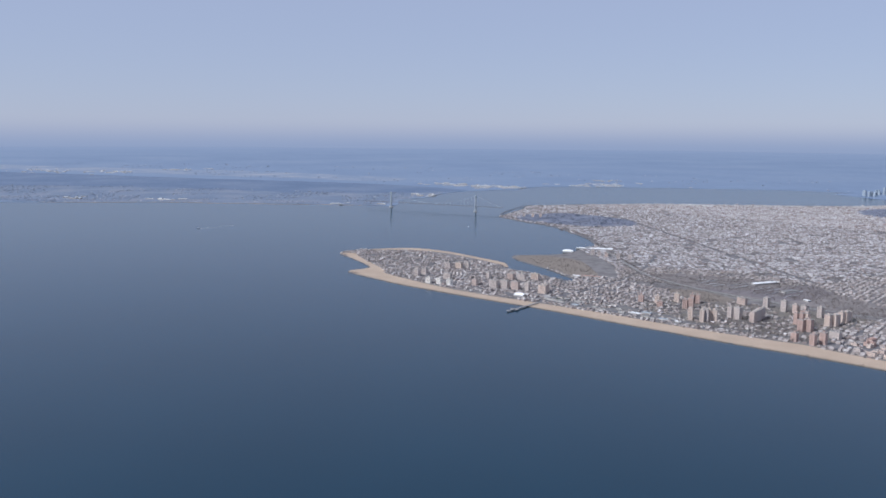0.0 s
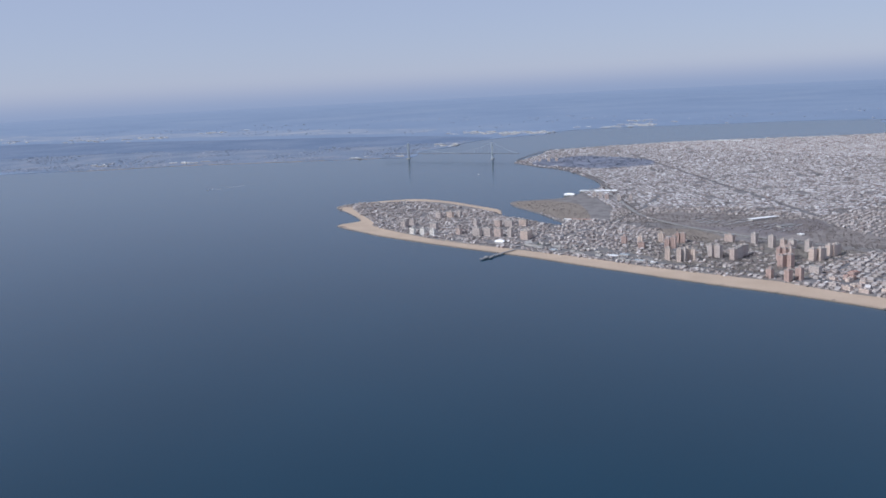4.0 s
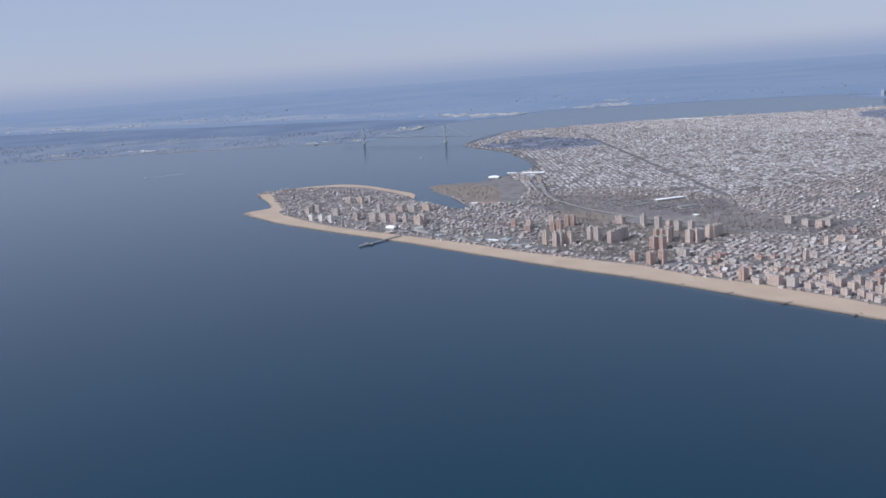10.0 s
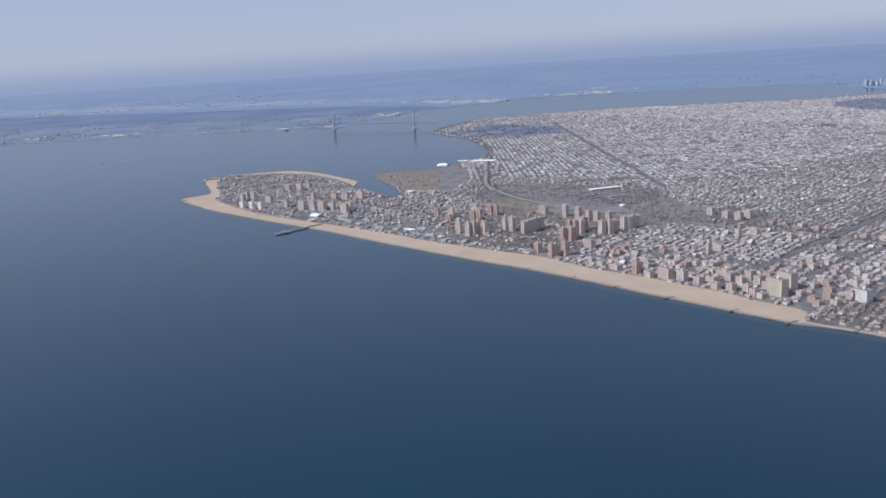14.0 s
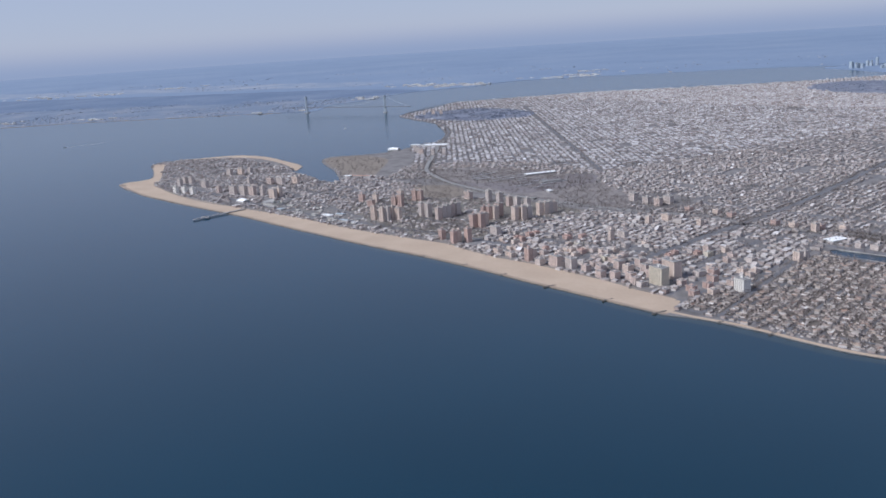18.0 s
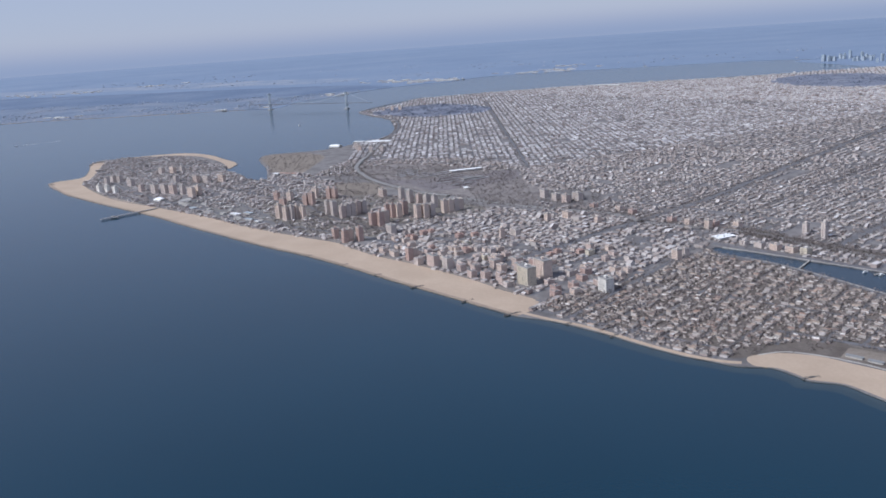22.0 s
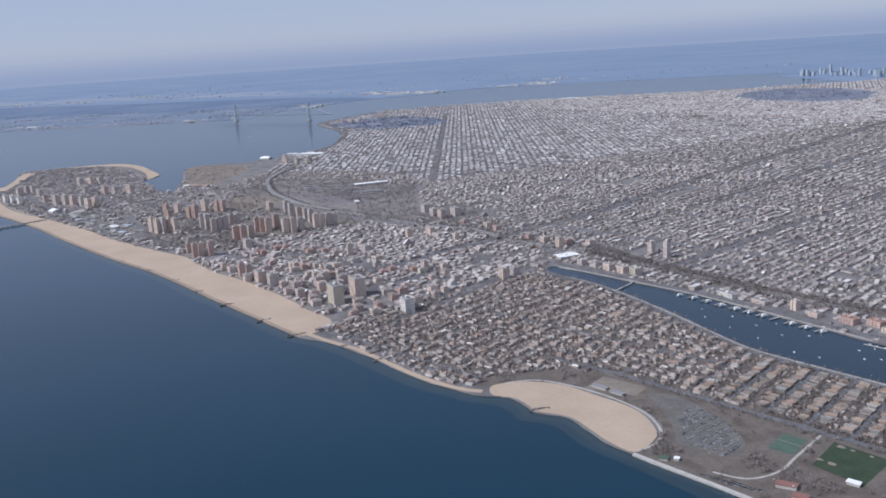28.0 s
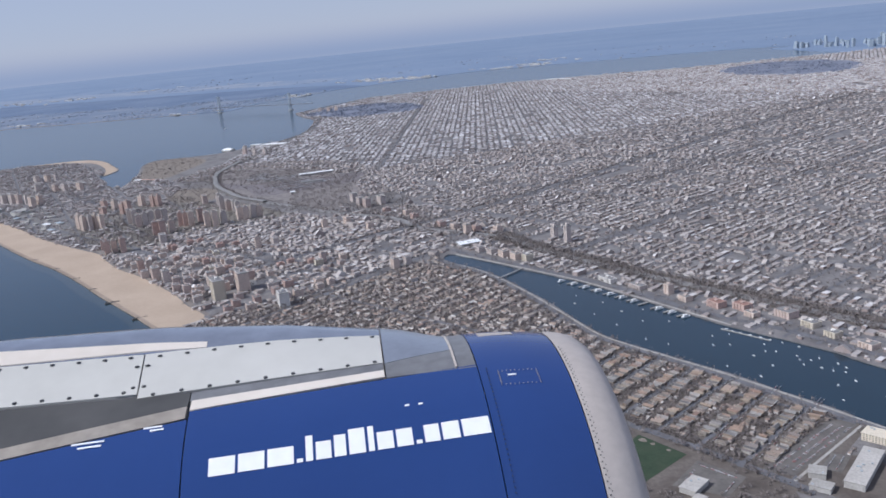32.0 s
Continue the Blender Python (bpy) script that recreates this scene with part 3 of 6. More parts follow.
sheet("great_park", GREAT_PARK, BASE + 0.8, HAZED_PARK_WOODS, "dark haze-tinted wooded city park", "park", 0.9, wobble=4)
sheet("beach_park", COVE_PARK, BASE + 0.015, PARK_BROWN, "brown winter park behind the cove beach", "park", 0.2)
sheet("parking_lot", [(332.8, 36.6), (336, 39.6), (341.5, 40.2), (352, 37.2), (359.6, 33.6), (362.6, 29.6), (362, 26.4), (353.4, 22.8), (349.6, 25.6), (345.5, 29.2), (338, 34)], BASE + 0.03, mat("lot_asphalt", [(0.10, 0.091, 0.084), (0.145, 0.132, 0.122)], 0.3, 0.9), "grey parking lot in the park", "parking lot", 0.2)
sheet("campus_ground", BAYSIDE_LOT, BASE + 0.02, PARK_BROWN, "brown campus ground between parking lots", "ground", 0.2, steps=1)
LOT_PAINT = mat("worn_asphalt", [(0.10, 0.09, 0.082), (0.145, 0.13, 0.118)], 0.3, 0.9)
sheet("parking_lot_east", [(391.6, 72.6), (396.2, 74.2), (399, 51.6), (394.4, 49.2)], BASE + 0.03, LOT_PAINT, "grey campus parking lot", "parking lot", 0.2, steps=1)
sheet("parking_lot_campus", [(398.8, 62), (401.5, 63.4), (403.4, 57.4), (400.4, 56.4)], BASE + 0.03, LOT_PAINT, "grey campus parking lot", "parking lot", 0.2, steps=1)
sheet("parking_lot_school", [(385.2, 44.6), (394, 45.9), (395.8, 39.1), (387.6, 35.5)], BASE + 0.03, LOT_PAINT, "grey school parking lot", "parking lot", 0.2, steps=1)
strip("campus_path", [(396.9, 74.4), (398.4, 62), (399.9, 50)], 0.5, BASE + 0.035, PALE_PAVING, "pale footpath between parking lots", "path", 0.1)
sheet("yard_ground", [(238, 8), (300, 12), (318, 39), (404, 48), (398, 74), (340, 74.5), (264, 91), (240, 90)], BASE + 0.004, PARK_BROWN, "brown winter yards between houses by the bay", "ground", 0.2, steps=1)
strip("quay_wall", [(238, 98.6), (256, 100.6), (276, 102.2), (291, 103.4), (307, 103.2), (325, 102.2), (338, 101.5), (349, 100.8)], 0.55, BASE + 0.06, PALE_PAVING, "pale quay wall along the inner bay", "quay", 0.5)
strip("bay_esplanade", [(252, 91.6), (262, 91.5), (277, 89.4), (295, 85.4), (312, 80.8), (329, 76.2), (340, 75.7), (353, 76.3), (367, 76.9), (390, 76.5), (410, 75.8)], 0.45, BASE + 0.045, PALE_PAVING, "pale esplanade above the bay's retaining wall", "esplanade", 0.2)
sheet("dirt_lot", [(320.8, 29.2), (319, 37), (330.2, 39.4), (331.8, 34)], BASE + 0.03, DRY_GRASS, "fenced brown play area", "playground", 0.2, steps=1)
sheet("sports_field", [(374.1, 33.6), (371.9, 44.6), (382.6, 45), (384, 33)], BASE + 0.035, TURF, "dark green sports field", "sports field", 0.2, steps=1)
sheet("tennis_court", [(365.1, 33.6), (363.4, 41), (368.2, 41.5), (369.8, 34.5)], BASE + 0.035, COURT, "pale green hard courts", "tennis court", 0.2, steps=1)
for k in range(12):
    x = -24 + 6.4 * k
    strip("rail_track", [(x, 116 + 0.5 * k), (x + 3, 136 + 0.3 * k), (x + 7.5, 160 + 0.1 * k)], 0.6, BASE + 0.05, TIMBER, "brown rail track in a yard", "rail track", 0.1)
strip("court_divider", [(364.3, 38), (368.9, 38.6)], 0.25, BASE + 0.042, SCRUB, "brown strip between two hard courts", "path", 0.1)
for k, (x, y, r) in enumerate(((376.2, 36.4, 0.75), (373.9, 36.4, 0.6), (373.8, 43.6, 0.8), (376, 43.8, 0.5), (379.5, 44, 0.45))):
    sheet("dirt_patch", [(x + r * math.cos(q * 0.785) * (1 + 0.25 * math.sin(q * 2.3 + k)), y + r * 0.8 * math.sin(q * 0.785)) for q in range(8)], BASE + 0.045, DRY_GRASS, "worn tan dirt patch on a sports field", "dirt patch", 0.1)
strip("park_path", [(368.7, 45.3), (370.4, 35), (371.6, 27), (369.5, 21), (364, 18.5)], 0.55, BASE + 0.03, PALE_PAVING, "pale paved park path", "path", 0.1)
strip("sea_wall", [(349.8, 13.4), (356, 13.9), (362, 14.5), (371, 15.4), (400, 17.4), (440, 22.4)], 0.9, BASE + 0.12, CONCRETE, "pale concrete sea wall", "sea wall", 0.6)
strip("promenade", [(349.5, 14.6), (349.8, 19.5), (347.5, 24), (343, 27.2), (338, 29), (330, 29.6), (322, 28.8), (314, 26.6), (309, 23.6), (306, 18)], 0.6, BASE + 0.05, PALE_PAVING, "pale curved promenade behind the cove", "promenade", 0.2)
strip("boardwalk", [(-190, -17.4), (-148, -23), (-105, -23.8), (-72, -20), (-44, -13.9), (-12, -8.6), (14, -5.2), (44, -2.8), (73, 2), (97, 7.6), (113, 10.3), (131, 8.8), (149, 9.2), (164, 11.5), (184, 12.7), (203, 13.2), (217, 12.2), (232, 12.4)],
      1.5, BASE + 0.06, TIMBER, "weathered timber boardwalk behind the beach", "boardwalk", 0.2)
PARKWAY = mat("pale_concrete_road", [(0.20, 0.195, 0.19), (0.26, 0.25, 0.24)], 0.25, 0.9)
ROADS = {}
ROADS["parkway_belt"] = ([(-190, 235), (-160, 205), (-130, 180), (-95, 150), (-60, 122), (-30, 109), (0, 100), (45, 95), (90, 101), (130, 107), (165, 117), (190, 113), (213, 118), (234, 124), (258, 120), (305, 119), (380, 122), (520, 130)], 3.2)
ROADS["parkway_ocean"] = ([(196, 12), (192, 50), (188, 100), (183, 160), (160, 290), (130, 465), (95, 680)], 3.4)
ROADS["parkway_shore"] = ([(-186, 232), (-228, 268), (-270, 296), (-322, 324), (-388, 341), (-436, 360), (-462, 392), (-492, 446), (-518, 504)], 2.2)
ROADS["road_cove"] = ([(252, 6), (246, 30), (240, 55), (233, 82), (226, 104)], 1.6)
ROADS["road_park"] = ([(300, 36), (320, 40.5), (346, 43.6), (372, 47), (388, 48.6), (404, 49.5)], 1.6)
ROADS["road_shore"] = ([(240, 90), (262, 90.6), (277, 88.4), (295, 84.2), (312, 79.4), (329, 75), (340, 74.4), (353, 75), (367, 75.6), (390, 75.3), (412, 75)], 1.3)
ROADS["road_quay"] = ([(232, 101), (256, 102.6), (276, 104), (307, 105.4), (338, 104), (362, 106), (400, 106), (500, 112)], 1.8)
ROADS["road_seaside"] = ([(-170, -4), (-110, -8), (-44, -4), (20, 4), (73, 13), (113, 22), (150, 24)], 1.8)
ROADS["road_inland"] = ([(-130, 30), (-60, 34), (10, 42), (60, 34), (120, 36), (190, 52)], 1.8)
ROADS["avenue_creek"] = ([(-45, -10), (-50, 40), (-58, 90), (-70, 130), (-110, 210)], 1.8)
ROADS["avenue_east"] = ([(268, 124), (262, 200), (252, 330), (232, 520), (215, 700)], 2.0)
ROADS["avenue_west"] = ([(212, 30), (210, 90), (215, 129), (205, 230), (192, 360), (170, 560)], 2.0)
ROADS["avenue_bay"] = ([(42, 182), (-100, 287), (-230, 383), (-366, 484)], 1.5)
ROADS["avenue_cross"] = ([(0, 250), (90, 262), (200, 280), (330, 300)], 2.2)
for name, (line, wide) in ROADS.items():
    strip(name, line, wide, BASE + 0.05, PARKWAY if name == "parkway_belt" else STREET, "grey asphalt road between houses", "road", 0.1)

strip("parkway_viaduct", [(-95, 150), (-60, 122), (-30, 109), (0, 100), (45, 95), (72, 98)], 2.6, BASE + 0.95, PARKWAY, "pale concrete parkway on an embankment", "viaduct", 0.95)

# ---- the built-up blocks ----
rng = np.random.default_rng(7)
TOWER_PARK = [(34, 15), (58, 7), (112, 14), (119, 30), (96, 36), (110, 52), (114, 72), (112, 94), (100, 92), (66, 92), (40, 78), (0, 78), (2, 26)]
AMUSEMENTS = [(-56, -8), (0, -7), (44, 1), (58, 6), (33, 14), (0, 22), (-46, 14)]
YARD_WOODS = [(-62, 121), (-30, 108), (5, 101), (31, 98), (78, 103), (121, 109), (112, 126), (96, 140), (58, 158), (4, 164), (-48, 150)]
sheet("tower_park", TOWER_PARK, BASE + 0.012, mat("worn_winter_lawn", [(0.124, 0.111, 0.091), (0.169, 0.152, 0.127), (0.215, 0.192, 0.163)], 0.12, 0.95, fine=12), "brown winter lawns between apartment towers", "park", 0.2)
sheet("amusement_ground", AMUSEMENTS, BASE + 0.018, mat("trodden_paving", [(0.115, 0.108, 0.10), (0.17, 0.158, 0.147), (0.13, 0.12, 0.105)], 0.15, 0.9), "grey paved amusement ground behind the boardwalk", "ground", 0.2)
YARD_SCRUB = mat("yard_scrub", [(0.122, 0.106, 0.103), (0.169, 0.149, 0.141), (0.223, 0.198, 0.185), (0.135, 0.122, 0.114)], 0.12, 0.95, fine=12)
sheet("yard_woods", YARD_WOODS, BASE + 0.008, YARD_SCRUB, "dark brown scrub round a rail yard", "ground", 0.2, wobble=5)
BELT_VERGE = [(228, 119.5), (258, 116.6), (305, 115.8), (380, 118.6), (520, 126), (520, 135), (380, 127), (305, 123.6), (258, 124.4), (228, 129)]
sheet("parkway_verge", BELT_VERGE, BASE + 0.01, PARK_BROWN, "wooded brown verge along a parkway", "verge", 0.2)
SPIT = [(-148, 66), (-160, 75), (-178, 76), (-205, 76), (-249, 77), (-270, 70), (-286, 50), (-310, 36), (-310, 95), (-148, 95)]
KEEP_FREE = [SPIT, BELT_VERGE, YARD_WOODS, YARD, LAWN, POINT, GOLF, GREAT_PARK, HOSPITAL, COVE_PARK, BAYSIDE_LOT, SANDY, COVE]
TOWERS = []


def towers(front, turn, deep, *rows):
    """A group of apartment towers; for each its x, y, width and height."""
    other = {"red": "tan", "tan": "grey", "grey": "pink"}.get(front, front)
    for k, (x, y, w, h) in enumerate(rows):
        h = min(h, 4.6 if x < -100 else 5.6 if x < -50 else 7.0)
        TOWERS.append((x, y, w, deep, h, other if k % 3 == 2 else front, turn))


towers("red", 20, 2.4, (-4.5, 37.9, 2.9, 4.4), (12.1, 33.3, 3.4, 3.6), (5.1, 41.0, 2.8, 5.0), (24.6, 40.5, 2.7, 5.7), (27.3, 42.4, 3.0, 6.9), (10.4, 53.8, 3.1, 5.6), (18.8, 57.7, 2.5, 5.9), (21.3, 59.5, 2.8, 5.8))
towers("tan", 20, 2.2, (43.8, 15.4, 2.5, 7.0), (50.7, 15.9, 2.2, 6.9), (51.9, 18.3, 2.2, 7.0), (51.8, 21.3, 2.0, 7.0), (54.0, 22.9, 3.1, 6.4))
towers("grey", -10, 2.4, (56.7, 35.7, 2.8, 7.0), (60.4, 36.9, 3.9, 7.0), (69.9, 36.3, 3.0, 6.0), (69.9, 39.3, 2.5, 6.3), (69.7, 42.2, 2.5, 6.4), (68.5, 45.9, 2.5, 6.4), (68.4, 49.0, 2.8, 6.2))
towers("red", -10, 2.6, (96.9, 36.4, 3.3, 6.3), (99.8, 38.6, 4.1, 6.8), (97.0, 43.4, 2.3, 5.5), (87.4, 50.7, 2.1, 6.5), (89.4, 52.3, 3.2, 6.5), (91.7, 54.0, 2.9, 6.5), (87.6, 59.9, 3.8, 6.6))
towers("tan", -10, 2.6, (101.4, 58.2, 3.1, 6.7), (103.5, 61.2, 3.1, 6.7), (103.0, 65.3, 2.6, 5.9), (102.0, 73.5, 2.9, 6.2), (103.2, 75.9, 2.7, 6.0), (102.3, 79.8, 2.4, 5.8), (102.2, 82.8, 1.9, 5.0))
towers("grey", -10, 2.4, (54.6, 80.8, 3.2, 6.0), (67.3, 77.5, 3.4, 6.7), (73.6, 78.6, 2.8, 5.2), (78.1, 80.1, 3.4, 5.2), (88.4, 77.7, 2.8, 6.2), (40.4, 78.1, 6.0, 4.3))
towers("red", -8, 2.2, (104.9, 12.3, 2.9, 4.7), (114.6, 11.4, 2.6, 5.6), (113.8, 14.4, 1.9, 5.1), (117.2, 17.1, 3.1, 6.1), (160.9, 12.5, 2.8, 5.3), (159.9, 15.8, 1.9, 4.0))
towers("grey", -8, 2.6, (116.0, 33.7, 5.4, 3.8), (168.2, 11.6, 3.3, 2.6), (174.4, 13.8, 5.4, 4.5), (180.9, 15.5, 3.7, 4.2))
towers("grey", 8, 2.4, (-94.5, 0.1, 5.9, 7.0), (-88.6, 4.1, 5.8, 7.0), (-81.3, 6.9, 5.4, 7.0), (-73.5, 10.2, 2.8, 7.0), (-123.0, 23.8, 2.7, 7.0), (-109.7, 32.3, 5.0, 5.5), (-103.0, 36.6, 6.0, 5.1))
towers("tan", 8, 2.4, (-60.8, 10.7, 5.5, 7.0), (-62.8, 15.4, 4.9, 6.7), (-139.1, -0.7, 6.0, 5.9), (-97.7, 44.6, 6.0, 4.7), (-168.7, 37.8, 5.5, 7.0), (-164.7, 42.9, 3.8, 7.0))
towers("grey", 8, 2.4, (-162.7, -8.9, 4.1, 7.0), (-168.8, -3.1, 3.7, 7.0), (-109.0, -3.2, 3.4, 7.0), (-164.3, -0.2, 4.1, 6.5), (-174.4, 31.7, 5.1, 7.0))
towers("white", 8, 2.2, (-135.9, -21.2, 3.9, 4.3), (-128.2, -18.3, 3.8, 4.3), (-121.1, -15.6, 3.8, 4.2))
towers("grey", -8, 2.6, (114.8, 125.8, 3.9, 4.0), (125.6, 123.4, 3.8, 3.6), (133.5, 122.5, 3.8, 4.1), (133.3, 130.3, 4.9, 3.9))
towers("tan", -9, 2.2, (155.0, 90.0, 2.2, 3.7), (162.9, 57.0, 1.4, 4.5), (162.8, 64.1, 4.6, 2.8), (174.4, 100.6, 2.4, 2.7), (235.4, 75.7, 3.0, 3.7), (234.8, 81.0, 2.4, 2.9), (216.6, 119.1, 2.5, 3.7), (157.0, 99.6, 4.5, 3.0))
towers("beige", -8, 3.6, (217.2, 21.2, 6.0, 6.2))
towers("tan", -10, 3.6, (215.4, 30.2, 6.2, 6.4))
towers("white", -12, 3.0, (242, 32.4, 4.4, 4.4))
towers("grey", 30, 2.4, (-150, 176, 2.6, 5.4), (-140, 172, 2.6, 5.4), (-130, 168, 2.6, 5.2), (-121, 172, 2.6, 5.2), (-112, 176, 2.6, 5.0))
towers("tan", 35, 2.6, (-395, 372, 3.0, 6.2), (-388, 378, 3.0, 6.2), (-404, 366, 3.0, 6.0))
towers("grey", -6, 1.8, (258, 132, 1.8, 6.0), (250, 133, 2.0, 4.2), (205, 64, 2.6, 3.4))
SLABS = []


def slabs(*rows):
    """Six-storey houses; for each its x, y, width, depth, height and front."""
    SLABS.extend((*row, -9) for row in rows)


slabs((187, 17, 3, 2.4, 2.4, "pink"), (192, 19.5, 3, 2.6, 2.6, "pink"), (197, 14, 3, 2.4, 2.6, "pink"), (202, 16, 2.8, 2.6, 2.8, "pink"), (207, 18.5, 2.8, 2.6, 2.8, "pink"), (211.5, 16, 2.6, 2.8, 2.6, "pink"))
slabs((194, 27, 3, 3, 3.2, "pink"), (200, 25, 3, 2.6, 3.0, "tan"), (205, 29, 3, 3, 3.4, "pink"), (210, 26, 2.6, 3, 2.8, "pink"), (189, 32, 3, 3, 3.0, "tan"), (198, 34, 3, 3, 3.2, "pink"), (204, 37, 3, 3, 3.0, "red"))
slabs((180, 17, 3, 2.6, 2.2, "tan"), (176, 15, 2.6, 2.4, 2.2, "grey"), (150, 12.6, 4.6, 2.2, 2.0, "tan"), (142, 12.8, 4.2, 2.2, 2.0, "tan"), (135, 14.5, 3.4, 2.4, 2.2, "grey"), (230, 22, 3, 2.4, 2.0, "red"), (234, 18, 2.6, 2.6, 2.0, "red"))
slabs((232, 28, 3, 2.2, 2.0, "red"), (237, 24, 2.4, 3, 1.8, "tan"), (228, 36, 3.4, 2.4, 2.0, "red"), (236, 40, 2.6, 3, 2.0, "tan"), (224, 42, 3, 3, 2.2, "red"), (230, 50, 3, 2.6, 2.0, "tan"))
slabs((248, 106.6, 3.4, 2.6, 2.0, "grey"), (254, 107, 3.4, 2.6, 2.2, "tan"), (260, 107.4, 3.4, 2.8, 2.2, "tan"), (265, 108, 2.8, 2.8, 2.4, "beige"), (242, 106, 2.6, 2.4, 1.8, "grey"))
slabs((338, 109.6, 4.2, 3.0, 1.6, "red"), (344, 112, 4.0, 3.0, 1.6, "red"), (355, 114, 4.6, 3.4, 1.7, "pink"), (349, 109, 3.2, 2.4, 1.3, "tan"), (363, 111.6, 3.6, 2.8, 1.4, "beige"), (370, 109.2, 3.2, 2.6, 1.3, "beige"), (322, 110, 2.0, 2.0, 2.8, "tan"))
slabs((312, 108.6, 5, 2.6, 1.2, "grey"), (301, 108, 6, 2.4, 1.3, "white"), (329, 108.4, 3, 2.4, 1.4, "tan"), (379, 108, 3.6, 2.8, 1.3, "tan"), (387, 110, 3.2, 2.8, 1.4, "grey"))
slabs((198, 120, 3, 2.8, 2.2, "red"), (206, 121, 3, 2.8, 2.2, "tan"), (216, 124, 3, 2.6, 2.2, "red"), (224, 128, 3, 2.6, 2.2, "tan"), (175, 122, 3, 2.8, 2.2, "red"), (166, 124, 3, 2.8, 2.2, "tan"), (152, 122, 3, 2.8, 2.0, "red"))
KEEP_OFF = np.array([(r[0], r[1], max(r[2], r[3]) * 0.75 + 0.6) for r in TOWERS + SLABS])


def free(x, y, roads=True):
    """Where houses or yard trees may stand."""
    ok = inside(x, y, LAND)
    for poly in KEEP_FREE:
        ok &= ~inside(x, y, poly)
    if roads:
        for line, wide in ROADS.values():
            ok &= ~near_line(x, y, line, wide / 2 + 0.75)
    near = (x > -210) & (x < 400) & (y < 150)
    for cx, cy, r in KEEP_OFF:
        ok &= ~(near & (np.abs(x - cx) < r) & (np.abs(y - cy) < r))
    return ok & ~near_line(x, y, LAND + LAND[:1], 0.9)


def grid_houses(turn, pitch_across, pitch_along, area, width, depth, step, loose=0.16):
    """Places of houses in two rows back to back in every block of a street grid, turned by degrees from north."""
    a = radians(turn)
    c, s = math.cos(a), math.sin(a)
    xs, ys = np.array(area).T
    u, v = c * xs + s * ys, -s * xs + c * ys
    rows = np.arange(math.floor(u.min() / pitch_across), math.ceil(u.max() / pitch_across) + 1) * pitch_across
    cols = np.arange(v.min(), v.max(), step)
    uu, vv = np.meshgrid(rows, cols, indexing="ij")
    out_u, out_v = [], []
    for side in (-1, 1):
        off = side * (pitch_across / 2 - depth / 2 - 0.85)
        out_u.append((uu + off).ravel())
        out_v.append(vv.ravel())
    u, v = np.concatenate(out_u), np.concatenate(out_v)
    u, v = u + rng.normal(0, loose, len(u)), v + rng.normal(0, 0.7 * loose, len(v))
    keep = (np.mod(v, pitch_along) > 1.7) & (rng.random(len(u)) > (0.08 if loose < 0.2 else 0.14))
    u, v = u[keep], v[keep]
    x, y = c * u - s * v, s * u + c * v
    cell = np.floor(u / pitch_across + 0.5) * 12.9898 + np.floor(v / pitch_along) * 78.233
    luck = np.mod(np.abs(np.sin(cell) * 43758.5453), 1)
    spot = np.mod(np.abs(np.sin(cell * 1.7 + np.floor(v / 5.0)) * 24634.63), 1)
    keep = inside(x, y, area) & ((luck > 0.006) | (pitch_along > 30)) & ((spot > 0.04) | (pitch_along > 30))
    return x[keep], y[keep]


# more six-storey houses among the low ones east of the towers
x, y = grid_houses(9, 7.2, 26, [(128, 13), (238, 15), (234, 62), (200, 74), (146, 62), (122, 40)], 1.0, 3.0, 4.2)
keep = free(x, y) & (rng.random(len(x)) < np.where(y < 45, 0.32, 0.16))
for x0, y0 in zip(x[keep], y[keep]):
    f = ("pink", "tan", "red", "pink", "grey", "tan", "beige")[rng.integers(7)]
    SLABS.append((round(float(x0), 1), round(float(y0), 1), round(rng.uniform(2.2, 3.4), 2), round(rng.uniform(2.0, 2.8), 2), round(rng.uniform(1.2, 2.0), 2), f, -9 if rng.random() < 0.5 else 81))
KEEP_OFF = np.array([(r[0], r[1], max(r[2], r[3]) * 0.6 + 0.6) for r in TOWERS + SLABS])


def street_grid(turn, pitch_across, pitch_along, area):
    """The asphalt of a street grid as short lengths of road."""
    a = radians(turn)
    c, s = math.cos(a), math.sin(a)
    xs, ys = np.array(area).T
    u, v = c * xs + s * ys, -s * xs + c * ys
    quads = []
    for swap, pitch, off, lo, hi, lo2, hi2 in ((0, pitch_across, 0.5, u.min(), u.max(), v.min(), v.max()), (1, pitch_along, 0.03, v.min(), v.max(), u.min(), u.max())):
        lines = (np.arange(math.floor(lo / pitch), math.ceil(hi / pitch)) + off) * pitch
        p, q = (m.ravel() for m in np.meshgrid(lines, np.arange(lo2, hi2, 2.5), indexing="ij"))
        corner = [(p - 0.5, q), (p + 0.5, q), (p + 0.5, q + 2.5), (p - 0.5, q + 2.5)]
        if swap:
            corner = [(k[1], k[0]) for k in corner][::-1]
            p, q = q, p
        mid_u, mid_v = (p, q + 1.25) if not swap else (p + 1.25, q)
        x, y = c * mid_u - s * mid_v, s * mid_u + c * mid_v
        ok = inside(x, y, area) & free(x, y, False)
        quads.append(np.stack([np.stack([c * k[0] - s * k[1], s * k[0] + c * k[1], np.full(len(p), BASE + 0.03 + 0.006 * swap)], -1)[ok] for k in corner], 1))
    quads = np.concatenate(quads)
    ob = soup("side_streets", quads.reshape(-1, 3), [np.arange(len(quads) * 4).reshape(-1, 4)], [np.zeros(len(quads))], [STREET])
    tagged(ob, "worn grey asphalt streets between rows of houses", "street", kind="stuff")


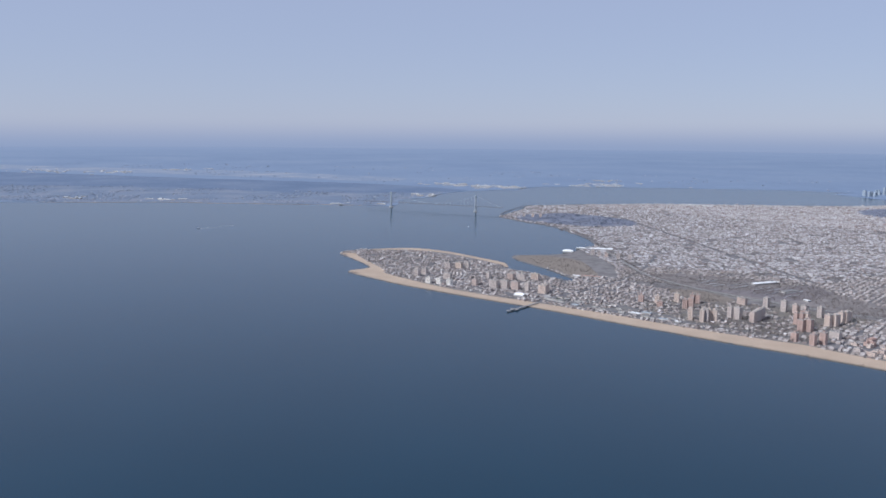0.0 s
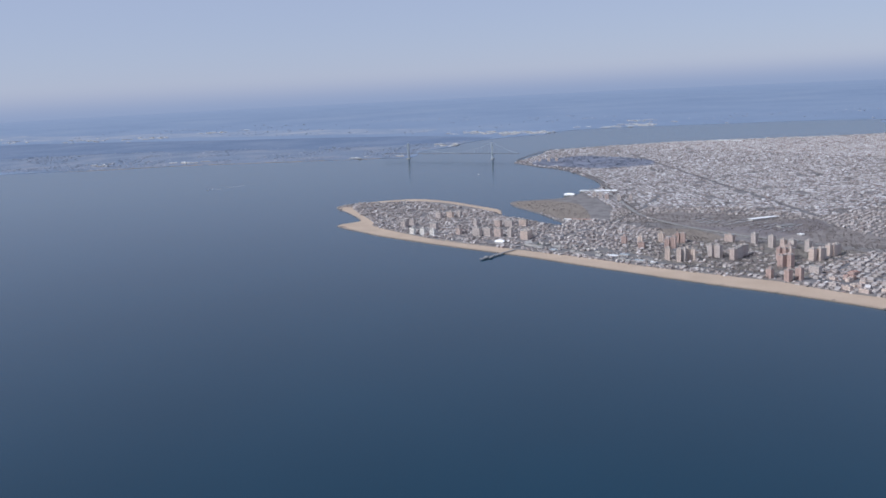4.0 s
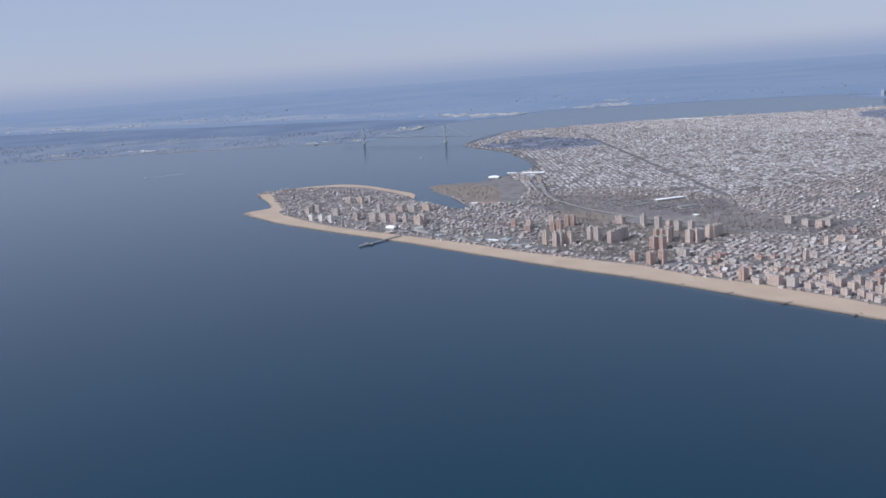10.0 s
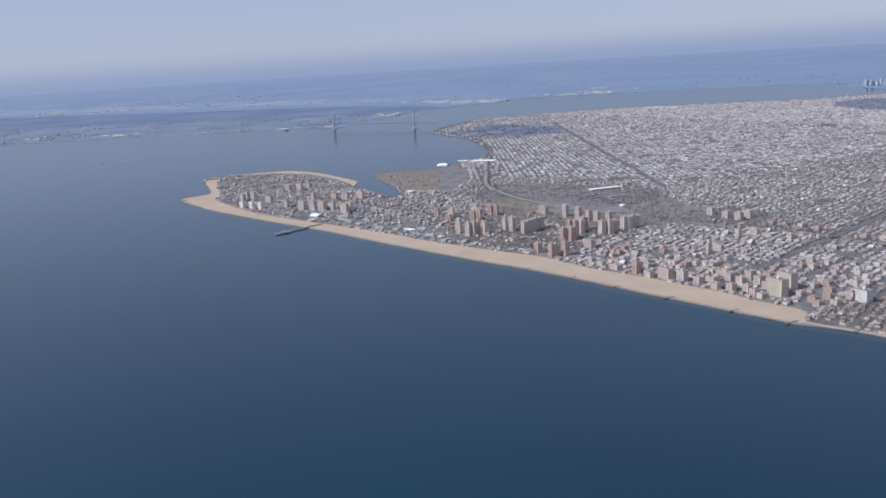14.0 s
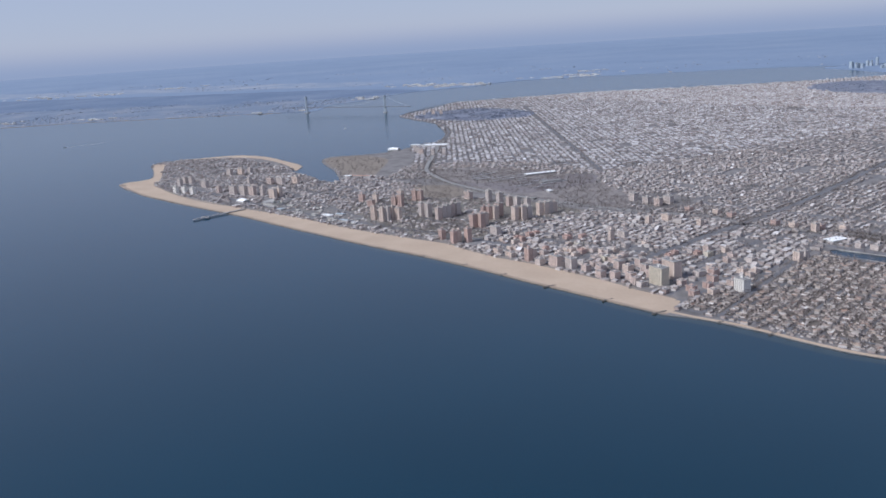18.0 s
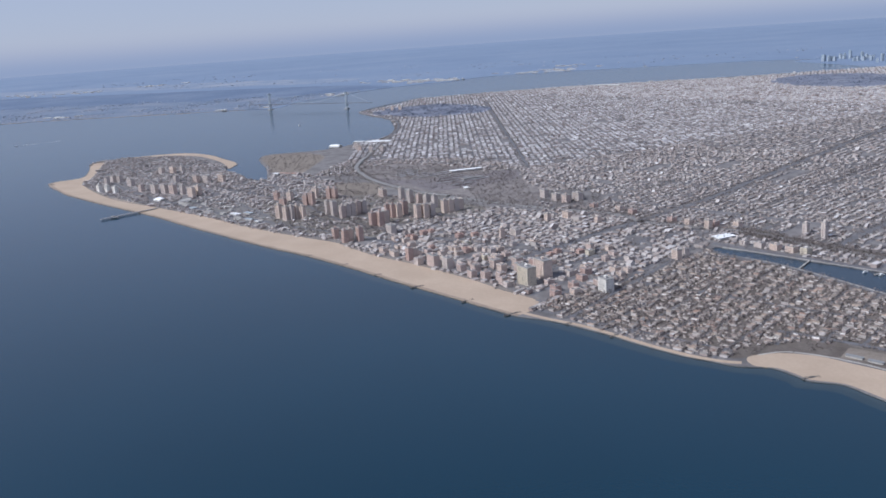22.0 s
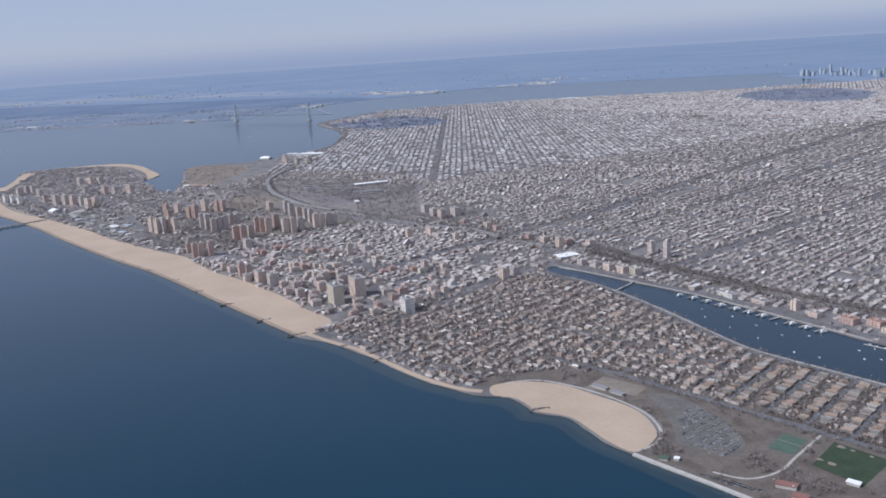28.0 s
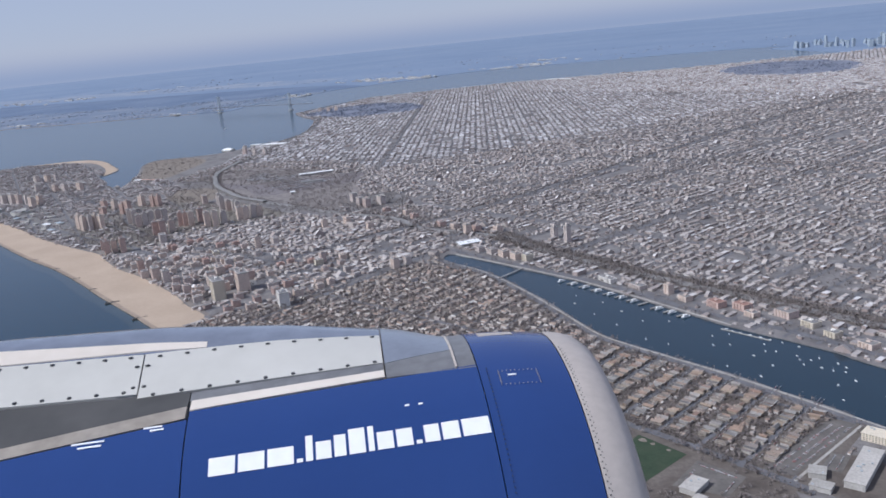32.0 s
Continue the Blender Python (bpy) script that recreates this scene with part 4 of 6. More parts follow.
# name: street direction, block width, block length, outline, house width, depth, height, share of pitched roofs
AREAS = {}
AREAS["cove"] = (10.5, 8.84, 40, [(236, 4), (300, 8), (318, 40), (404, 50), (400, 77), (340, 77), (262, 93), (236, 92)], 0.92, 1.9, 0.62, 0.75)
AREAS["seaside"] = (9, 7.2, 26, [(96, 8), (240, 2), (232, 100), (196, 118), (114, 98), (96, 60)], 1.0, 1.9, 0.85, 0.2)
AREAS["peninsula"] = (-6, 8.0, 17, [(-300, -30), (-40, -30), (98, 4), (98, 60), (50, 84), (0, 84), (-60, 90), (-300, 90)], 0.95, 1.9, 0.8, 0.2)
AREAS["north_of_bay"] = (5.5, 7.8, 25, [(140, 104), (236, 104), (420, 100), (700, 130), (700, 300), (190, 300), (112, 120)], 0.95, 1.45, 0.64, 0.08)
AREAS["yard_side"] = (8, 8.0, 24, [(-60, 90), (-28, 110), (40, 176), (112, 120), (190, 300), (60, 300), (40, 184), (-20, 190), (-100, 140)], 0.95, 1.7, 0.72, 0.2)
AREAS["diagonal"] = (53.4, 8.0, 22, [(-100, 140), (-20, 190), (40, 184), (60, 300), (100, 560), (-470, 560), (-520, 480), (-440, 340), (-190, 200)], 1.0, 2.6, 0.75, 0.08)
AREAS["middle"] = (7, 8.0, 25, [(60, 300), (700, 300), (700, 560), (100, 560)], 1.05, 1.9, 0.58, 0.03)
HOUSE_TREES, GREENS = [], []
RUNS = {"cove": 1.0, "seaside": 2.0, "peninsula": 2.2, "north_of_bay": 3.4, "yard_side": 2.6, "diagonal": 3.2, "middle": 4.0}  # houses that share one roof
for name, (turn, across, along, area, wide, deep, high, share) in AREAS.items():
    run = RUNS[name]
    street_grid(turn, across, along, area)
    x, y = grid_houses(turn, across, along, area, wide, deep, wide * run + 0.12, {"cove": 0.5, "north_of_bay": 0.2, "seaside": 0.42, "yard_side": 0.4, "peninsula": 0.5, "middle": 0.2}.get(name, 0.3))
    ok = free(x, y) & (~(inside(x, y, TOWER_PARK) | inside(x, y, AMUSEMENTS)) | (rng.random(len(x)) < 0.4))
    x, y = x[ok], y[ok]
    if name == "cove":
        ok = ~((x > 338) & (y > 47))
        x, y = x[ok], y[ok]
    if name != "cove":
        # small parks and groups of larger buildings loosen the grid
        field = np.array([noise.noise((px * 0.07, py * 0.07, 5.3)) for px, py in zip(x, y)])
        green = field > (0.62 if name == "seaside" else 0.5)
        GREENS.append((x[green], y[green]))
        x, y, field = x[~green], y[~green], field[~green]
    else:
        field = np.zeros(len(x))
    n = len(x)
    w, d = wide * run * rng.uniform(0.6, 1.08, n) ** (1 if run < 1.2 else 1.6), deep * rng.uniform(0.6, 1.2, n)
    h = 0.85 * high * rng.choice([0.75, 1, 1.15, 1.6], n, p=[0.3, 0.45, 0.22, 0.03]) * rng.uniform(0.9, 1.1, n)
    a = np.full(n, radians(turn)) + rng.choice([0, math.pi / 2], n, p=[0.3, 0.7] if name == "cove" else [0.12, 0.88]) + rng.normal(0, 0.1 if name == "cove" else 0.04, n)
    big = rng.random(n) < 0.02
    big |= (field < -0.22) & (rng.random(n) < (0.06 if name == "middle" else 0.25))
    w[big] *= rng.uniform(1.3, 2.2, big.sum()) if run < 2.5 else rng.uniform(0.8, 1.2, big.sum())
    d[big] *= rng.uniform(1.0, 1.3, big.sum())
    h[big] *= rng.uniform(1.2, 1.8, big.sum())
    blocks_soup("row_houses", x, y, w, d, h, a, rng.random(n) < share, [WALL, TILE_ROOF if name == "cove" else HAZED_PALE_ROOF if name == "diagonal" else ROOF])
    tagged(scene.collection.objects[-1], "dense low brick houses with grey and brown roofs", "houses", kind="stuff")
    HOUSE_TREES.append((x, y, a))

# annexes, garages and roof sheds between the rows
for name in ("seaside", "peninsula", "north_of_bay", "yard_side"):
    turn, across, along, area, wide, deep, high, share = AREAS[name]
    x, y = grid_houses(turn, across, along, area, 1.0, 4.6, 1.3, 0.6)
    keep = free(x, y) & (rng.random(len(x)) < 0.55)
    x, y = x[keep], y[keep]
    n = len(x)
    blocks_soup("annexes", x, y, rng.uniform(0.4, 1.2, n), rng.uniform(0.4, 1.0, n), rng.uniform(0.25, 0.6, n), np.full(n, radians(turn)) + rng.choice([0, math.pi / 2], n), rng.random(n) < 0.2, [WALL, ROOF])
    tagged(scene.collection.objects[-1], "small annexes and garages between rows of houses", "annexes", kind="stuff")

# sheds and garages behind the houses near the bay
x, y = grid_houses(10.5, 8.84, 40, AREAS["cove"][3], 1.0, 5.6, 1.25, 0.36)
keep = free(x, y) & (rng.random(len(x)) < 0.8)
x, y = x[keep], y[keep]
n = len(x)
blocks_soup("sheds", x, y, rng.uniform(0.35, 0.85, n), rng.uniform(0.4, 0.95, n), rng.uniform(0.22, 0.5, n), np.full(n, radians(10.5)) + rng.choice([0, math.pi / 2], n), rng.random(n) < 0.5, [WALL, TILE_ROOF])
tagged(scene.collection.objects[-1], "small sheds and garages in back yards", "sheds", kind="stuff")

# the far quarter: whole rows as one piece
for turn, area in ((53.4, [(-470, 560), (100, 560), (160, 900), (-240, 830), (-420, 660)]), (7, [(100, 560), (700, 560), (500, 1100), (160, 900)]), (30, [(-240, 830), (160, 900), (500, 1100), (100, 1500), (-60, 1330), (-130, 1010)])):
    x, y = grid_houses(turn, 8.5, 24, area, 3.0, 3.0, 3.3)
    ok = inside(x, y, LAND)
    for poly in (YARD, GOLF, GREAT_PARK):
        ok &= ~inside(x, y, poly)
    x, y = x[ok], y[ok]
    n = len(x)
    blocks_soup("far_rows", x, y, rng.uniform(2.4, 3.3, n), rng.uniform(2.0, 3.0, n), rng.choice([0.7, 0.9, 1.2, 2.0], n, p=[0.42, 0.38, 0.17, 0.03]), np.full(n, radians(turn) + math.pi / 2), np.zeros(n, bool), [WALL, HAZED_PALE_ROOF])
    tagged(scene.collection.objects[-1], "distant rows of brick houses with pale flat roofs", "houses", kind="stuff")

# ---- bare trees in yards, streets and parks ----
def scatter(area, count):
    xs, ys = np.array(area).T
    x, y = rng.uniform(xs.min(), xs.max(), count), rng.uniform(ys.min(), ys.max(), count)
    ok = inside(x, y, area)
    return x[ok], y[ok]


for (x, y, a), share, deep in zip(HOUSE_TREES, (4.0, 2.0, 2.0, 4.6, 2.2, 1.8, 3.0), (1.5, 1.9, 1.9, 1.7, 1.7, 2.6, 2.3)):
    for times in range(math.ceil(share)):
        pick = rng.random(len(x)) < min(1, share - times)
        tx, ty, ta = x[pick], y[pick], a[pick]
        n = len(tx)
        side = rng.choice([-1, 1], n) * (deep / 2 + 0.3 + rng.uniform(0, 0.5, n))
        along = rng.normal(0, 0.7, n)
        tx, ty = tx + side * -np.sin(ta) + along * np.cos(ta), ty + side * np.cos(ta) + along * np.sin(ta)
        ok = inside(tx, ty, LAND) & ~inside(tx, ty, SANDY) & ~inside(tx, ty, COVE)
        tx, ty = tx[ok], ty[ok]
        n = len(tx)
        trees_soup("yard_trees", tx, ty, rng.uniform(0.6, 1.35, n), rng.uniform(0.4, 0.85, n), 12, rng)
        tagged(scene.collection.objects[-1], "bare brown winter trees between the houses", "trees", kind="stuff")
for name, step in (("parkway_belt", 0.38), ("parkway_ocean", 0.4), ("parkway_shore", 0.7), ("road_cove", 0.7), ("road_park", 0.5), ("road_shore", 1.3), ("avenue_east", 0.7), ("avenue_west", 0.7), ("avenue_bay", 1.6), ("avenue_cross", 0.6), ("road_quay", 1.2), ("road_inland", 0.8)):
    line, wide = ROADS[name]
    xs, ys = np.array(line, float).T
    far = np.concatenate([[0], np.cumsum(np.hypot(np.diff(xs), np.diff(ys)))])
    at = np.arange(0, far[-1], step)
    tx, ty = np.interp(at, far, xs), np.interp(at, far, ys)
    reach = rng.choice([-1, 1], len(at)) * (wide / 2 + 0.3 + np.abs(rng.normal(0, 0.8 if "parkway" in name else 0.25, len(at))))
    k = np.clip(np.searchsorted(far, at) - 1, 0, len(xs) - 2)
    dx, dy = np.diff(xs)[k], np.diff(ys)[k]
    size = np.hypot(dx, dy)
    tx, ty = tx - reach * dy / size, ty + reach * dx / size
    ok = inside(tx, ty, LAND) & ~near_line(tx, ty, LAND + LAND[:1], 0.5)
    tx, ty = tx[ok], ty[ok]
    n = len(tx)
    trees_soup("street_trees", tx, ty, rng.uniform(0.8, 1.5, n), rng.uniform(0.45, 0.8, n), 12, rng)
    tagged(scene.collection.objects[-1], "bare brown trees lining a wide road", "trees", kind="stuff")
for area, count in ((YARD, 900), (LAWN, 200), ([(-60, 92), (0, 88), (-28, 110), (20, 118), (60, 116), (100, 100), (112, 122), (70, 152), (40, 178), (-30, 150), (-80, 120)], 4200), (POINT, 700), (HOSPITAL, 350), ([(92, 88), (150, 112), (196, 122), (150, 135), (100, 112)], 1300),
                    (BELT_VERGE, 6500), ([(60, 4), (118, 12), (116, 40), (70, 40)], 420), ([(-190, 212), (-150, 180), (-90, 130), (-60, 110), (-54, 126), (-120, 190), (-180, 240)], 700)):
    x, y = scatter(area, count)
    n = len(x)
    trees_soup("park_trees", x, y, rng.uniform(0.8, 1.6, n), rng.uniform(0.5, 0.9, n), 10, rng)
    tagged(scene.collection.objects[-1], "bare grey-brown trees of a park", "trees", kind="stuff")

for x, y in GREENS:
    x, y = np.repeat(x, 5) + rng.normal(0, 0.9, 5 * len(x)), np.repeat(y, 5) + rng.normal(0, 0.9, 5 * len(y))
    ok = free(x, y)
    x, y = x[ok], y[ok]
    trees_soup("park_trees", x, y, rng.uniform(0.6, 1.2, len(x)), rng.uniform(0.4, 0.75, len(x)), 10, rng)
    tagged(scene.collection.objects[-1], "bare brown trees of small parks between houses", "trees", kind="stuff")
x, y = scatter(TOWER_PARK, 3600)
ok = np.ones(len(x), bool)
for cx, cy, r in KEEP_OFF:
    ok &= (np.abs(x - cx) > r * 0.8) | (np.abs(y - cy) > r * 0.8)
x, y = x[ok], y[ok]
trees_soup("park_trees", x, y, rng.uniform(0.7, 1.3, len(x)), rng.uniform(0.4, 0.8, len(x)), 10, rng)
tagged(scene.collection.objects[-1], "bare brown trees between apartment towers", "trees", kind="stuff")

for area, count in ((GOLF, 1500), (GREAT_PARK, 1500)):
    x, y = scatter(area, count)
    high = np.array([noise.noise((px * 0.05, py * 0.05, 2.2)) for px, py in zip(x, y)])
    x, y = x[high > -0.25], y[high > -0.25]
    trees_soup("woods", x, y, rng.uniform(1.0, 1.8, len(x)), rng.uniform(0.9, 1.7, len(x)), 12, rng).data.materials[0] = HAZED_PARK_WOODS
    tagged(scene.collection.objects[-1], "bare haze-tinted blue-grey woods of a city park", "trees", kind="stuff")

# far shore: roofs of the low towns, and the long pale sheds of works and piers
x, y = scatter([(-1450, -300), (-1000, -60), (-640, 320), (-780, 600), (-900, 420), (-1190, 240), (-1450, -40)], 9000)
ok = inside(x, y, smooth_loop(FAR_SHORE, 2)) & ~near_line(x, y, FAR_SHORE, 5)
town = np.array([noise.noise((px * 0.012, py * 0.012, 1.7)) for px, py in zip(x, y)])
ok &= town > -0.05
x, y = x[ok][:2600], y[ok][:2600]
n = len(x)
blocks_soup("far_shore_roofs", x, y, rng.uniform(1.0, 3.0, n), rng.uniform(1.0, 2.2, n), rng.choice([0.4, 0.5, 0.7, 1.2], n, p=[0.5, 0.3, 0.18, 0.02]), rng.uniform(0, 3, n), np.zeros(n, bool), [HAZED_ROOF, HAZED_ROOF])
tagged(scene.collection.objects[-1], "scattered haze-tinted grey and pale roofs on the far shore", "houses", kind="stuff")
x, y = scatter([(-2300, 200), (-1100, 640), (-790, 700), (-790, 900), (-520, 1050), (-250, 1230), (-500, 1500), (-1500, 1200), (-2300, 600)], 2600)
ok = inside(x, y, smooth_loop(FAR_SHORE, 2)) & ~near_line(x, y, FAR_SHORE, 5)
works = np.array([noise.noise((px * 0.008, py * 0.008, 4.1)) for px, py in zip(x, y)])
ok &= works > 0.12
x, y = x[ok], y[ok]
n = len(x)
blocks_soup("far_works", x, y, rng.uniform(1.5, 5, n), rng.uniform(1.2, 3, n), rng.uniform(0.4, 1.1, n), rng.uniform(0, 3, n), np.zeros(n, bool), [HAZED_ROOF, HAZED_ROOF])
tagged(scene.collection.objects[-1], "hazy pale works and houses beyond the far shore", "works", kind="stuff")
# where the white sheds stand: x, y, how far they spread, how many
PALE_SHEDS = ((-2150, 150, 60, 16), (-1850, 275, 70, 26), (-1755, 370, 55, 22), (-1767, 545, 30, 12), (-1774, 640, 14, 5), (-905, 715, 40, 30), (-830, 740, 35, 34), (-790, 748, 22, 18), (-765, 905, 26, 14),
              (-745, 965, 26, 14), (-795, 1085, 40, 12), (-700, 930, 20, 8), (-480, 1045, 40, 12), (-640, 345, 14, 5), (-690, 300, 12, 4), (-735, 500, 22, 10), (-1000, 40, 14, 5), (-900, 130, 20, 8))
cx, cy, spread, count = np.array(PALE_SHEDS, float).T
count = count.astype(int)
x, y = np.repeat(cx, count) + rng.normal(0, 1, count.sum()) * np.repeat(spread, count), np.repeat(cy, count) + rng.normal(0, 0.6, count.sum()) * np.repeat(spread, count)
ok = inside(x, y, smooth_loop(FAR_SHORE, 2))
x, y = x[ok], y[ok]
n = len(x)
blocks_soup("far_sheds", x, y, rng.uniform(4, 14, n), rng.uniform(2.5, 5, n), rng.uniform(0.6, 1.6, n), rng.normal(0.5, 0.2, n), np.zeros(n, bool), [PALE_PAVING, WHITE_ROOF])
tagged(scene.collection.objects[-1], "long white-roofed sheds and piers far off", "sheds", kind="stuff")


# ---- apartment towers ----
def tower(x, y, w, d, h, front, turn, name="apartment_tower"):
    """A slab with recessed bays, a parapet, a tarred roof and a lift house."""
    colour = {"tan": "tan brick", "red": "red brick", "grey": "grey brick", "beige": "beige", "white": "white", "pink": "pinkish brick"}[front]
    kind = "tall" if h > 4 else "six-storey"
    t = thing(name, f"{kind} {colour} apartment building with a flat roof", "apartment building", (x, y, BASE), turn, group="apartment buildings")
    bays = max(2, round(w / 0.9))
    step = w / bays
    south, north = [], []
    for k in range(bays):
        x0, x1, x2 = -w / 2 + k * step, -w / 2 + (k + 0.68) * step, -w / 2 + (k + 1) * step
        last = k == bays - 1
        for line, y, notch in ((south, -d / 2, 0.22), (north, d / 2, -0.22)):
            line += [(x0, y), (x2, y)] if last else [(x0, y), (x1, y), (x1, y + notch), (x2, y + notch)]
    bm = bmesh.new()
    foot = [bm.verts.new((px, py, -0.1)) for px, py in south + north[::-1]]
    top = [bm.verts.new((v.co.x, v.co.y, h)) for v in foot]
    for k in range(len(foot)):
        j = (k + 1) % len(foot)
        bm.faces.new((foot[k], foot[j], top[j], top[k]))
    bm.faces.new(top)
    part("wall", bm, FRONTS[front], t)
    part("roof", boxes((-w / 2 + 0.1, -d / 2 + 0.3, h - 0.03, w / 2 - 0.1, d / 2 - 0.3, h + 0.03)), RED_ROOF if front == "red" and h < 2 else DARK_ROOF, t)
    if h > 3:
        bm = bmesh.new()
        rings = [[bm.verts.new((sx * (w / 2 + o), sy * (d / 2 + o), z)) for sx, sy in ((-1, -1), (1, -1), (1, 1), (-1, 1))] for o, z in ((0.04, h - 0.1), (0.04, h + 0.12), (-0.08, h + 0.12), (-0.08, h - 0.05))]
        for lo, hi in zip(rings, rings[1:]):
            for k in range(4):
                bm.faces.new((lo[k], lo[(k + 1) % 4], hi[(k + 1) % 4], hi[k]))
        part("parapet", bm, CONCRETE, t)
    part("lift_house", boxes((-0.5, -0.4, h, 0.45, 0.4, h + (0.7 if h > 4 else 0.35))), FRONTS["white"] if front == "beige" else FRONTS[front], t)
    return t


for row in TOWERS:
    tower(*row)
for row in SLABS:
    tower(*row, name="apartment_block")

# ---- the suspension bridge over the narrows ----
EAST_FOOT, WEST_FOOT = Vector((-494, 371, 0)), Vector((-612, 325, 0))


def bridge():
    span = EAST_FOOT - WEST_FOOT
    length, turn = span.length, math.degrees(math.atan2(span.y, span.x))
    t = thing("suspension_bridge", "grey steel suspension bridge with two tall towers", "bridge", (*((EAST_FOOT + WEST_FOOT) / 2).xy, 0), turn)
    for sx in (-1, 1):
        x = sx * length / 2
        part("tower", boxes((x - 0.6, -1.9, 0, x + 0.6, -1.0, 21), (x - 0.6, 1.0, 0, x + 0.6, 1.9, 21), (x - 0.5, -1.0, 19.2, x + 0.5, 1.0, 20.6), (x - 0.5, -1.0, 10.8, x + 0.5, 1.0, 11.7)), BRIDGE_GREY, t)
        part("pier", boxes((x - 2.2, -3, -0.3, x + 2.2, 3, 0.7)), CONCRETE, t)
    part("deck", boxes((-length / 2 - 38, -1.5, 6.7, length / 2 + 38, 1.5, 7.1)), STREET, t)
    for sy in (-1.4, 1.4):
        bm = bmesh.new()
        for x0, x1, z0, z1, sag in ((-length / 2, length / 2, 20.8, 20.8, 12.6), (-length / 2 - 37, -length / 2, 7, 20.8, 1.2), (length / 2, length / 2 + 37, 20.8, 7, 1.2)):
            last = None
            for k in range(25):
                u = k / 24
                p = (x0 + (x1 - x0) * u, z0 + (z1 - z0) * u - 4 * sag * u * (1 - u))
                if last:
                    a, b = last, p
                    vs = [bm.verts.new((q[0], sy + oy, q[1] + oz)) for q in (a, b) for oy, oz in ((-0.06, -0.06), (0.06, -0.06), (0.06, 0.06), (-0.06, 0.06))]
                    for j in range(4):
                        bm.faces.new((vs[j], vs[(j + 1) % 4], vs[4 + (j + 1) % 4], vs[4 + j]))
                last = p
        part("cable", bm, BRIDGE_GREY, t)
    for k in range(1, 24):
        x = -length / 2 + length * k / 24
        u = k / 24
        for sy in (-1.4, 1.4):
            part("hanger", boxes((x - 0.04, sy - 0.05, 7, x + 0.04, sy + 0.05, 20.8 - 4 * 12.6 * u * (1 - u))), BRIDGE_GREY, t)


bridge()


# ---- single buildings of their own shape ----
def hall(x, y, w, d, h, turn, roof, label, name="hall", wall=None):
    t = thing(name, label, "building", (x, y, BASE), turn)
    part("wall", boxes((-w / 2, -d / 2, -0.1, w / 2, d / 2, h)), wall or CONCRETE, t)
    part("roof", boxes((-w / 2 - 0.08, -d / 2 - 0.08, h, w / 2 + 0.08, d / 2 + 0.08, h + 0.12)), roof, t)
    r = random.Random(round(x * 7 + y))
    for k in range(int(min(6, w * d / 5))):
        px, py = r.uniform(-0.4, 0.4) * w, r.uniform(-0.4, 0.4) * d
        part("roof_unit", boxes((px - 0.16, py - 0.12, h + 0.1, px + 0.16, py + 0.12, h + 0.3)), STEEL, t)
    return t


def vault(x, y, w, d, h, turn, roof, label, name):
    """A wide roof that curves up to a ridge."""
    t = thing(name, label, "building", (x, y, BASE), turn)
    part("wall", boxes((-w / 2 + 0.1, -d / 2 + 0.1, -0.1, w / 2 - 0.1, d / 2 - 0.1, h * 0.5)), CONCRETE, t)
    bm = bmesh.new()
    rows = []
    for j in range(9):
        v = j / 8
        rows.append([bm.verts.new((-w / 2 + w * k / 8, -d / 2 + d * v, h * 0.45 + h * 0.6 * math.sin(math.pi * v) * (0.55 + 0.45 * math.sin(math.pi * k / 8)))) for k in range(9)])
    for a, b in zip(rows, rows[1:]):
        for k in range(8):
            bm.faces.new((a[k], a[k + 1], b[k + 1], b[k]))
    part("roof", bm, roof, t)
    return t


vault(-64, -7, 7, 5, 2.2, 10, WHITE_ROOF, "white tent-roofed open-air theatre by the boardwalk", "amphitheatre")
vault(-173, 171, 9, 6, 2.4, 30, WHITE_ROOF, "white air-supported sports dome by the water", "sports_dome")
hall(-166, 205, 24, 8, 1.0, 38, WHITE_ROOF, "long white-roofed shopping hall by the bay", "shopping_hall")
hall(-356, 684, 36, 6, 1.4, 10, WHITE_ROOF, "long white pier shed on the harbour shore", "pier_shed")
hall(-178, 198, 12, 5, 1.0, 38, WHITE_ROOF, "white-roofed store by the bay", "store")
hall(15, 155, 4.2, 20, 1.2, -20, WHITE_ROOF, "long white-roofed rail shed", "rail_shed")
hall(40, 140, 5, 12, 1.0, -20, DARK_ROOF, "grey-roofed rail workshop in the yard", "rail_workshop")
hall(62, 118, 4, 2.4, 0.9, -20, WHITE_ROOF, "small white-roofed depot beside tracks", "depot")
hall(230.5, 109.6, 5, 8, 0.9, -14, WHITE_ROOF, "low white-roofed store at the bay's head", "store")
hall(-80, 84, 22, 2.4, 0.9, 26, mat("rust_roof", [(0.36, 0.20, 0.15), (0.44, 0.26, 0.20)], 0.3), "long rust-red roofed shed beside the creek", "bus_depot")
hall(-88, 78, 5, 3, 1.0, 26, WHITE_ROOF, "white-roofed shed beside the creek", "shed")
hall(323.2, 31.6, 4.0, 1.1, 0.45, 6, mat("blue_grey_roof", [(0.20, 0.205, 0.21), (0.25, 0.255, 0.26)], 0.5), "long low bathhouse with a blue-grey roof", "bathhouse")
hall(328.2, 32.0, 3.4, 1.1, 0.45, 8, bpy.data.materials["blue_grey_roof"], "long low bathhouse with a blue-grey roof", "bathhouse")
hall(355, 15.9, 1.6, 1.2, 0.4, 30, COURT, "small green-roofed park house by the sea wall", "park_house")
hall(356.8, 17.4, 0.9, 0.9, 0.45, 30, WHITE_ROOF, "small white park house by the sea wall", "park_house")
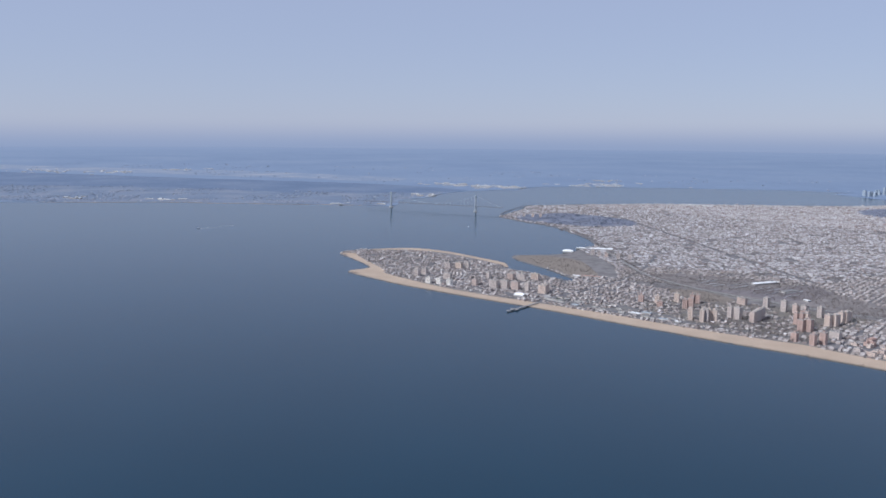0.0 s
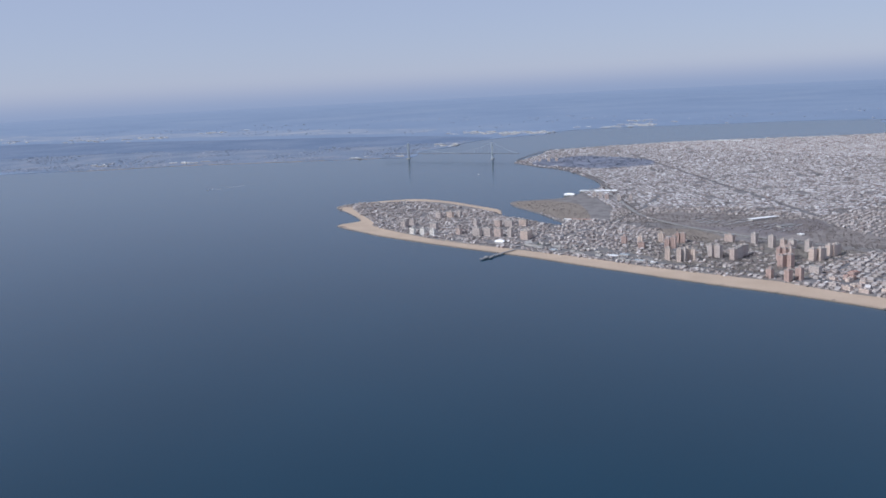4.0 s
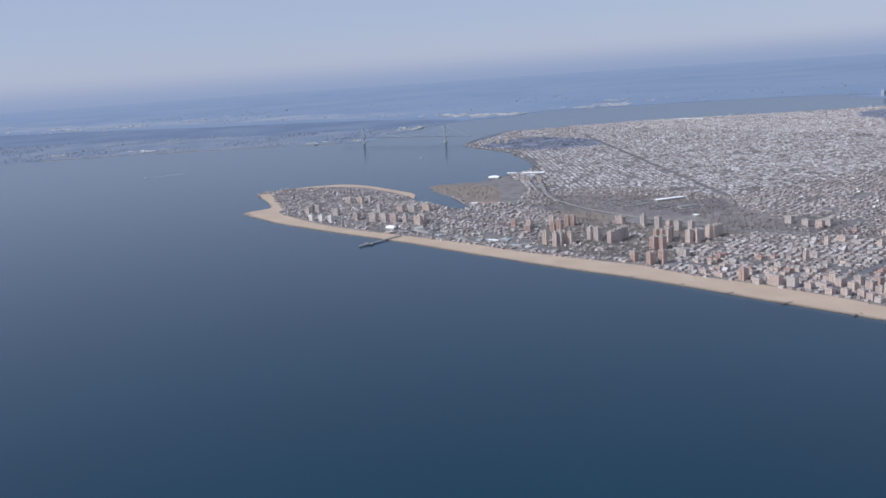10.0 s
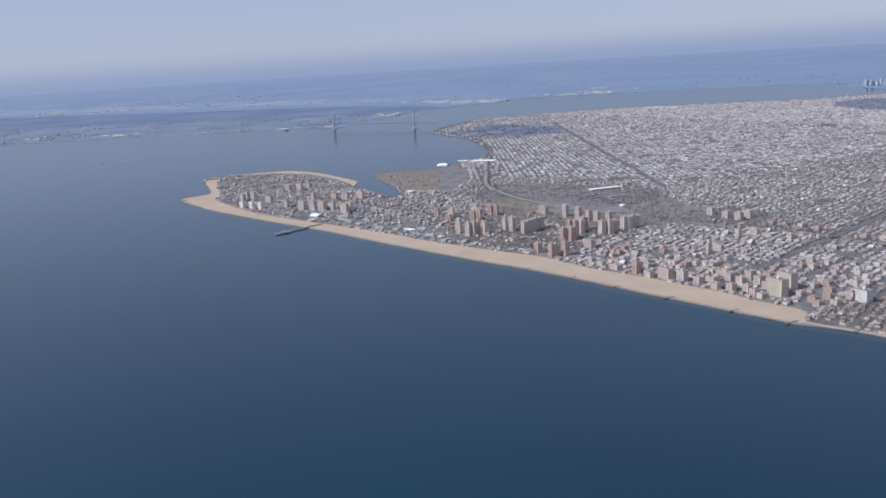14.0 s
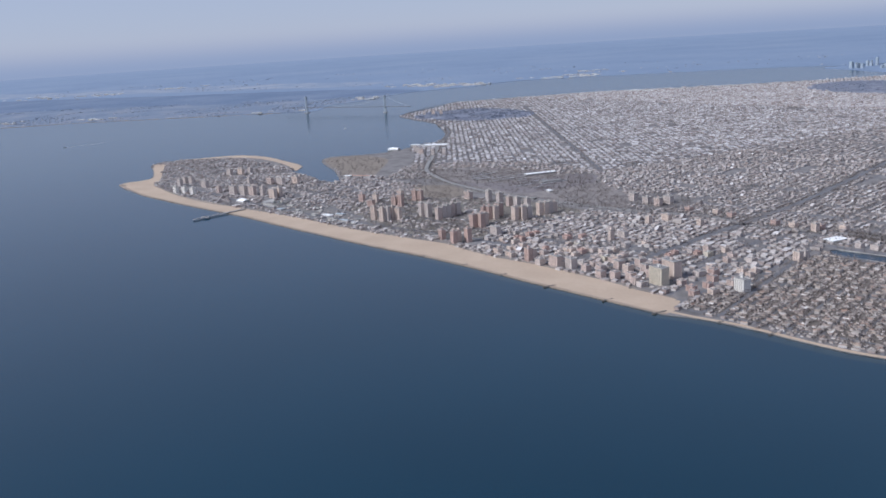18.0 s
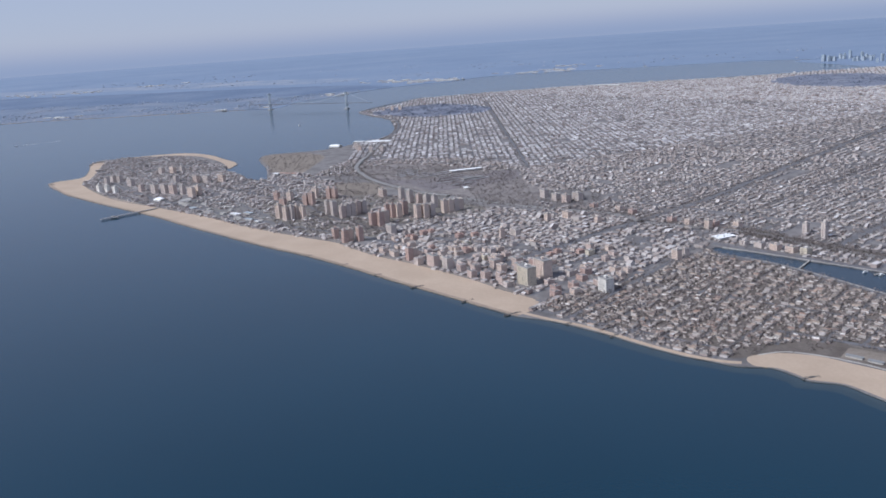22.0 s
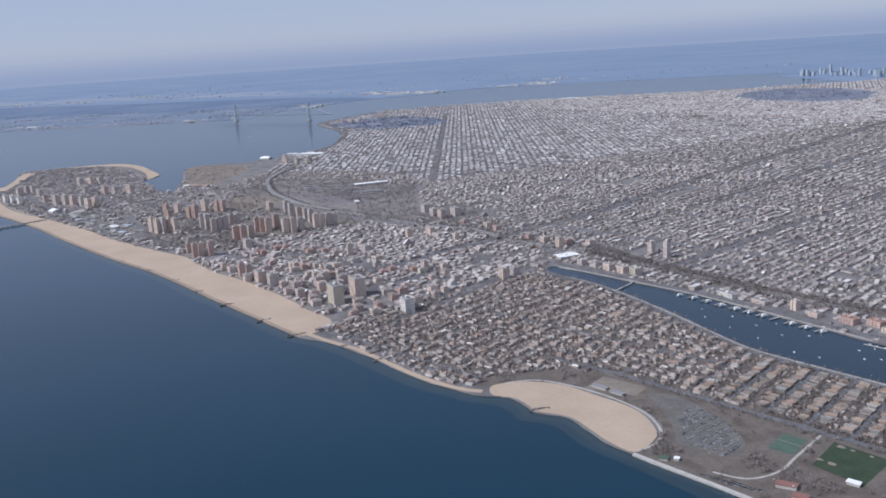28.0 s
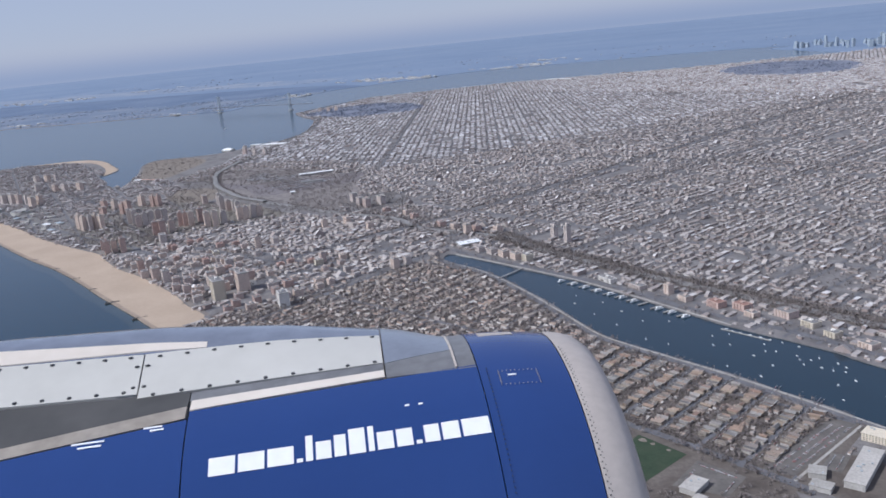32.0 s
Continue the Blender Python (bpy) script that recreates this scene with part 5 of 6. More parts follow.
hall(405.6, 60.2, 3.1, 12.6, 1.1, 17, PALE_ROOF, "long white-roofed campus hall beside parking lots", "campus_hall")
hall(390.6, 37.2, 2.8, 4.4, 0.9, 12, PALE_ROOF, "white-roofed school hall beside a parking lot", "school")
hall(393.6, 35, 1.8, 1.6, 0.6, 12, PALE_ROOF, "small white-roofed school annex", "school_annex")
hall(401.2, 54.2, 2.6, 2.6, 0.9, 30, PALE_PAVING, "square pale-roofed campus pavilion", "campus_pavilion")
hall(404, 51, 3.2, 2.2, 0.8, 17, PALE_PAVING, "pale-roofed campus building beside a path", "campus_building")
r = random.Random(31)
for k, (x, y) in enumerate(((-44, 2), (-36, -2), (-28, 6), (-22, -3), (-12, 2), (-4, -2), (2, 8), (8, 1), (14, 5), (22, 3), (29, 1.3), (38.4, 8.7), (34, 4), (44, 5), (-8, 10), (-20, 11), (18, 10))):
    hall(x + r.uniform(-1, 1), y + r.uniform(-0.6, 0.6), r.uniform(2.4, 6), r.uniform(1.6, 3.2), r.uniform(0.5, 0.9), 12 + r.uniform(-6, 6), r.choice([WHITE_ROOF, DARK_ROOF, PALE_PAVING, PALE_PAVING, STEEL]), "low flat-roofed arcade building by the boardwalk", "arcade")
hall(375.6, 23.4, 3.4, 1.6, 0.6, 25, mat("red_brown_roof", [(0.20, 0.085, 0.07), (0.27, 0.12, 0.095)], 0.6), "low hall with a red-brown roof near the sea wall", "clubhouse")
hall(379.4, 21.6, 2.6, 1.6, 0.6, 25, bpy.data.materials["red_brown_roof"], "low hall with a red-brown roof near the sea wall", "clubhouse")
hall(382.6, 32.4, 2.2, 1.2, 0.5, 12, WHITE_ROOF, "small white-roofed field house beside the sports field", "field_house")
hall(402, 71.4, 5.4, 3.0, 1.3, 10, FRONTS["beige"], "beige campus building near the bay", "campus_building", FRONTS["beige"])


CAR_SILVER = mat("worn_stainless_cars", [(0.42, 0.42, 0.43), (0.56, 0.56, 0.56)], 0.6, 0.5)


def train(x, y, turn, cars):
    """A string of rail cars standing on a yard track."""
    t = thing("train", "string of silver rail cars parked on a yard track", "train", (x, y, BASE + 0.06), turn, group="parked trains")
    for k in range(cars):
        bm = boxes((-0.16, k * 2.0, 0.1, 0.16, k * 2.0 + 1.85, 0.44, 0.04), (-0.12, k * 2.0 + 0.3, 0.0, 0.12, k * 2.0 + 0.6, 0.1), (-0.12, k * 2.0 + 1.3, 0.0, 0.12, k * 2.0 + 1.6, 0.1))
        part("rail_car", bm, CAR_SILVER, t)


r = random.Random(77)
for k in range(12):
    for side in (0, 1):
        if r.random() < 0.75:
            train(-24 + 6.4 * k + side * 0.9 + r.uniform(0, 1.2), 118 + r.uniform(0, 14), -9.5, r.randint(5, 10))


def ballpark():
    t = thing("ballpark", "small baseball stadium with a dark green field", "stadium", (-43, 4, BASE), 12)
    bm = bmesh.new()
    bmesh.ops.create_circle(bm, cap_ends=True, segments=28, radius=5.2, matrix=Matrix.Translation((0, 0, 0.03)) @ Matrix.Diagonal((1.15, 1, 1, 1)))
    part("field", bm, TURF, t, "dark green grass field")
    bm = bmesh.new()
    rows = []
    for k in range(19):
        a = radians(150 + 240 * k / 18)
        rows.append([bm.verts.new((r * 1.15 * math.cos(a), r * math.sin(a), z)) for r, z in ((5.3, 0), (5.3, 0.25), (7.2, 1.2), (7.2, 0))])
    for a, b in zip(rows, rows[1:]):
        for j in range(3):
            bm.faces.new((a[j], b[j], b[j + 1], a[j + 1]))
    part("stand", bm, CONCRETE, t)


ballpark()


# pier timber paled to stand in for haze
PIER_WOOD = mat("hazed_pier_timber", [(0.22, 0.215, 0.21), (0.29, 0.28, 0.27)], 1.2, 0.9)


def beach_pier():
    t = thing("pier", "long dark timber pier reaching into the sea", "pier", (-40.6, -19, 0), -172)
    part("deck", boxes((-0.7, -3, 0.55, 0.7, 29, 0.8)), PIER_WOOD, t)
    part("head", boxes((-2.6, 20.5, 0.55, 2.6, 22.6, 0.8)), PIER_WOOD, t)
    for k in range(14):
        for x in (-0.5, 0.5):
            part("pile", boxes((x - 0.1, k * 2.2 - 1, -0.3, x + 0.1, k * 2.2 - 0.8, 0.56)), PIER_WOOD, t)


beach_pier()


STONES = []
for k in range(3):
    bm = bmesh.new()
    bmesh.ops.create_icosphere(bm, subdivisions=1, radius=1)
    for v in bm.verts:
        v.co *= 0.8 + 0.4 * random.Random(k * 99 + v.index).random()
    mesh = bpy.data.meshes.new("rock")
    bm.to_mesh(mesh)
    bm.free()
    mesh.materials.append(ROCK)
    STONES.append(mesh)


def groin(x, y, long, turn):
    """A low bank of tumbled rocks running from the beach into the water."""
    t = thing("groin", "low dark rock groin at the water's edge", "groin", (x, y, 0), turn, group="groins")
    r = random.Random(int(x * 7 + y))
    for k in range(int(long / 0.5)):
        for side in (-0.3, 0.3):
            rock = new("rock", STONES[r.randrange(3)])
            rock.parent = t
            rock.matrix_basis = pose(side + r.uniform(-0.15, 0.15), -k * 0.5, 0.12 + r.uniform(-0.05, 0.1), r.uniform(0, 90), r.uniform(0, 90), r.uniform(0, 90)) @ Matrix.Scale(r.uniform(0.24, 0.42), 4)


for x, y, long, turn in ((191.5, -3.4, 4.6, -15), (216.5, -1.4, 4.6, -8), (237, 0.5, 6, -10), (168, -4.8, 3, -12), (146, -6.2, 2.6, -12), (122, -8.6, 2.6, -12), (96, -12.2, 2.6, -12), (323.2, 16, 4.5, -30), (-207, -35, 9, 95), (271, 5, 2.6, 0), (255, 3.6, 2.4, 0)):
    groin(x, y, long, turn)


# ---- footbridge, docks and boats of the inner bay ----
t = thing("footbridge", "low timber footbridge across the inner bay", "footbridge", (271.6, 96.4, 0), 13)
part("deck", boxes((-0.2, -6, 0.42, 0.2, 5.4, 0.5)), PALE_PAVING, t)
for k in range(8):
    part("trestle", boxes((-0.16, k * 1.4 - 5, -0.2, 0.16, k * 1.4 - 4.88, 0.43)), TIMBER, t)


def dock(x, y, turn):
    t = thing("dock", "timber boat dock with white fishing boats", "dock", (x, y, 0), turn, group="docks")
    part("deck", boxes((-0.28, -3.4, 0.2, 0.28, 0.6, 0.3)), PALE_PAVING, t)
    for k in range(4):
        for x in (-0.27, 0.27):
            part("pile", boxes((x - 0.05, -k - 0.3, -0.2, x + 0.05, -k - 0.2, 0.5)), TIMBER, t)


def hull(bm, long, wide, high):
    """A pointed hull with a flat stern."""
    rows = []
    for k in range(7):
        u = k / 6
        half = wide / 2 * (1 - max(0, (u - 0.45) / 0.55) ** 2.2)
        y = -long / 2 + long * u
        rows.append([bm.verts.new(p) for p in ((-half, y, high * (0.8 + 0.3 * u)), (-half * 0.7, y, -0.05), (half * 0.7, y, -0.05), (half, y, high * (0.8 + 0.3 * u)))])
    for a, b in zip(rows, rows[1:]):
        for j in range(4):
            bm.faces.new((a[j], a[(j + 1) % 4], b[(j + 1) % 4], b[j]))
    bm.faces.new(rows[0])


def motor_boat():
    t = thing("motor_boat", "white motor boat moored in the inner bay", "boat", group="moored boats")
    bm = bmesh.new()
    hull(bm, 0.74, 0.25, 0.11)
    part("hull", bm, BOAT, t)
    part("cabin", boxes((-0.08, -0.16, 0.08, 0.08, 0.12, 0.19, 0.02)), BOAT, t)
    part("cockpit_cover", boxes((-0.095, -0.34, 0.085, 0.095, -0.18, 0.115)), BOAT_TRIM, t)
    return t


def sail_boat():
    t = thing("sail_boat", "white sailing boat with a bare mast at a mooring", "boat", group="moored boats")
    bm = bmesh.new()
    hull(bm, 0.74, 0.23, 0.1)
    part("hull", bm, BOAT, t)
    part("cabin", boxes((-0.09, -0.1, 0.12, 0.09, 0.22, 0.2, 0.02)), BOAT, t)
    part("mast", boxes((-0.006, 0.08, 0.08, 0.006, 0.092, 0.85)), STEEL, t)
    part("boom", boxes((-0.012, -0.4, 0.27, 0.012, 0.1, 0.3)), BOAT_TRIM, t)
    return t


def fishing_boat():
    t = thing("fishing_boat", "large white party fishing boat tied up at the quay", "boat", group="fishing boats")
    bm = bmesh.new()
    hull(bm, 2.7, 0.75, 0.3)
    part("hull", bm, BOAT, t)
    part("deck_house", boxes((-0.26, -0.7, 0.25, 0.26, 0.7, 0.6, 0.03)), BOAT, t)
    part("wheel_house", boxes((-0.18, 0.15, 0.6, 0.18, 0.6, 0.85, 0.03)), BOAT, t)
    part("windows", boxes((-0.265, -0.5, 0.4, 0.265, 0.5, 0.5)), GLASS, t)
    return t


MOORED = [(340, 81.3), (346, 82.3), (350, 92.8), (353.7, 88.4), (356.4, 90.9), (352, 96.2), (363.4, 80.8), (361.7, 95.9), (364.3, 92.7), (366, 94), (364, 89), (370, 87.2), (371.6, 80.9), (370.6, 94.8), (372.3, 93.2),
          (374.3, 91.6), (374, 94.6), (377.8, 92.5), (379, 96.4), (381.3, 95.7), (382.4, 93.6), (380.2, 92.7), (384.7, 87.1), (389, 81.8), (374.6, 96.6), (318, 86), (322, 92), (328, 84), (331, 90), (336, 94), (308, 88.5), (313, 94), (303, 93.6), (325, 96.5)]
motor, sail, fisher = motor_boat(), sail_boat(), fishing_boat()
motor.matrix_basis, sail.matrix_basis = pose(394, 88, 0.02, 0, 0, 60), pose(386, 91, 0.02, 0, 0, 70)
r = random.Random(3)
for k, (x, y) in enumerate(MOORED):
    copy_thing(sail if k % 3 == 0 else motor, pose(x, y, 0.02, 0, 0, 65 + r.uniform(-18, 18)))
QUAY = [(294, 102.3), (299, 102.2), (304, 102.1), (309, 102), (313.5, 101.9), (318, 101.7), (322.5, 101.4), (327, 101.2), (331.5, 101), (336, 100.8)]
fisher.matrix_basis = pose(290, 99.8, 0.02, 0, 0, 172)
for k, (x, y) in enumerate(QUAY):
    dock(x, y, -8)
    if k != 6:
        copy_thing(fisher, pose(x + 1.0, y - 2.0, 0.02, 0, 0, 172 + r.uniform(-4, 4)))
    if k % 3:
        copy_thing(motor, pose(x - 0.75, y - 1.4, 0.02, 0, 0, 170 + r.uniform(-5, 5)))
for x, y in ((349.5, 98.6), (351.5, 98.2), (353.5, 98.4), (356, 98.8), (358.5, 99), (361, 99), (364, 99.2), (368, 99.4)):
    copy_thing(motor, pose(x, y, 0.02, 0, 0, 80 + r.uniform(-30, 30)))
t = thing("marina_float", "pale floating dock of a small marina", "dock", (355, 98.2, 0), 4)
part("float", boxes((-6.5, -0.18, 0.02, 6.5, 0.18, 0.14)), PALE_PAVING, t)


# ---- houses beside the bay, each on its own lot ----
def house(variant):
    r = random.Random(variant)
    w, d, h = r.uniform(0.78, 1.02), r.uniform(1.6, 2.3), r.uniform(0.42, 0.62)
    roof_high = 0.27 * w
    t = thing("house", "detached two-storey house with a pitched shingle roof", "house", group="houses by the bay")
    bm = bmesh.new()
    vs = [bm.verts.new(p) for p in ((-w / 2, -d / 2, -0.1), (w / 2, -d / 2, -0.1), (w / 2, -d / 2, h), (0, -d / 2, h + roof_high), (-w / 2, -d / 2, h))]
    ve = [bm.verts.new((v.co.x, d / 2, v.co.z)) for v in vs]
    bm.faces.new(vs)
    bm.faces.new(ve[::-1])
    for k in range(5):
        bm.faces.new((vs[k], ve[k], ve[(k + 1) % 5], vs[(k + 1) % 5]))
    bmesh.ops.recalc_face_normals(bm, faces=bm.faces)
    part("wall", bm, HOUSE_WALL, t)
    for s in (-1, 1):
        bm = bmesh.new()
        low, thick = h - 0.07, 0.04
        e = [bm.verts.new(p) for y in (-d / 2 - 0.09, d / 2 + 0.09) for p in ((s * (w / 2 + 0.09), y, low), (0, y, h + roof_high + 0.005), (0, y, h + roof_high + thick), (s * (w / 2 + 0.09), y, low + thick))]
        for q in ((0, 1, 2, 3), (4, 5, 6, 7), (0, 1, 5, 4), (1, 2, 6, 5), (2, 3, 7, 6), (3, 0, 4, 7)):
            bm.faces.new([e[k] for k in q])
        bmesh.ops.recalc_face_normals(bm, faces=bm.faces)
        part("roof_slope", bm, HOUSE_ROOF, t)
    part("chimney", boxes((w * 0.18, d * 0.12, h * 0.9, w * 0.18 + 0.1, d * 0.12 + 0.12, h + roof_high + 0.16)), FRONTS["red"], t)
    for x in (-w * 0.25, w * 0.25):
        part("window", boxes((x - 0.09, -d / 2 - 0.012, h * 0.45, x + 0.09, -d / 2 + 0.02, h * 0.75)), GLASS, t)
    part("door", boxes((-0.06, -d / 2 - 0.014, 0, 0.06, -d / 2 + 0.02, 0.22)), TIMBER, t)
    if variant % 2:
        part("porch_roof", boxes((-w * 0.4, -d / 2 - 0.3, 0.3, w * 0.4, -d / 2, 0.34)), HOUSE_ROOF, t)
        part("porch", boxes((-w * 0.4, -d / 2 - 0.3, -0.05, w * 0.4, -d / 2, 0.06)), HOUSE_WALL, t)
    else:
        part("dormer", boxes((w * 0.12, -0.18, h, w * 0.42, 0.18, h + roof_high * 0.75)), HOUSE_WALL, t)
    return t


def flat_house(variant):
    r = random.Random(variant)
    w, d, h = r.uniform(0.85, 1.05), r.uniform(1.7, 2.4), r.uniform(0.5, 0.68)
    t = thing("flat_roofed_house", "brick house with a pale flat roof and parapet", "house", group="houses by the bay")
    part("wall", boxes((-w / 2, -d / 2, -0.1, w / 2, d / 2, h)), HOUSE_WALL, t)
    part("roof", boxes((-w / 2 + 0.06, -d / 2 + 0.06, h - 0.01, w / 2 - 0.06, d / 2 - 0.06, h + 0.015)), HOUSE_ROOF, t)
    for sy in (-1, 1):
        part("parapet", boxes((-w / 2 - 0.02, sy * d / 2 - 0.04, h - 0.03, w / 2 + 0.02, sy * d / 2 + 0.04, h + 0.06)), CONCRETE, t)
    part("bay_front", boxes((-w * 0.35, -d / 2 - 0.14, -0.05, w * 0.2, -d / 2, h * 0.85)), HOUSE_WALL, t)
    for z in (h * 0.3, h * 0.68):
        part("window", boxes((-w * 0.25, -d / 2 - 0.152, z - 0.07, w * 0.1, -d / 2 - 0.12, z + 0.07)), GLASS, t)
    return t


KINDS = [house(k) for k in range(7)] + [flat_house(k) for k in range(3)]
lots = []
STREETS = [337.9 + 8.95 * k for k in range(7)]
for x_street in STREETS:
    for side in (-1, 1):
        for k in range(24):
            v = 2.0 + k * 1.1
            a = radians(10.5)
            x = x_street + side * 2.05 * math.cos(a) - v * math.sin(a)
            y = 45 + (x_street - 343) * 0.12 + side * 2.05 * math.sin(a) + v * math.cos(a)
            lots.append((x, y, 10.5 + (90 if side < 0 else -90)))
xs, ys = np.array([q[0] for q in lots]), np.array([q[1] for q in lots])
ok = free(xs, ys) & (ys > 46) & (ys < 74) & (xs > 337.5)
r = random.Random(5)
lots = [q for q, good in zip(lots, ok) if good and r.random() > 0.1][:300]
for k, (x, y, turn) in enumerate(lots):
    m = pose(x + r.uniform(-0.2, 0.2), y + r.uniform(-0.1, 0.1), BASE, 0, 0, turn + r.uniform(-3, 3) + (90 if r.random() < 0.08 else 0)) @ Matrix.Scale(r.uniform(0.85, 1.05), 4)
    which = KINDS[r.randrange(4, 10)] if (x > 379) else KINDS[r.randrange(8)]
    if k < len(KINDS):
        KINDS[k].matrix_basis = m
    else:
        copy_thing(which, m)


# ---- single trees near the cove and the bay ----
def tree(variant):
    r = random.Random(40 + variant)
    t = thing("bare_tree", "leafless grey-brown tree with fine twigs", "tree", group="park trees")
    high = r.uniform(0.9, 1.35)
    bm = bmesh.new()
    bmesh.ops.create_cone(bm, segments=6, radius1=0.05, radius2=0.02, depth=high * 0.7, matrix=pose(0, 0, high * 0.33))
    for k in range(6):
        a = k * 60 + r.uniform(-20, 20)
        m = pose(0, 0, high * r.uniform(0.3, 0.6), 0, r.uniform(25, 55), a) @ pose(0, 0, high * 0.2)
        bmesh.ops.create_cone(bm, segments=4, radius1=0.022, radius2=0.006, depth=high * 0.42, matrix=m)
    part("trunk", bm, BARK, t)
    bm = bmesh.new()
    for k in range(70):
        a, q, z = r.uniform(0, 6.28), math.sqrt(r.random()), r.uniform(-1, 1)
        rad = 0.5 * high * q * math.sqrt(1 - 0.7 * z * z)
        c = Vector((rad * math.cos(a), rad * math.sin(a), high * (0.68 + 0.34 * z)))
        bm.faces.new([bm.verts.new(c + Vector([r.gauss(0, 0.085) for _ in range(3)])) for _ in range(3)])
    part("crown", bm, TWIG, t)
    return t


TREES = [tree(k) for k in range(5)]
spots = []
r = random.Random(9)
for k in range(2600):
    x, y = r.uniform(300, 404), r.uniform(14, 76)
    spots.append((x, y))
xs, ys = np.array(spots).T
in_park = inside(xs, ys, COVE_PARK)
clear = ~inside(xs, ys, COVE)
for poly in ([(331, 35), (341, 42), (362, 36), (366, 26), (353, 21), (341, 29)], [(373, 32), (371, 46), (384, 46), (386, 31)], [(364, 32), (362, 42), (369, 43), (371, 33)], [(320, 28), (318, 38), (331, 40), (332.5, 33)]):
    clear &= ~inside(xs, ys, poly)
clear &= ~near_line(xs, ys, [(349.8, 13.4), (362, 14.5), (400, 17.4)], 1.3)
for line, wide in ROADS.values():
    clear &= ~near_line(xs, ys, line, wide / 2 + 0.25)
house_at = np.array([(q[0], q[1]) for q in lots])
apart = np.array([np.hypot(house_at[:, 0] - x, house_at[:, 1] - y).min() for x, y in spots])
wanted = clear & (apart > 1.1) & ((in_park & (np.arange(len(xs)) % 4 == 0)) | ((ys > 46) & (xs > 338) & (xs < 404)))
wanted &= inside(xs, ys, LAND) & ~inside(xs, ys, BAYSIDE_LOT)
for k, (x, y) in enumerate(np.array(spots)[wanted][:290]):
    m = pose(x, y, BASE, 0, 0, r.uniform(0, 360)) @ Matrix.Scale(r.uniform(0.5, 0.85), 4)
    if k < 5:
        TREES[k].matrix_basis = m
    else:
        copy = copy_thing(TREES[k % 5], m)
        copy.matrix_basis = m


# undergrowth and more trees of the park, round its open lawns and lots
tx, ty = rng.uniform(300, 404, 5200), rng.uniform(13, 48, 5200)
ok = inside(tx, ty, COVE_PARK)
thick = np.array([noise.noise((x * 0.09, y * 0.13, 3.1)) for x, y in zip(tx, ty)])
ok &= thick > 0.2
for poly in ([(331, 35), (336, 41), (342, 42), (362, 36), (365, 26), (353, 21), (341, 29)], [(373, 32), (371, 46), (384, 46), (386, 31)], [(364, 32), (362, 42), (369, 43), (371, 33)], [(320, 28), (318, 38), (331, 40), (332.5, 33)],
             [(384, 46), (395, 47), (397, 33), (386, 34)]):
    ok &= ~inside(tx, ty, poly)
ok &= ~near_line(tx, ty, [(349.8, 13.4), (362, 14.5), (400, 17.4)], 1.6) & ~near_line(tx, ty, ROADS["road_park"][0], 1.0) & ~near_line(tx, ty, [(368.7, 45.3), (370.4, 35), (372.2, 20)], 0.8) & ~inside(tx, ty, COVE)
tx, ty = tx[ok], ty[ok]
n = len(tx)
trees_soup("park_thicket", tx, ty, rng.uniform(0.5, 1.2, n), rng.uniform(0.35, 0.65, n), 14, rng)
tagged(scene.collection.objects[-1], "brown leafless thicket in the beach park", "trees", kind="stuff")
# back-yard trees of the bay-side lots
tx, ty = rng.uniform(338, 398, 3200), rng.uniform(47, 74, 3200)
ok = np.array([np.hypot(house_at[:, 0] - x, house_at[:, 1] - y).min() for x, y in zip(tx, ty)]) > 0.75
ok &= inside(tx, ty, LAND) & ~inside(tx, ty, BAYSIDE_LOT)
ok &= np.array([min(abs((x + math.tan(radians(10.5)) * (y - 45)) - s) for s in STREETS) for x, y in zip(tx, ty)]) > 0.75
tx, ty = tx[ok], ty[ok]
n = len(tx)
trees_soup("yard_trees", tx, ty, rng.uniform(0.5, 0.9, n), rng.uniform(0.25, 0.5, n), 22, rng)
tagged(scene.collection.objects[-1], "bare brown trees in back yards by the bay", "trees", kind="stuff")


# ---- cars ----
def car():
    t = thing("car", "parked car with dark windows on asphalt", "car", group="parked cars")
    part("body", boxes((-0.09, -0.23, 0.03, 0.09, 0.23, 0.09, 0.015)), CAR_PAINT, t)
    part("cabin", boxes((-0.075, -0.13, 0.09, 0.075, 0.1, 0.145, 0.015)), GLASS, t)
    part("roof_panel", boxes((-0.065, -0.1, 0.143, 0.065, 0.06, 0.151)), CAR_PAINT, t)
    for x in (-0.085, 0.085):
        for y in (-0.14, 0.15):
            bm = bmesh.new()
            bmesh.ops.create_cone(bm, cap_ends=True, segments=8, radius1=0.034, radius2=0.034, depth=0.03, matrix=pose(x, y, 0.034, 0, 90, 0))
            part("wheel", bm, ASPHALT, t)
    return t


first = car()
first.matrix_basis = pose(348, 33, BASE + 0.035, 0, 0, 40)
r = random.Random(11)
stalls = []
LOT_ROWS = (344.6, 346.6, 348.6, 350.6, 352.7, 354.8, 356.9, 359, 361.1, 363)
for x0 in LOT_ROWS:
    for k in range(70):
        for side in (-0.26, 0.26):
            stalls.append((x0 + side - 0.06 * (k * 0.27 - 9) / 2, 22 + k * 0.27, 93))
LOT_EDGE = [(346.2, 31), (343.8, 36.4), (344.5, 38.6), (349.3, 38.4), (355.9, 35.8), (360.2, 32.4), (362.6, 28.3), (362.4, 25.1), (360, 24.2), (357, 24), (353.3, 23.8)]
lot_cars = np.array([s[:2] for s in stalls])
ok = inside(lot_cars[:, 0], lot_cars[:, 1], LOT_EDGE)
stalls = [s for s, good in zip(stalls, ok) if good and r.random() < 0.72]
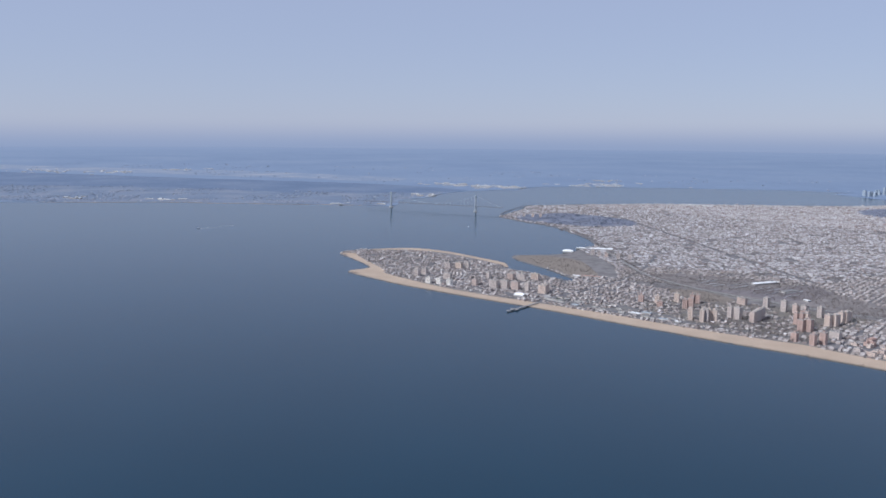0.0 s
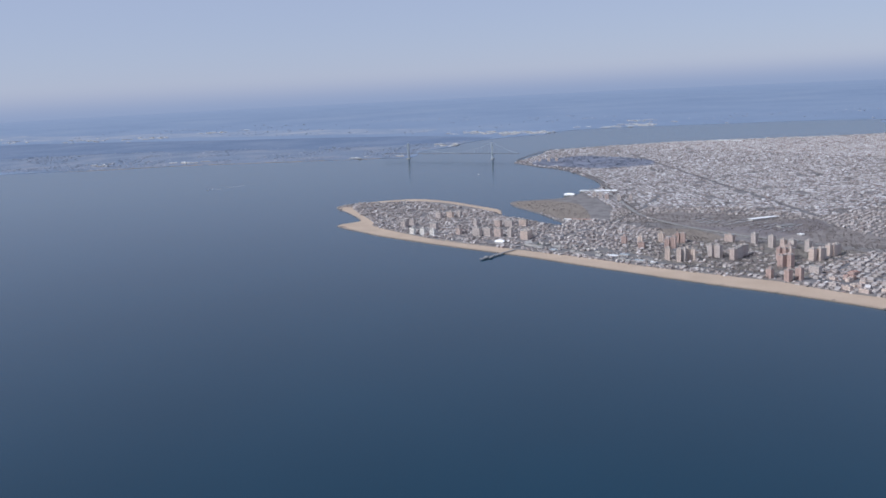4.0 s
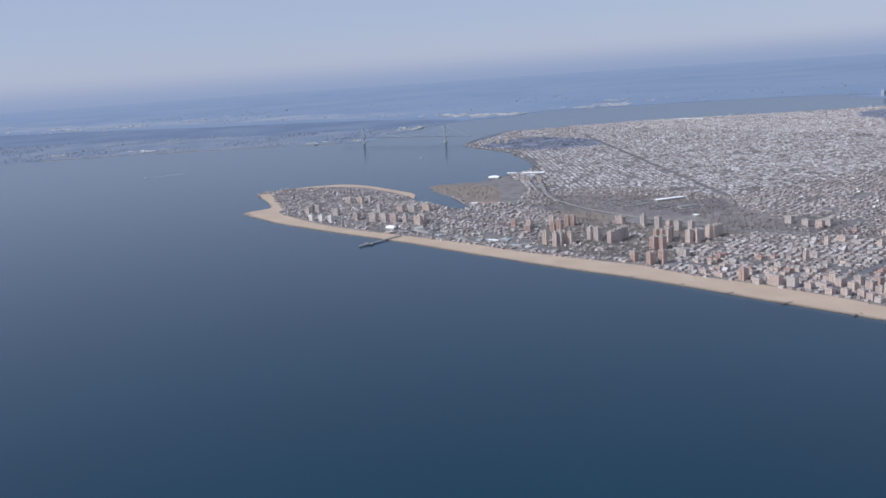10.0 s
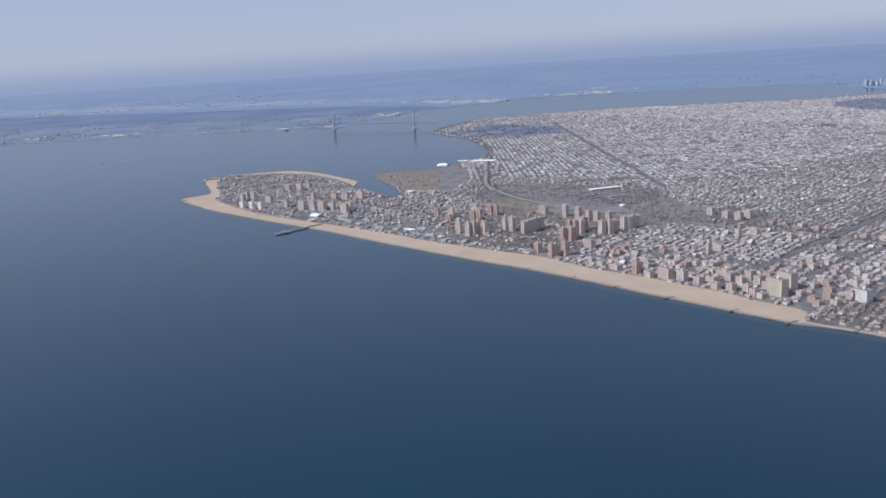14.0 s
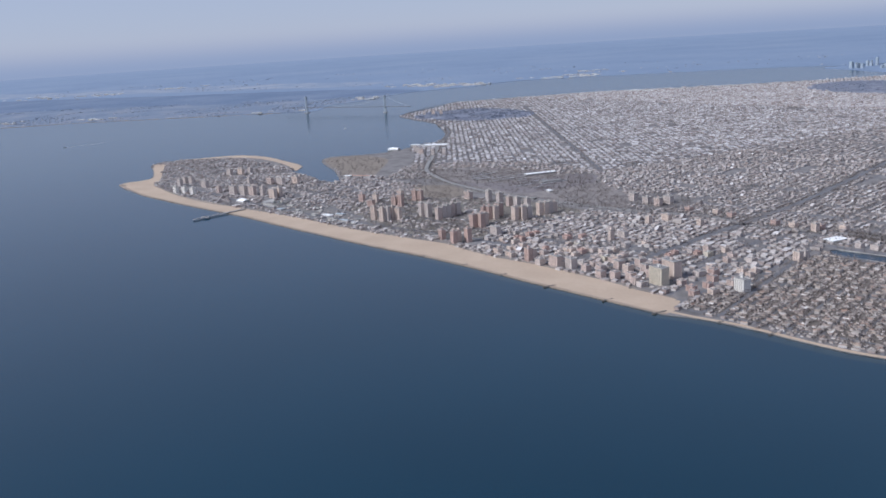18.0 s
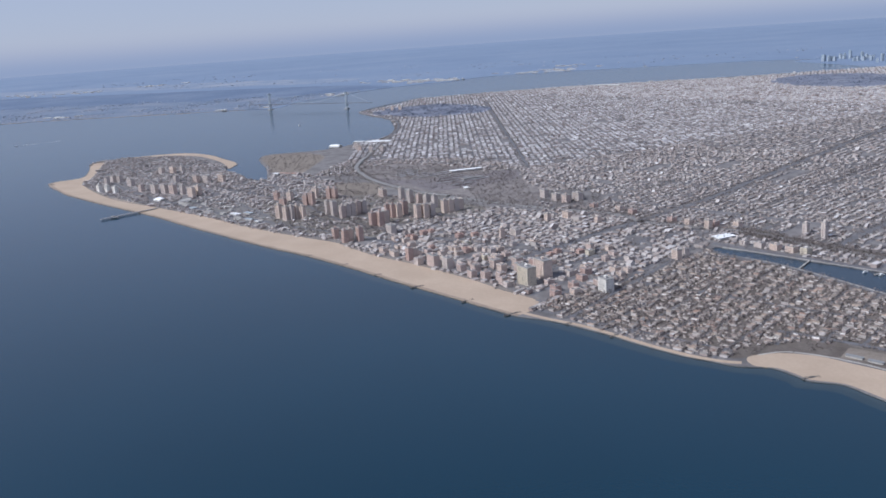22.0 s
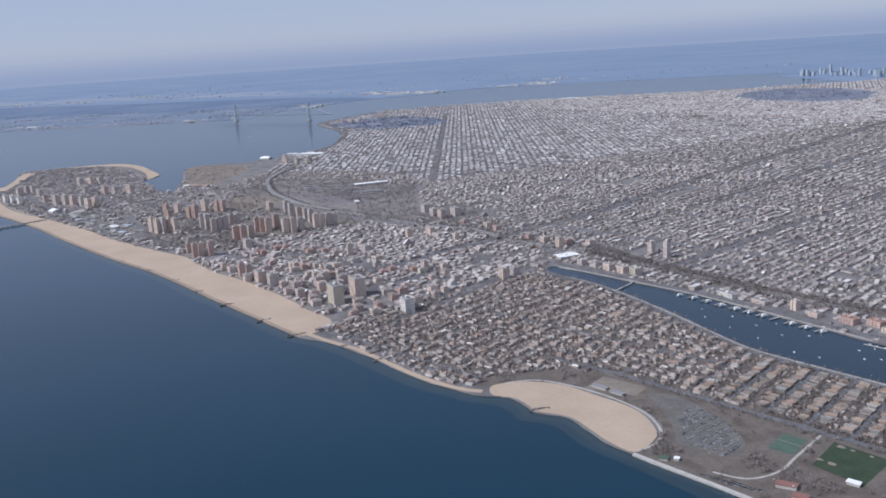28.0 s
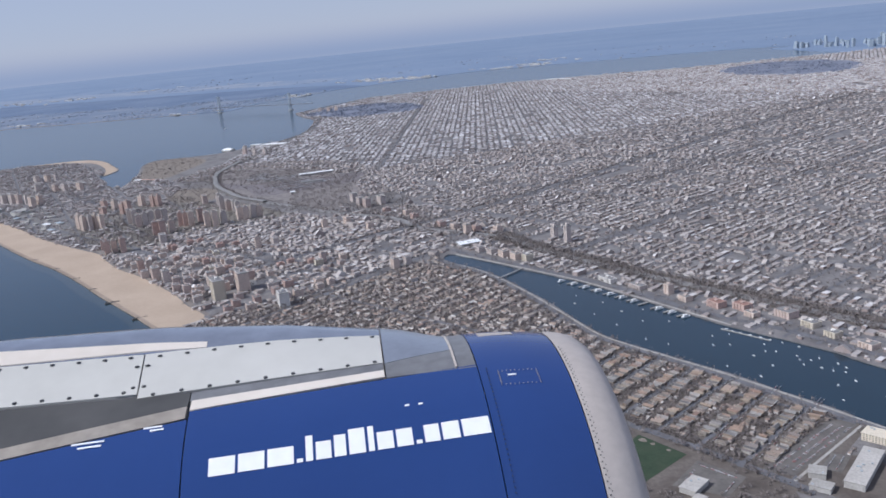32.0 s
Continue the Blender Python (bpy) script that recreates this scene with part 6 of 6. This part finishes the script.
for x0, y0, x1, y1, count in ((395.2, 51.5, 393.2, 71.5, 44), (396.6, 52.5, 394.8, 72, 44), (397.9, 53, 396, 72.5, 30), (400.9, 57.6, 399.6, 62, 8), (402.2, 58, 400.8, 62.6, 8), (386.6, 43.6, 393.4, 44.6, 16), (388.6, 37, 386.8, 42, 12), (394.6, 40, 393.4, 44, 9)):
    for k in range(count):
        if r.random() < 0.85:
            stalls.append((x0 + (x1 - x0) * k / count, y0 + (y1 - y0) * k / count, 95 if count > 10 else 20))
for x, y, n_cars in ((363.2, 16.2, 24), (364.4, 16.9, 26), (367.4, 17.4, 20), (368.2, 18.2, 20)):
    for k in range(n_cars):
        if r.random() < 0.8:
            stalls.append((x + 0.29 * k, y + 0.04 * k, 5))
for x_street in STREETS:
    for side in (-0.34, 0.34):
        for k in range(46):
            if r.random() < 0.5:
                v, a = 1.4 + k * 0.62, radians(10.5)
                stalls.append((x_street + side * math.cos(a) - v * math.sin(a), 45 + (x_street - 343) * 0.12 + side * math.sin(a) + v * math.cos(a), 10.5))
# the nearest cars are things of their own, the rest one joined mass
stalls.sort(key=lambda q: -q[0])
rest = np.array(stalls[250:])
parts_of = []
for sx, sy, z0, z1, slot in ((0.09, 0.23, 0.03, 0.09, 0), (0.072, 0.12, 0.09, 0.15, 1)):
    ang = np.radians(rest[:, 2])
    cx, cy = np.array([-1, 1, 1, -1] * 2) * sx, np.array([-1, -1, 1, 1] * 2) * sy
    z = np.array([z0] * 4 + [z1] * 4)
    parts_of.append(np.stack([rest[:, :1] + np.cos(ang)[:, None] * cx - np.sin(ang)[:, None] * cy, rest[:, 1:2] + np.sin(ang)[:, None] * cx + np.cos(ang)[:, None] * cy, np.broadcast_to(BASE + 0.035 + z, (len(rest), 8))], -1))
v = np.concatenate(parts_of)
at = (np.arange(len(v)) * 8)[:, None]
sides = np.concatenate([at + [0, 1, 5, 4], at + [1, 2, 6, 5], at + [2, 3, 7, 6], at + [3, 0, 4, 7], at + [4, 5, 6, 7]])
slot = np.tile(np.repeat([0, 1], len(rest)), 5)
soup("parked_cars", v.reshape(-1, 3), [sides], [slot], [mat("joined_car_paint", [(0.03, 0.03, 0.035), (0.50, 0.50, 0.51), (0.09, 0.10, 0.12), (0.72, 0.72, 0.71), (0.05, 0.05, 0.055), (0.24, 0.25, 0.26)], 3.0, 0.35, island=0.95), GLASS])
tagged(scene.collection.objects[-1], "rows of parked cars on grey parking lots", "cars", kind="stuff")
for x, y, turn in stalls[:250]:
    copy_thing(first, pose(x, y, BASE + 0.035, 0, 0, turn + r.uniform(-3, 3) + (180 if r.random() < 0.5 else 0)))

# ---- distant skyline and the ship's wake ----
r = random.Random(21)
sheet("ground_island", [(-350, 1120), (-280, 1060), (-160, 985), (-60, 965), (20, 1010), (-60, 1120), (-250, 1240)], 0.2, HAZED_GROUND, "far haze-tinted built-up island below a skyline", "ground")
# walls and panes both faded towards haze by their colours
HAZED_GLASS = facade("hazy_glass_front", [(0.304, 0.358, 0.415), (0.369, 0.421, 0.475)], (0.217, 0.274, 0.327), 0.4, 0.6)
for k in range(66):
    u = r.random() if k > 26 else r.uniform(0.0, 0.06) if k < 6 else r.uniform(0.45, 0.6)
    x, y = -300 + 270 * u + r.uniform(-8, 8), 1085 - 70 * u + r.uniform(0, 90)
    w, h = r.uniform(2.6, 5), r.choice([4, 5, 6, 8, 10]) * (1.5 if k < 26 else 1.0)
    t = thing("skyscraper", "distant haze-tinted grey glass skyscraper in a skyline", "skyscraper", (x, y, 0.2), r.uniform(0, 90), group="skyline")
    part("shaft", boxes((-w / 2, -w / 2, -0.1, w / 2, w / 2, h)), HAZED_GLASS, t)
    part("crown", boxes((-w / 3, -w / 3, h, w / 3, w / 3, h + 1.2)), HAZED_GLASS, t)


def freighter(x, y, turn, long):
    t = thing("ship", "small ship under way with a pale hull", "ship", (x, y, 0), turn)
    bm = bmesh.new()
    hull(bm, long, long * 0.2, long * 0.1)
    part("hull", bm, BOAT, t)
    part("deck_house", boxes((-long * 0.07, -long * 0.35, long * 0.08, long * 0.07, -long * 0.15, long * 0.22)), BOAT, t)


freighter(-533, 4, 184, 3)
FOAM = mat("foam", [(0.30, 0.34, 0.36), (0.42, 0.45, 0.46)], 0.3, 0.6)
strip("wake", [(-533, 6), (-532.6, 22), (-535, 47)], 1.1, 0.03, FOAM, "pale foam wake behind a boat", "wake", 0.02)
freighter(-373, 243, 30, 4)

# ---- the aircraft's engine, where the flight ends ----
BLUE = mat("blue_aircraft_paint", [(0.003, 0.034, 0.165), (0.005, 0.042, 0.195)], 8.0, 0.13, fine=20, mottling=0.03)
LIP_GREY = mat("grey_lip_metal", [(0.45, 0.392, 0.345), (0.50, 0.437, 0.385)], 30.0, 0.5, fine=8, metal=0.1, mottling=0.12)
CHROME = mat("polished_metal", [(0.55, 0.55, 0.56), (0.68, 0.68, 0.68)], 14.0, 0.14, metal=1.0)
# pale colour that paints sun reflections on the engine's metal
HIGHLIGHT_METAL = mat("pale_highlight_metal", [(0.62, 0.55, 0.46), (0.70, 0.62, 0.53)], 30.0, 0.35, mottling=0.08)
BRUSHED = mat("brushed_metal", [(0.62, 0.62, 0.61), (0.72, 0.72, 0.71)], 40.0, 0.3, metal=1.0, mottling=0.25)
PANEL_WHITE = mat("white_panel_paint", [(0.50, 0.485, 0.435), (0.55, 0.53, 0.48)], 15.0, 0.4, mottling=0.08)
PANEL_GREY = mat("worn_grey_panel", [(0.24, 0.235, 0.23), (0.32, 0.31, 0.30)], 25.0, 0.4, metal=0.6)
EDGE_METAL = mat("tan_edge_metal", [(0.34, 0.29, 0.23), (0.44, 0.38, 0.31)], 25.0, 0.4, metal=0.4)
# worn grey plate, darkened to paint the wing's shadow on it
SHADOWED_PLATE = mat("shadowed_worn_plate", [(0.05, 0.048, 0.045), (0.085, 0.08, 0.075)], 25.0, 0.5, mottling=0.15)
RIVET = mat("dark_rivet", [(0.06, 0.06, 0.06), (0.10, 0.10, 0.10)], 60.0, 0.5, metal=0.6)
LETTER = mat("white_lettering", [(0.78, 0.78, 0.79), (0.84, 0.84, 0.85)], 30.0, 0.4)
engine = thing("jet_engine", "blue jet engine cowling with grey lip and bare metal panels", "jet engine", (472.49 - 0.39 * math.cos(radians(27.7)), -59.32 + 0.39 * math.sin(radians(27.7)), 74.77 - 0.265), 90 - 27.7)


def skin(x, angle, lift=0.0):
    """A point of the cowling, in metres: x ahead, angle in degrees from the top towards the cabin."""
    r = 1.135 - 0.045 * max(0, (x - 0.45) / 0.42) ** 2
    hump = float(np.interp(x, (-1.9, -1.1, -0.47, 0.1, 0.35), (0.29, 0.25, 0.18, 0.08, 0.0)))
    side = min(1, max(0, (8 - angle) / 32)) * min(1, max(0, (angle + 75) / 30))
    r += hump * side * side * (3 - 2 * side)
    r += lift
    return Vector((x, -r * math.sin(radians(angle)), r * math.cos(radians(angle)))) * 0.1


def patch(name, x0, x1, low0, high0, low1, high1, material, label="", lift=0.0, thick=0.012, parent=None):
    """A curved plate between two stations; its edges run from low0..high0 degrees at x0 to low1..high1 at x1."""
    nx, na = max(2, int(abs(x1 - x0) / 0.1) + 1), max(2, int(max(high0 - low0, high1 - low1) / 6) + 2)
    bm = bmesh.new()
    top, under = [], []
    for k in range(nx):
        u = k / (nx - 1)
        lo, hi = low0 + (low1 - low0) * u, high0 + (high1 - high0) * u
        x = x0 + (x1 - x0) * u
        top.append([bm.verts.new(skin(x, lo + (hi - lo) * j / (na - 1), lift)) for j in range(na)])
        under.append([bm.verts.new(skin(x, lo + (hi - lo) * j / (na - 1), lift - thick)) for j in range(na)])
    for rows, flip in ((top, False), (under, True)):
        for p, q in zip(rows, rows[1:]):
            for j in range(na - 1):
                bm.faces.new((p[j], q[j], q[j + 1], p[j + 1]) if flip else (p[j], p[j + 1], q[j + 1], q[j]))
    rim_t = top[0] + [row[-1] for row in top[1:]] + top[-1][-2::-1] + [row[0] for row in top[-2:0:-1]]
    rim_u = under[0] + [row[-1] for row in under[1:]] + under[-1][-2::-1] + [row[0] for row in under[-2:0:-1]]
    for k in range(len(rim_t)):
        j = (k + 1) % len(rim_t)
        bm.faces.new((rim_t[k], rim_u[k], rim_u[j], rim_t[j]))
    rim = set()
    for k in range(len(rim_t)):
        j = (k + 1) % len(rim_t)
        rim |= {bm.edges.get((rim_t[k], rim_t[j])), bm.edges.get((rim_u[k], rim_u[j]))}
    bmesh.ops.recalc_face_normals(bm, faces=bm.faces)
    for f in bm.faces:
        f.smooth = True
    for e in rim:
        e.smooth = False
    ob = part(name, bm, material, parent or engine, label)
    return ob


def ring(name, profile, material, label=""):
    """A full turn of the given line of (x, radius)."""
    bm = bmesh.new()
    rows = [[bm.verts.new(Vector((x, -r * math.sin(k * math.tau / 72), r * math.cos(k * math.tau / 72))) * 0.1) for k in range(72)] for x, r in profile]
    for p, q in zip(rows, rows[1:]):
        for k in range(72):
            bm.faces.new((p[k], p[(k + 1) % 72], q[(k + 1) % 72], q[k]))
    bmesh.ops.recalc_face_normals(bm, faces=bm.faces)
    for f in bm.faces:
        f.smooth = True
    return part(name, bm, material, engine, label)


ring("inlet_lip", [(0.872, 1.092), (0.94, 1.086), (1.01, 1.064), (1.06, 1.022), (1.08, 0.97), (1.065, 0.93), (0.98, 0.9), (0.85, 0.88), (0.5, 0.87), (0.1, 0.9)], LIP_GREY, "matt grey metal inlet lip")
patch("inlet_cowl", 0.455, 0.868, -180, 180, -180, 180, BLUE, "glossy blue front cowl")
fan_cowl = patch("fan_cowl", -0.87, 0.45, 12.6, 285, 9.4, 285, BLUE, "glossy blue fan cowl door")
patch("rear_cowl", -2.3, -0.876, 25, 285, 15.5, 285, BLUE, "glossy blue rear cowl door")
ring("core_wall", [(0.1, 0.9), (-2.2, 0.88), (-2.3, 0.6), (-2.3, 0.05)], PANEL_GREY, "dark inner duct wall")
patch("top_fairing", -2.3, 0.02, -74, -8, -74, -9, CHROME, "polished bare metal top fairing")
patch("front_fairing", 0.026, 0.36, -74, 3.2, -74, -0.6, BRUSHED, "brushed bare metal front fairing")
patch("fairing_end", 0.365, 0.45, -74, 10.3, -74, 10.3, PANEL_GREY, "grey metal end plate of the fairing")
patch("fairing_plate", 0.026, 0.36, 3.4, 9.8, -0.4, 10.2, PANEL_GREY, "grey metal plate below the fairing")
white_front = patch("access_panel", -1.13, 0.018, -8.4, 4.6, -11.4, 3.0, PANEL_WHITE, "white painted access panel with screws", 0.003)
white_rear = patch("access_panel", -2.3, -1.138, -9.6, 0.6, -8.4, 3.2, PANEL_WHITE, "white painted access panel with screws", 0.003)
# a painted highlight lying on the fairing, no plate of its own
patch("polished_edge", -2.3, -0.84, -15.2, -9.8, -11.4, -9.4, HIGHLIGHT_METAL, "pale band painted as a highlight on the fairing", 0.002)
patch("recessed_plate", -0.88, 0.018, 5.0, 8.4, 3.2, 6.3, PANEL_GREY, "grey recessed plate")
# real strip, its sun glint put into the colour
patch("bright_strip", -0.87, 0.018, 8.6, 12.4, 6.5, 9.6, HIGHLIGHT_METAL, "polished metal edge strip with a painted sun glint", 0.004)
patch("rear_plate", -2.3, -0.885, 0.8, 21.8, 4.7, 10.6, SHADOWED_PLATE, "worn grey plate with a painted wing shadow")
patch("edge_strip", -2.3, -0.885, 22, 24.8, 10.8, 15.2, EDGE_METAL, "dull tan metal edge strip", 0.004)
patch("seam_strip", 0.352, 0.362, -16, 9.5, -16, 9.5, LIP_GREY, "pale metal seam strip", 0.006)
patch("worn_patch", 0.52, 0.7, -14, -9.5, -14, -9.5, LIP_GREY, "worn bare patch", 0.003)


def stud(x, angle, size, material, parent, lift=0.004, name="rivet"):
    bm = bmesh.new()
    centre, up = skin(x, angle, lift), Vector((0, -math.sin(radians(angle)), math.cos(radians(angle))))
    m = Matrix.Translation(centre) @ up.to_track_quat("Z", "Y").to_matrix().to_4x4()
    bmesh.ops.create_cone(bm, cap_ends=True, segments=8, radius1=size * 0.1, radius2=size * 0.08, depth=0.0006, matrix=m)
    part(name, bm, material, parent)


for k in range(9):
    u = k / 8
    stud(-1.06 + 1.04 * u, -7.6 - 2.8 * u, 0.012, RIVET, white_front)
    stud(-1.06 + 1.04 * u, 3.9 - 1.6 * u, 0.012, RIVET, white_front)
    stud(-2.2 + 1.0 * u, -8.8 + 1.0 * u, 0.012, RIVET, white_rear)
    stud(-2.2 + 1.0 * u, 0.0 + 2.2 * u, 0.012, RIVET, white_rear)
for angle in (-5, 1):
    stud(-1.11, angle, 0.012, RIVET, white_front)
    stud(-1.16, angle, 0.012, RIVET, white_rear)
for k in range(10):
    u = k / 9
    stud(0.54, 13.5 + 5 * u, 0.002, LIP_GREY, engine)
    stud(0.72, 13.5 + 5 * u, 0.002, LIP_GREY, engine)
    stud(0.54 + 0.18 * u, 13.5, 0.002, LIP_GREY, engine)
    stud(0.54 + 0.18 * u, 18.5, 0.002, LIP_GREY, engine)
for k in range(36):
    stud(0.886, 2 + k * 1.5, 0.0035, RIVET, engine)
    stud(0.897, 2.7 + k * 1.5, 0.0025, RIVET, engine)
    stud(0.49, 12 + k * 1.2, 0.0028, RIVET, engine)
# the lettering along the fan cowl, as plain white blocks of the letters' widths
wide = (0.11, 0.11, 0.11, 0.025, 0.03, 0.065, 0.05, 0.07, 0.025, 0.07, 0.07, 0.025, 0.065, 0.075, 0.12)
high = (4.4, 4.4, 4.4, 0.9, 6.4, 4.4, 5.4, 6.4, 6.4, 4.4, 4.4, 0.9, 4.4, 4.4, 4.4)
x = -0.76
for w, h in zip(wide, high):
    foot = 32.4 - 1.0 * (x + 0.76) / 1.2
    patch("letter_bar", x, x + w, foot - h, foot, foot - h, foot, LETTER, "", 0.0025, 0.002, fan_cowl)
    x += w + 0.013
for x, angle, w in ((-1.36, 18.6, 0.14), (-1.33, 19.9, 0.1), (-1.06, 16.4, 0.08), (-1.03, 17.4, 0.06), (0.58, 14.8, 0.04), (0.09, 20.6, 0.02), (0.15, 20.7, 0.02)):
    patch("placard_bar", x, x + w, angle, angle + 0.5, angle, angle + 0.5, LETTER, "", 0.003, 0.002)
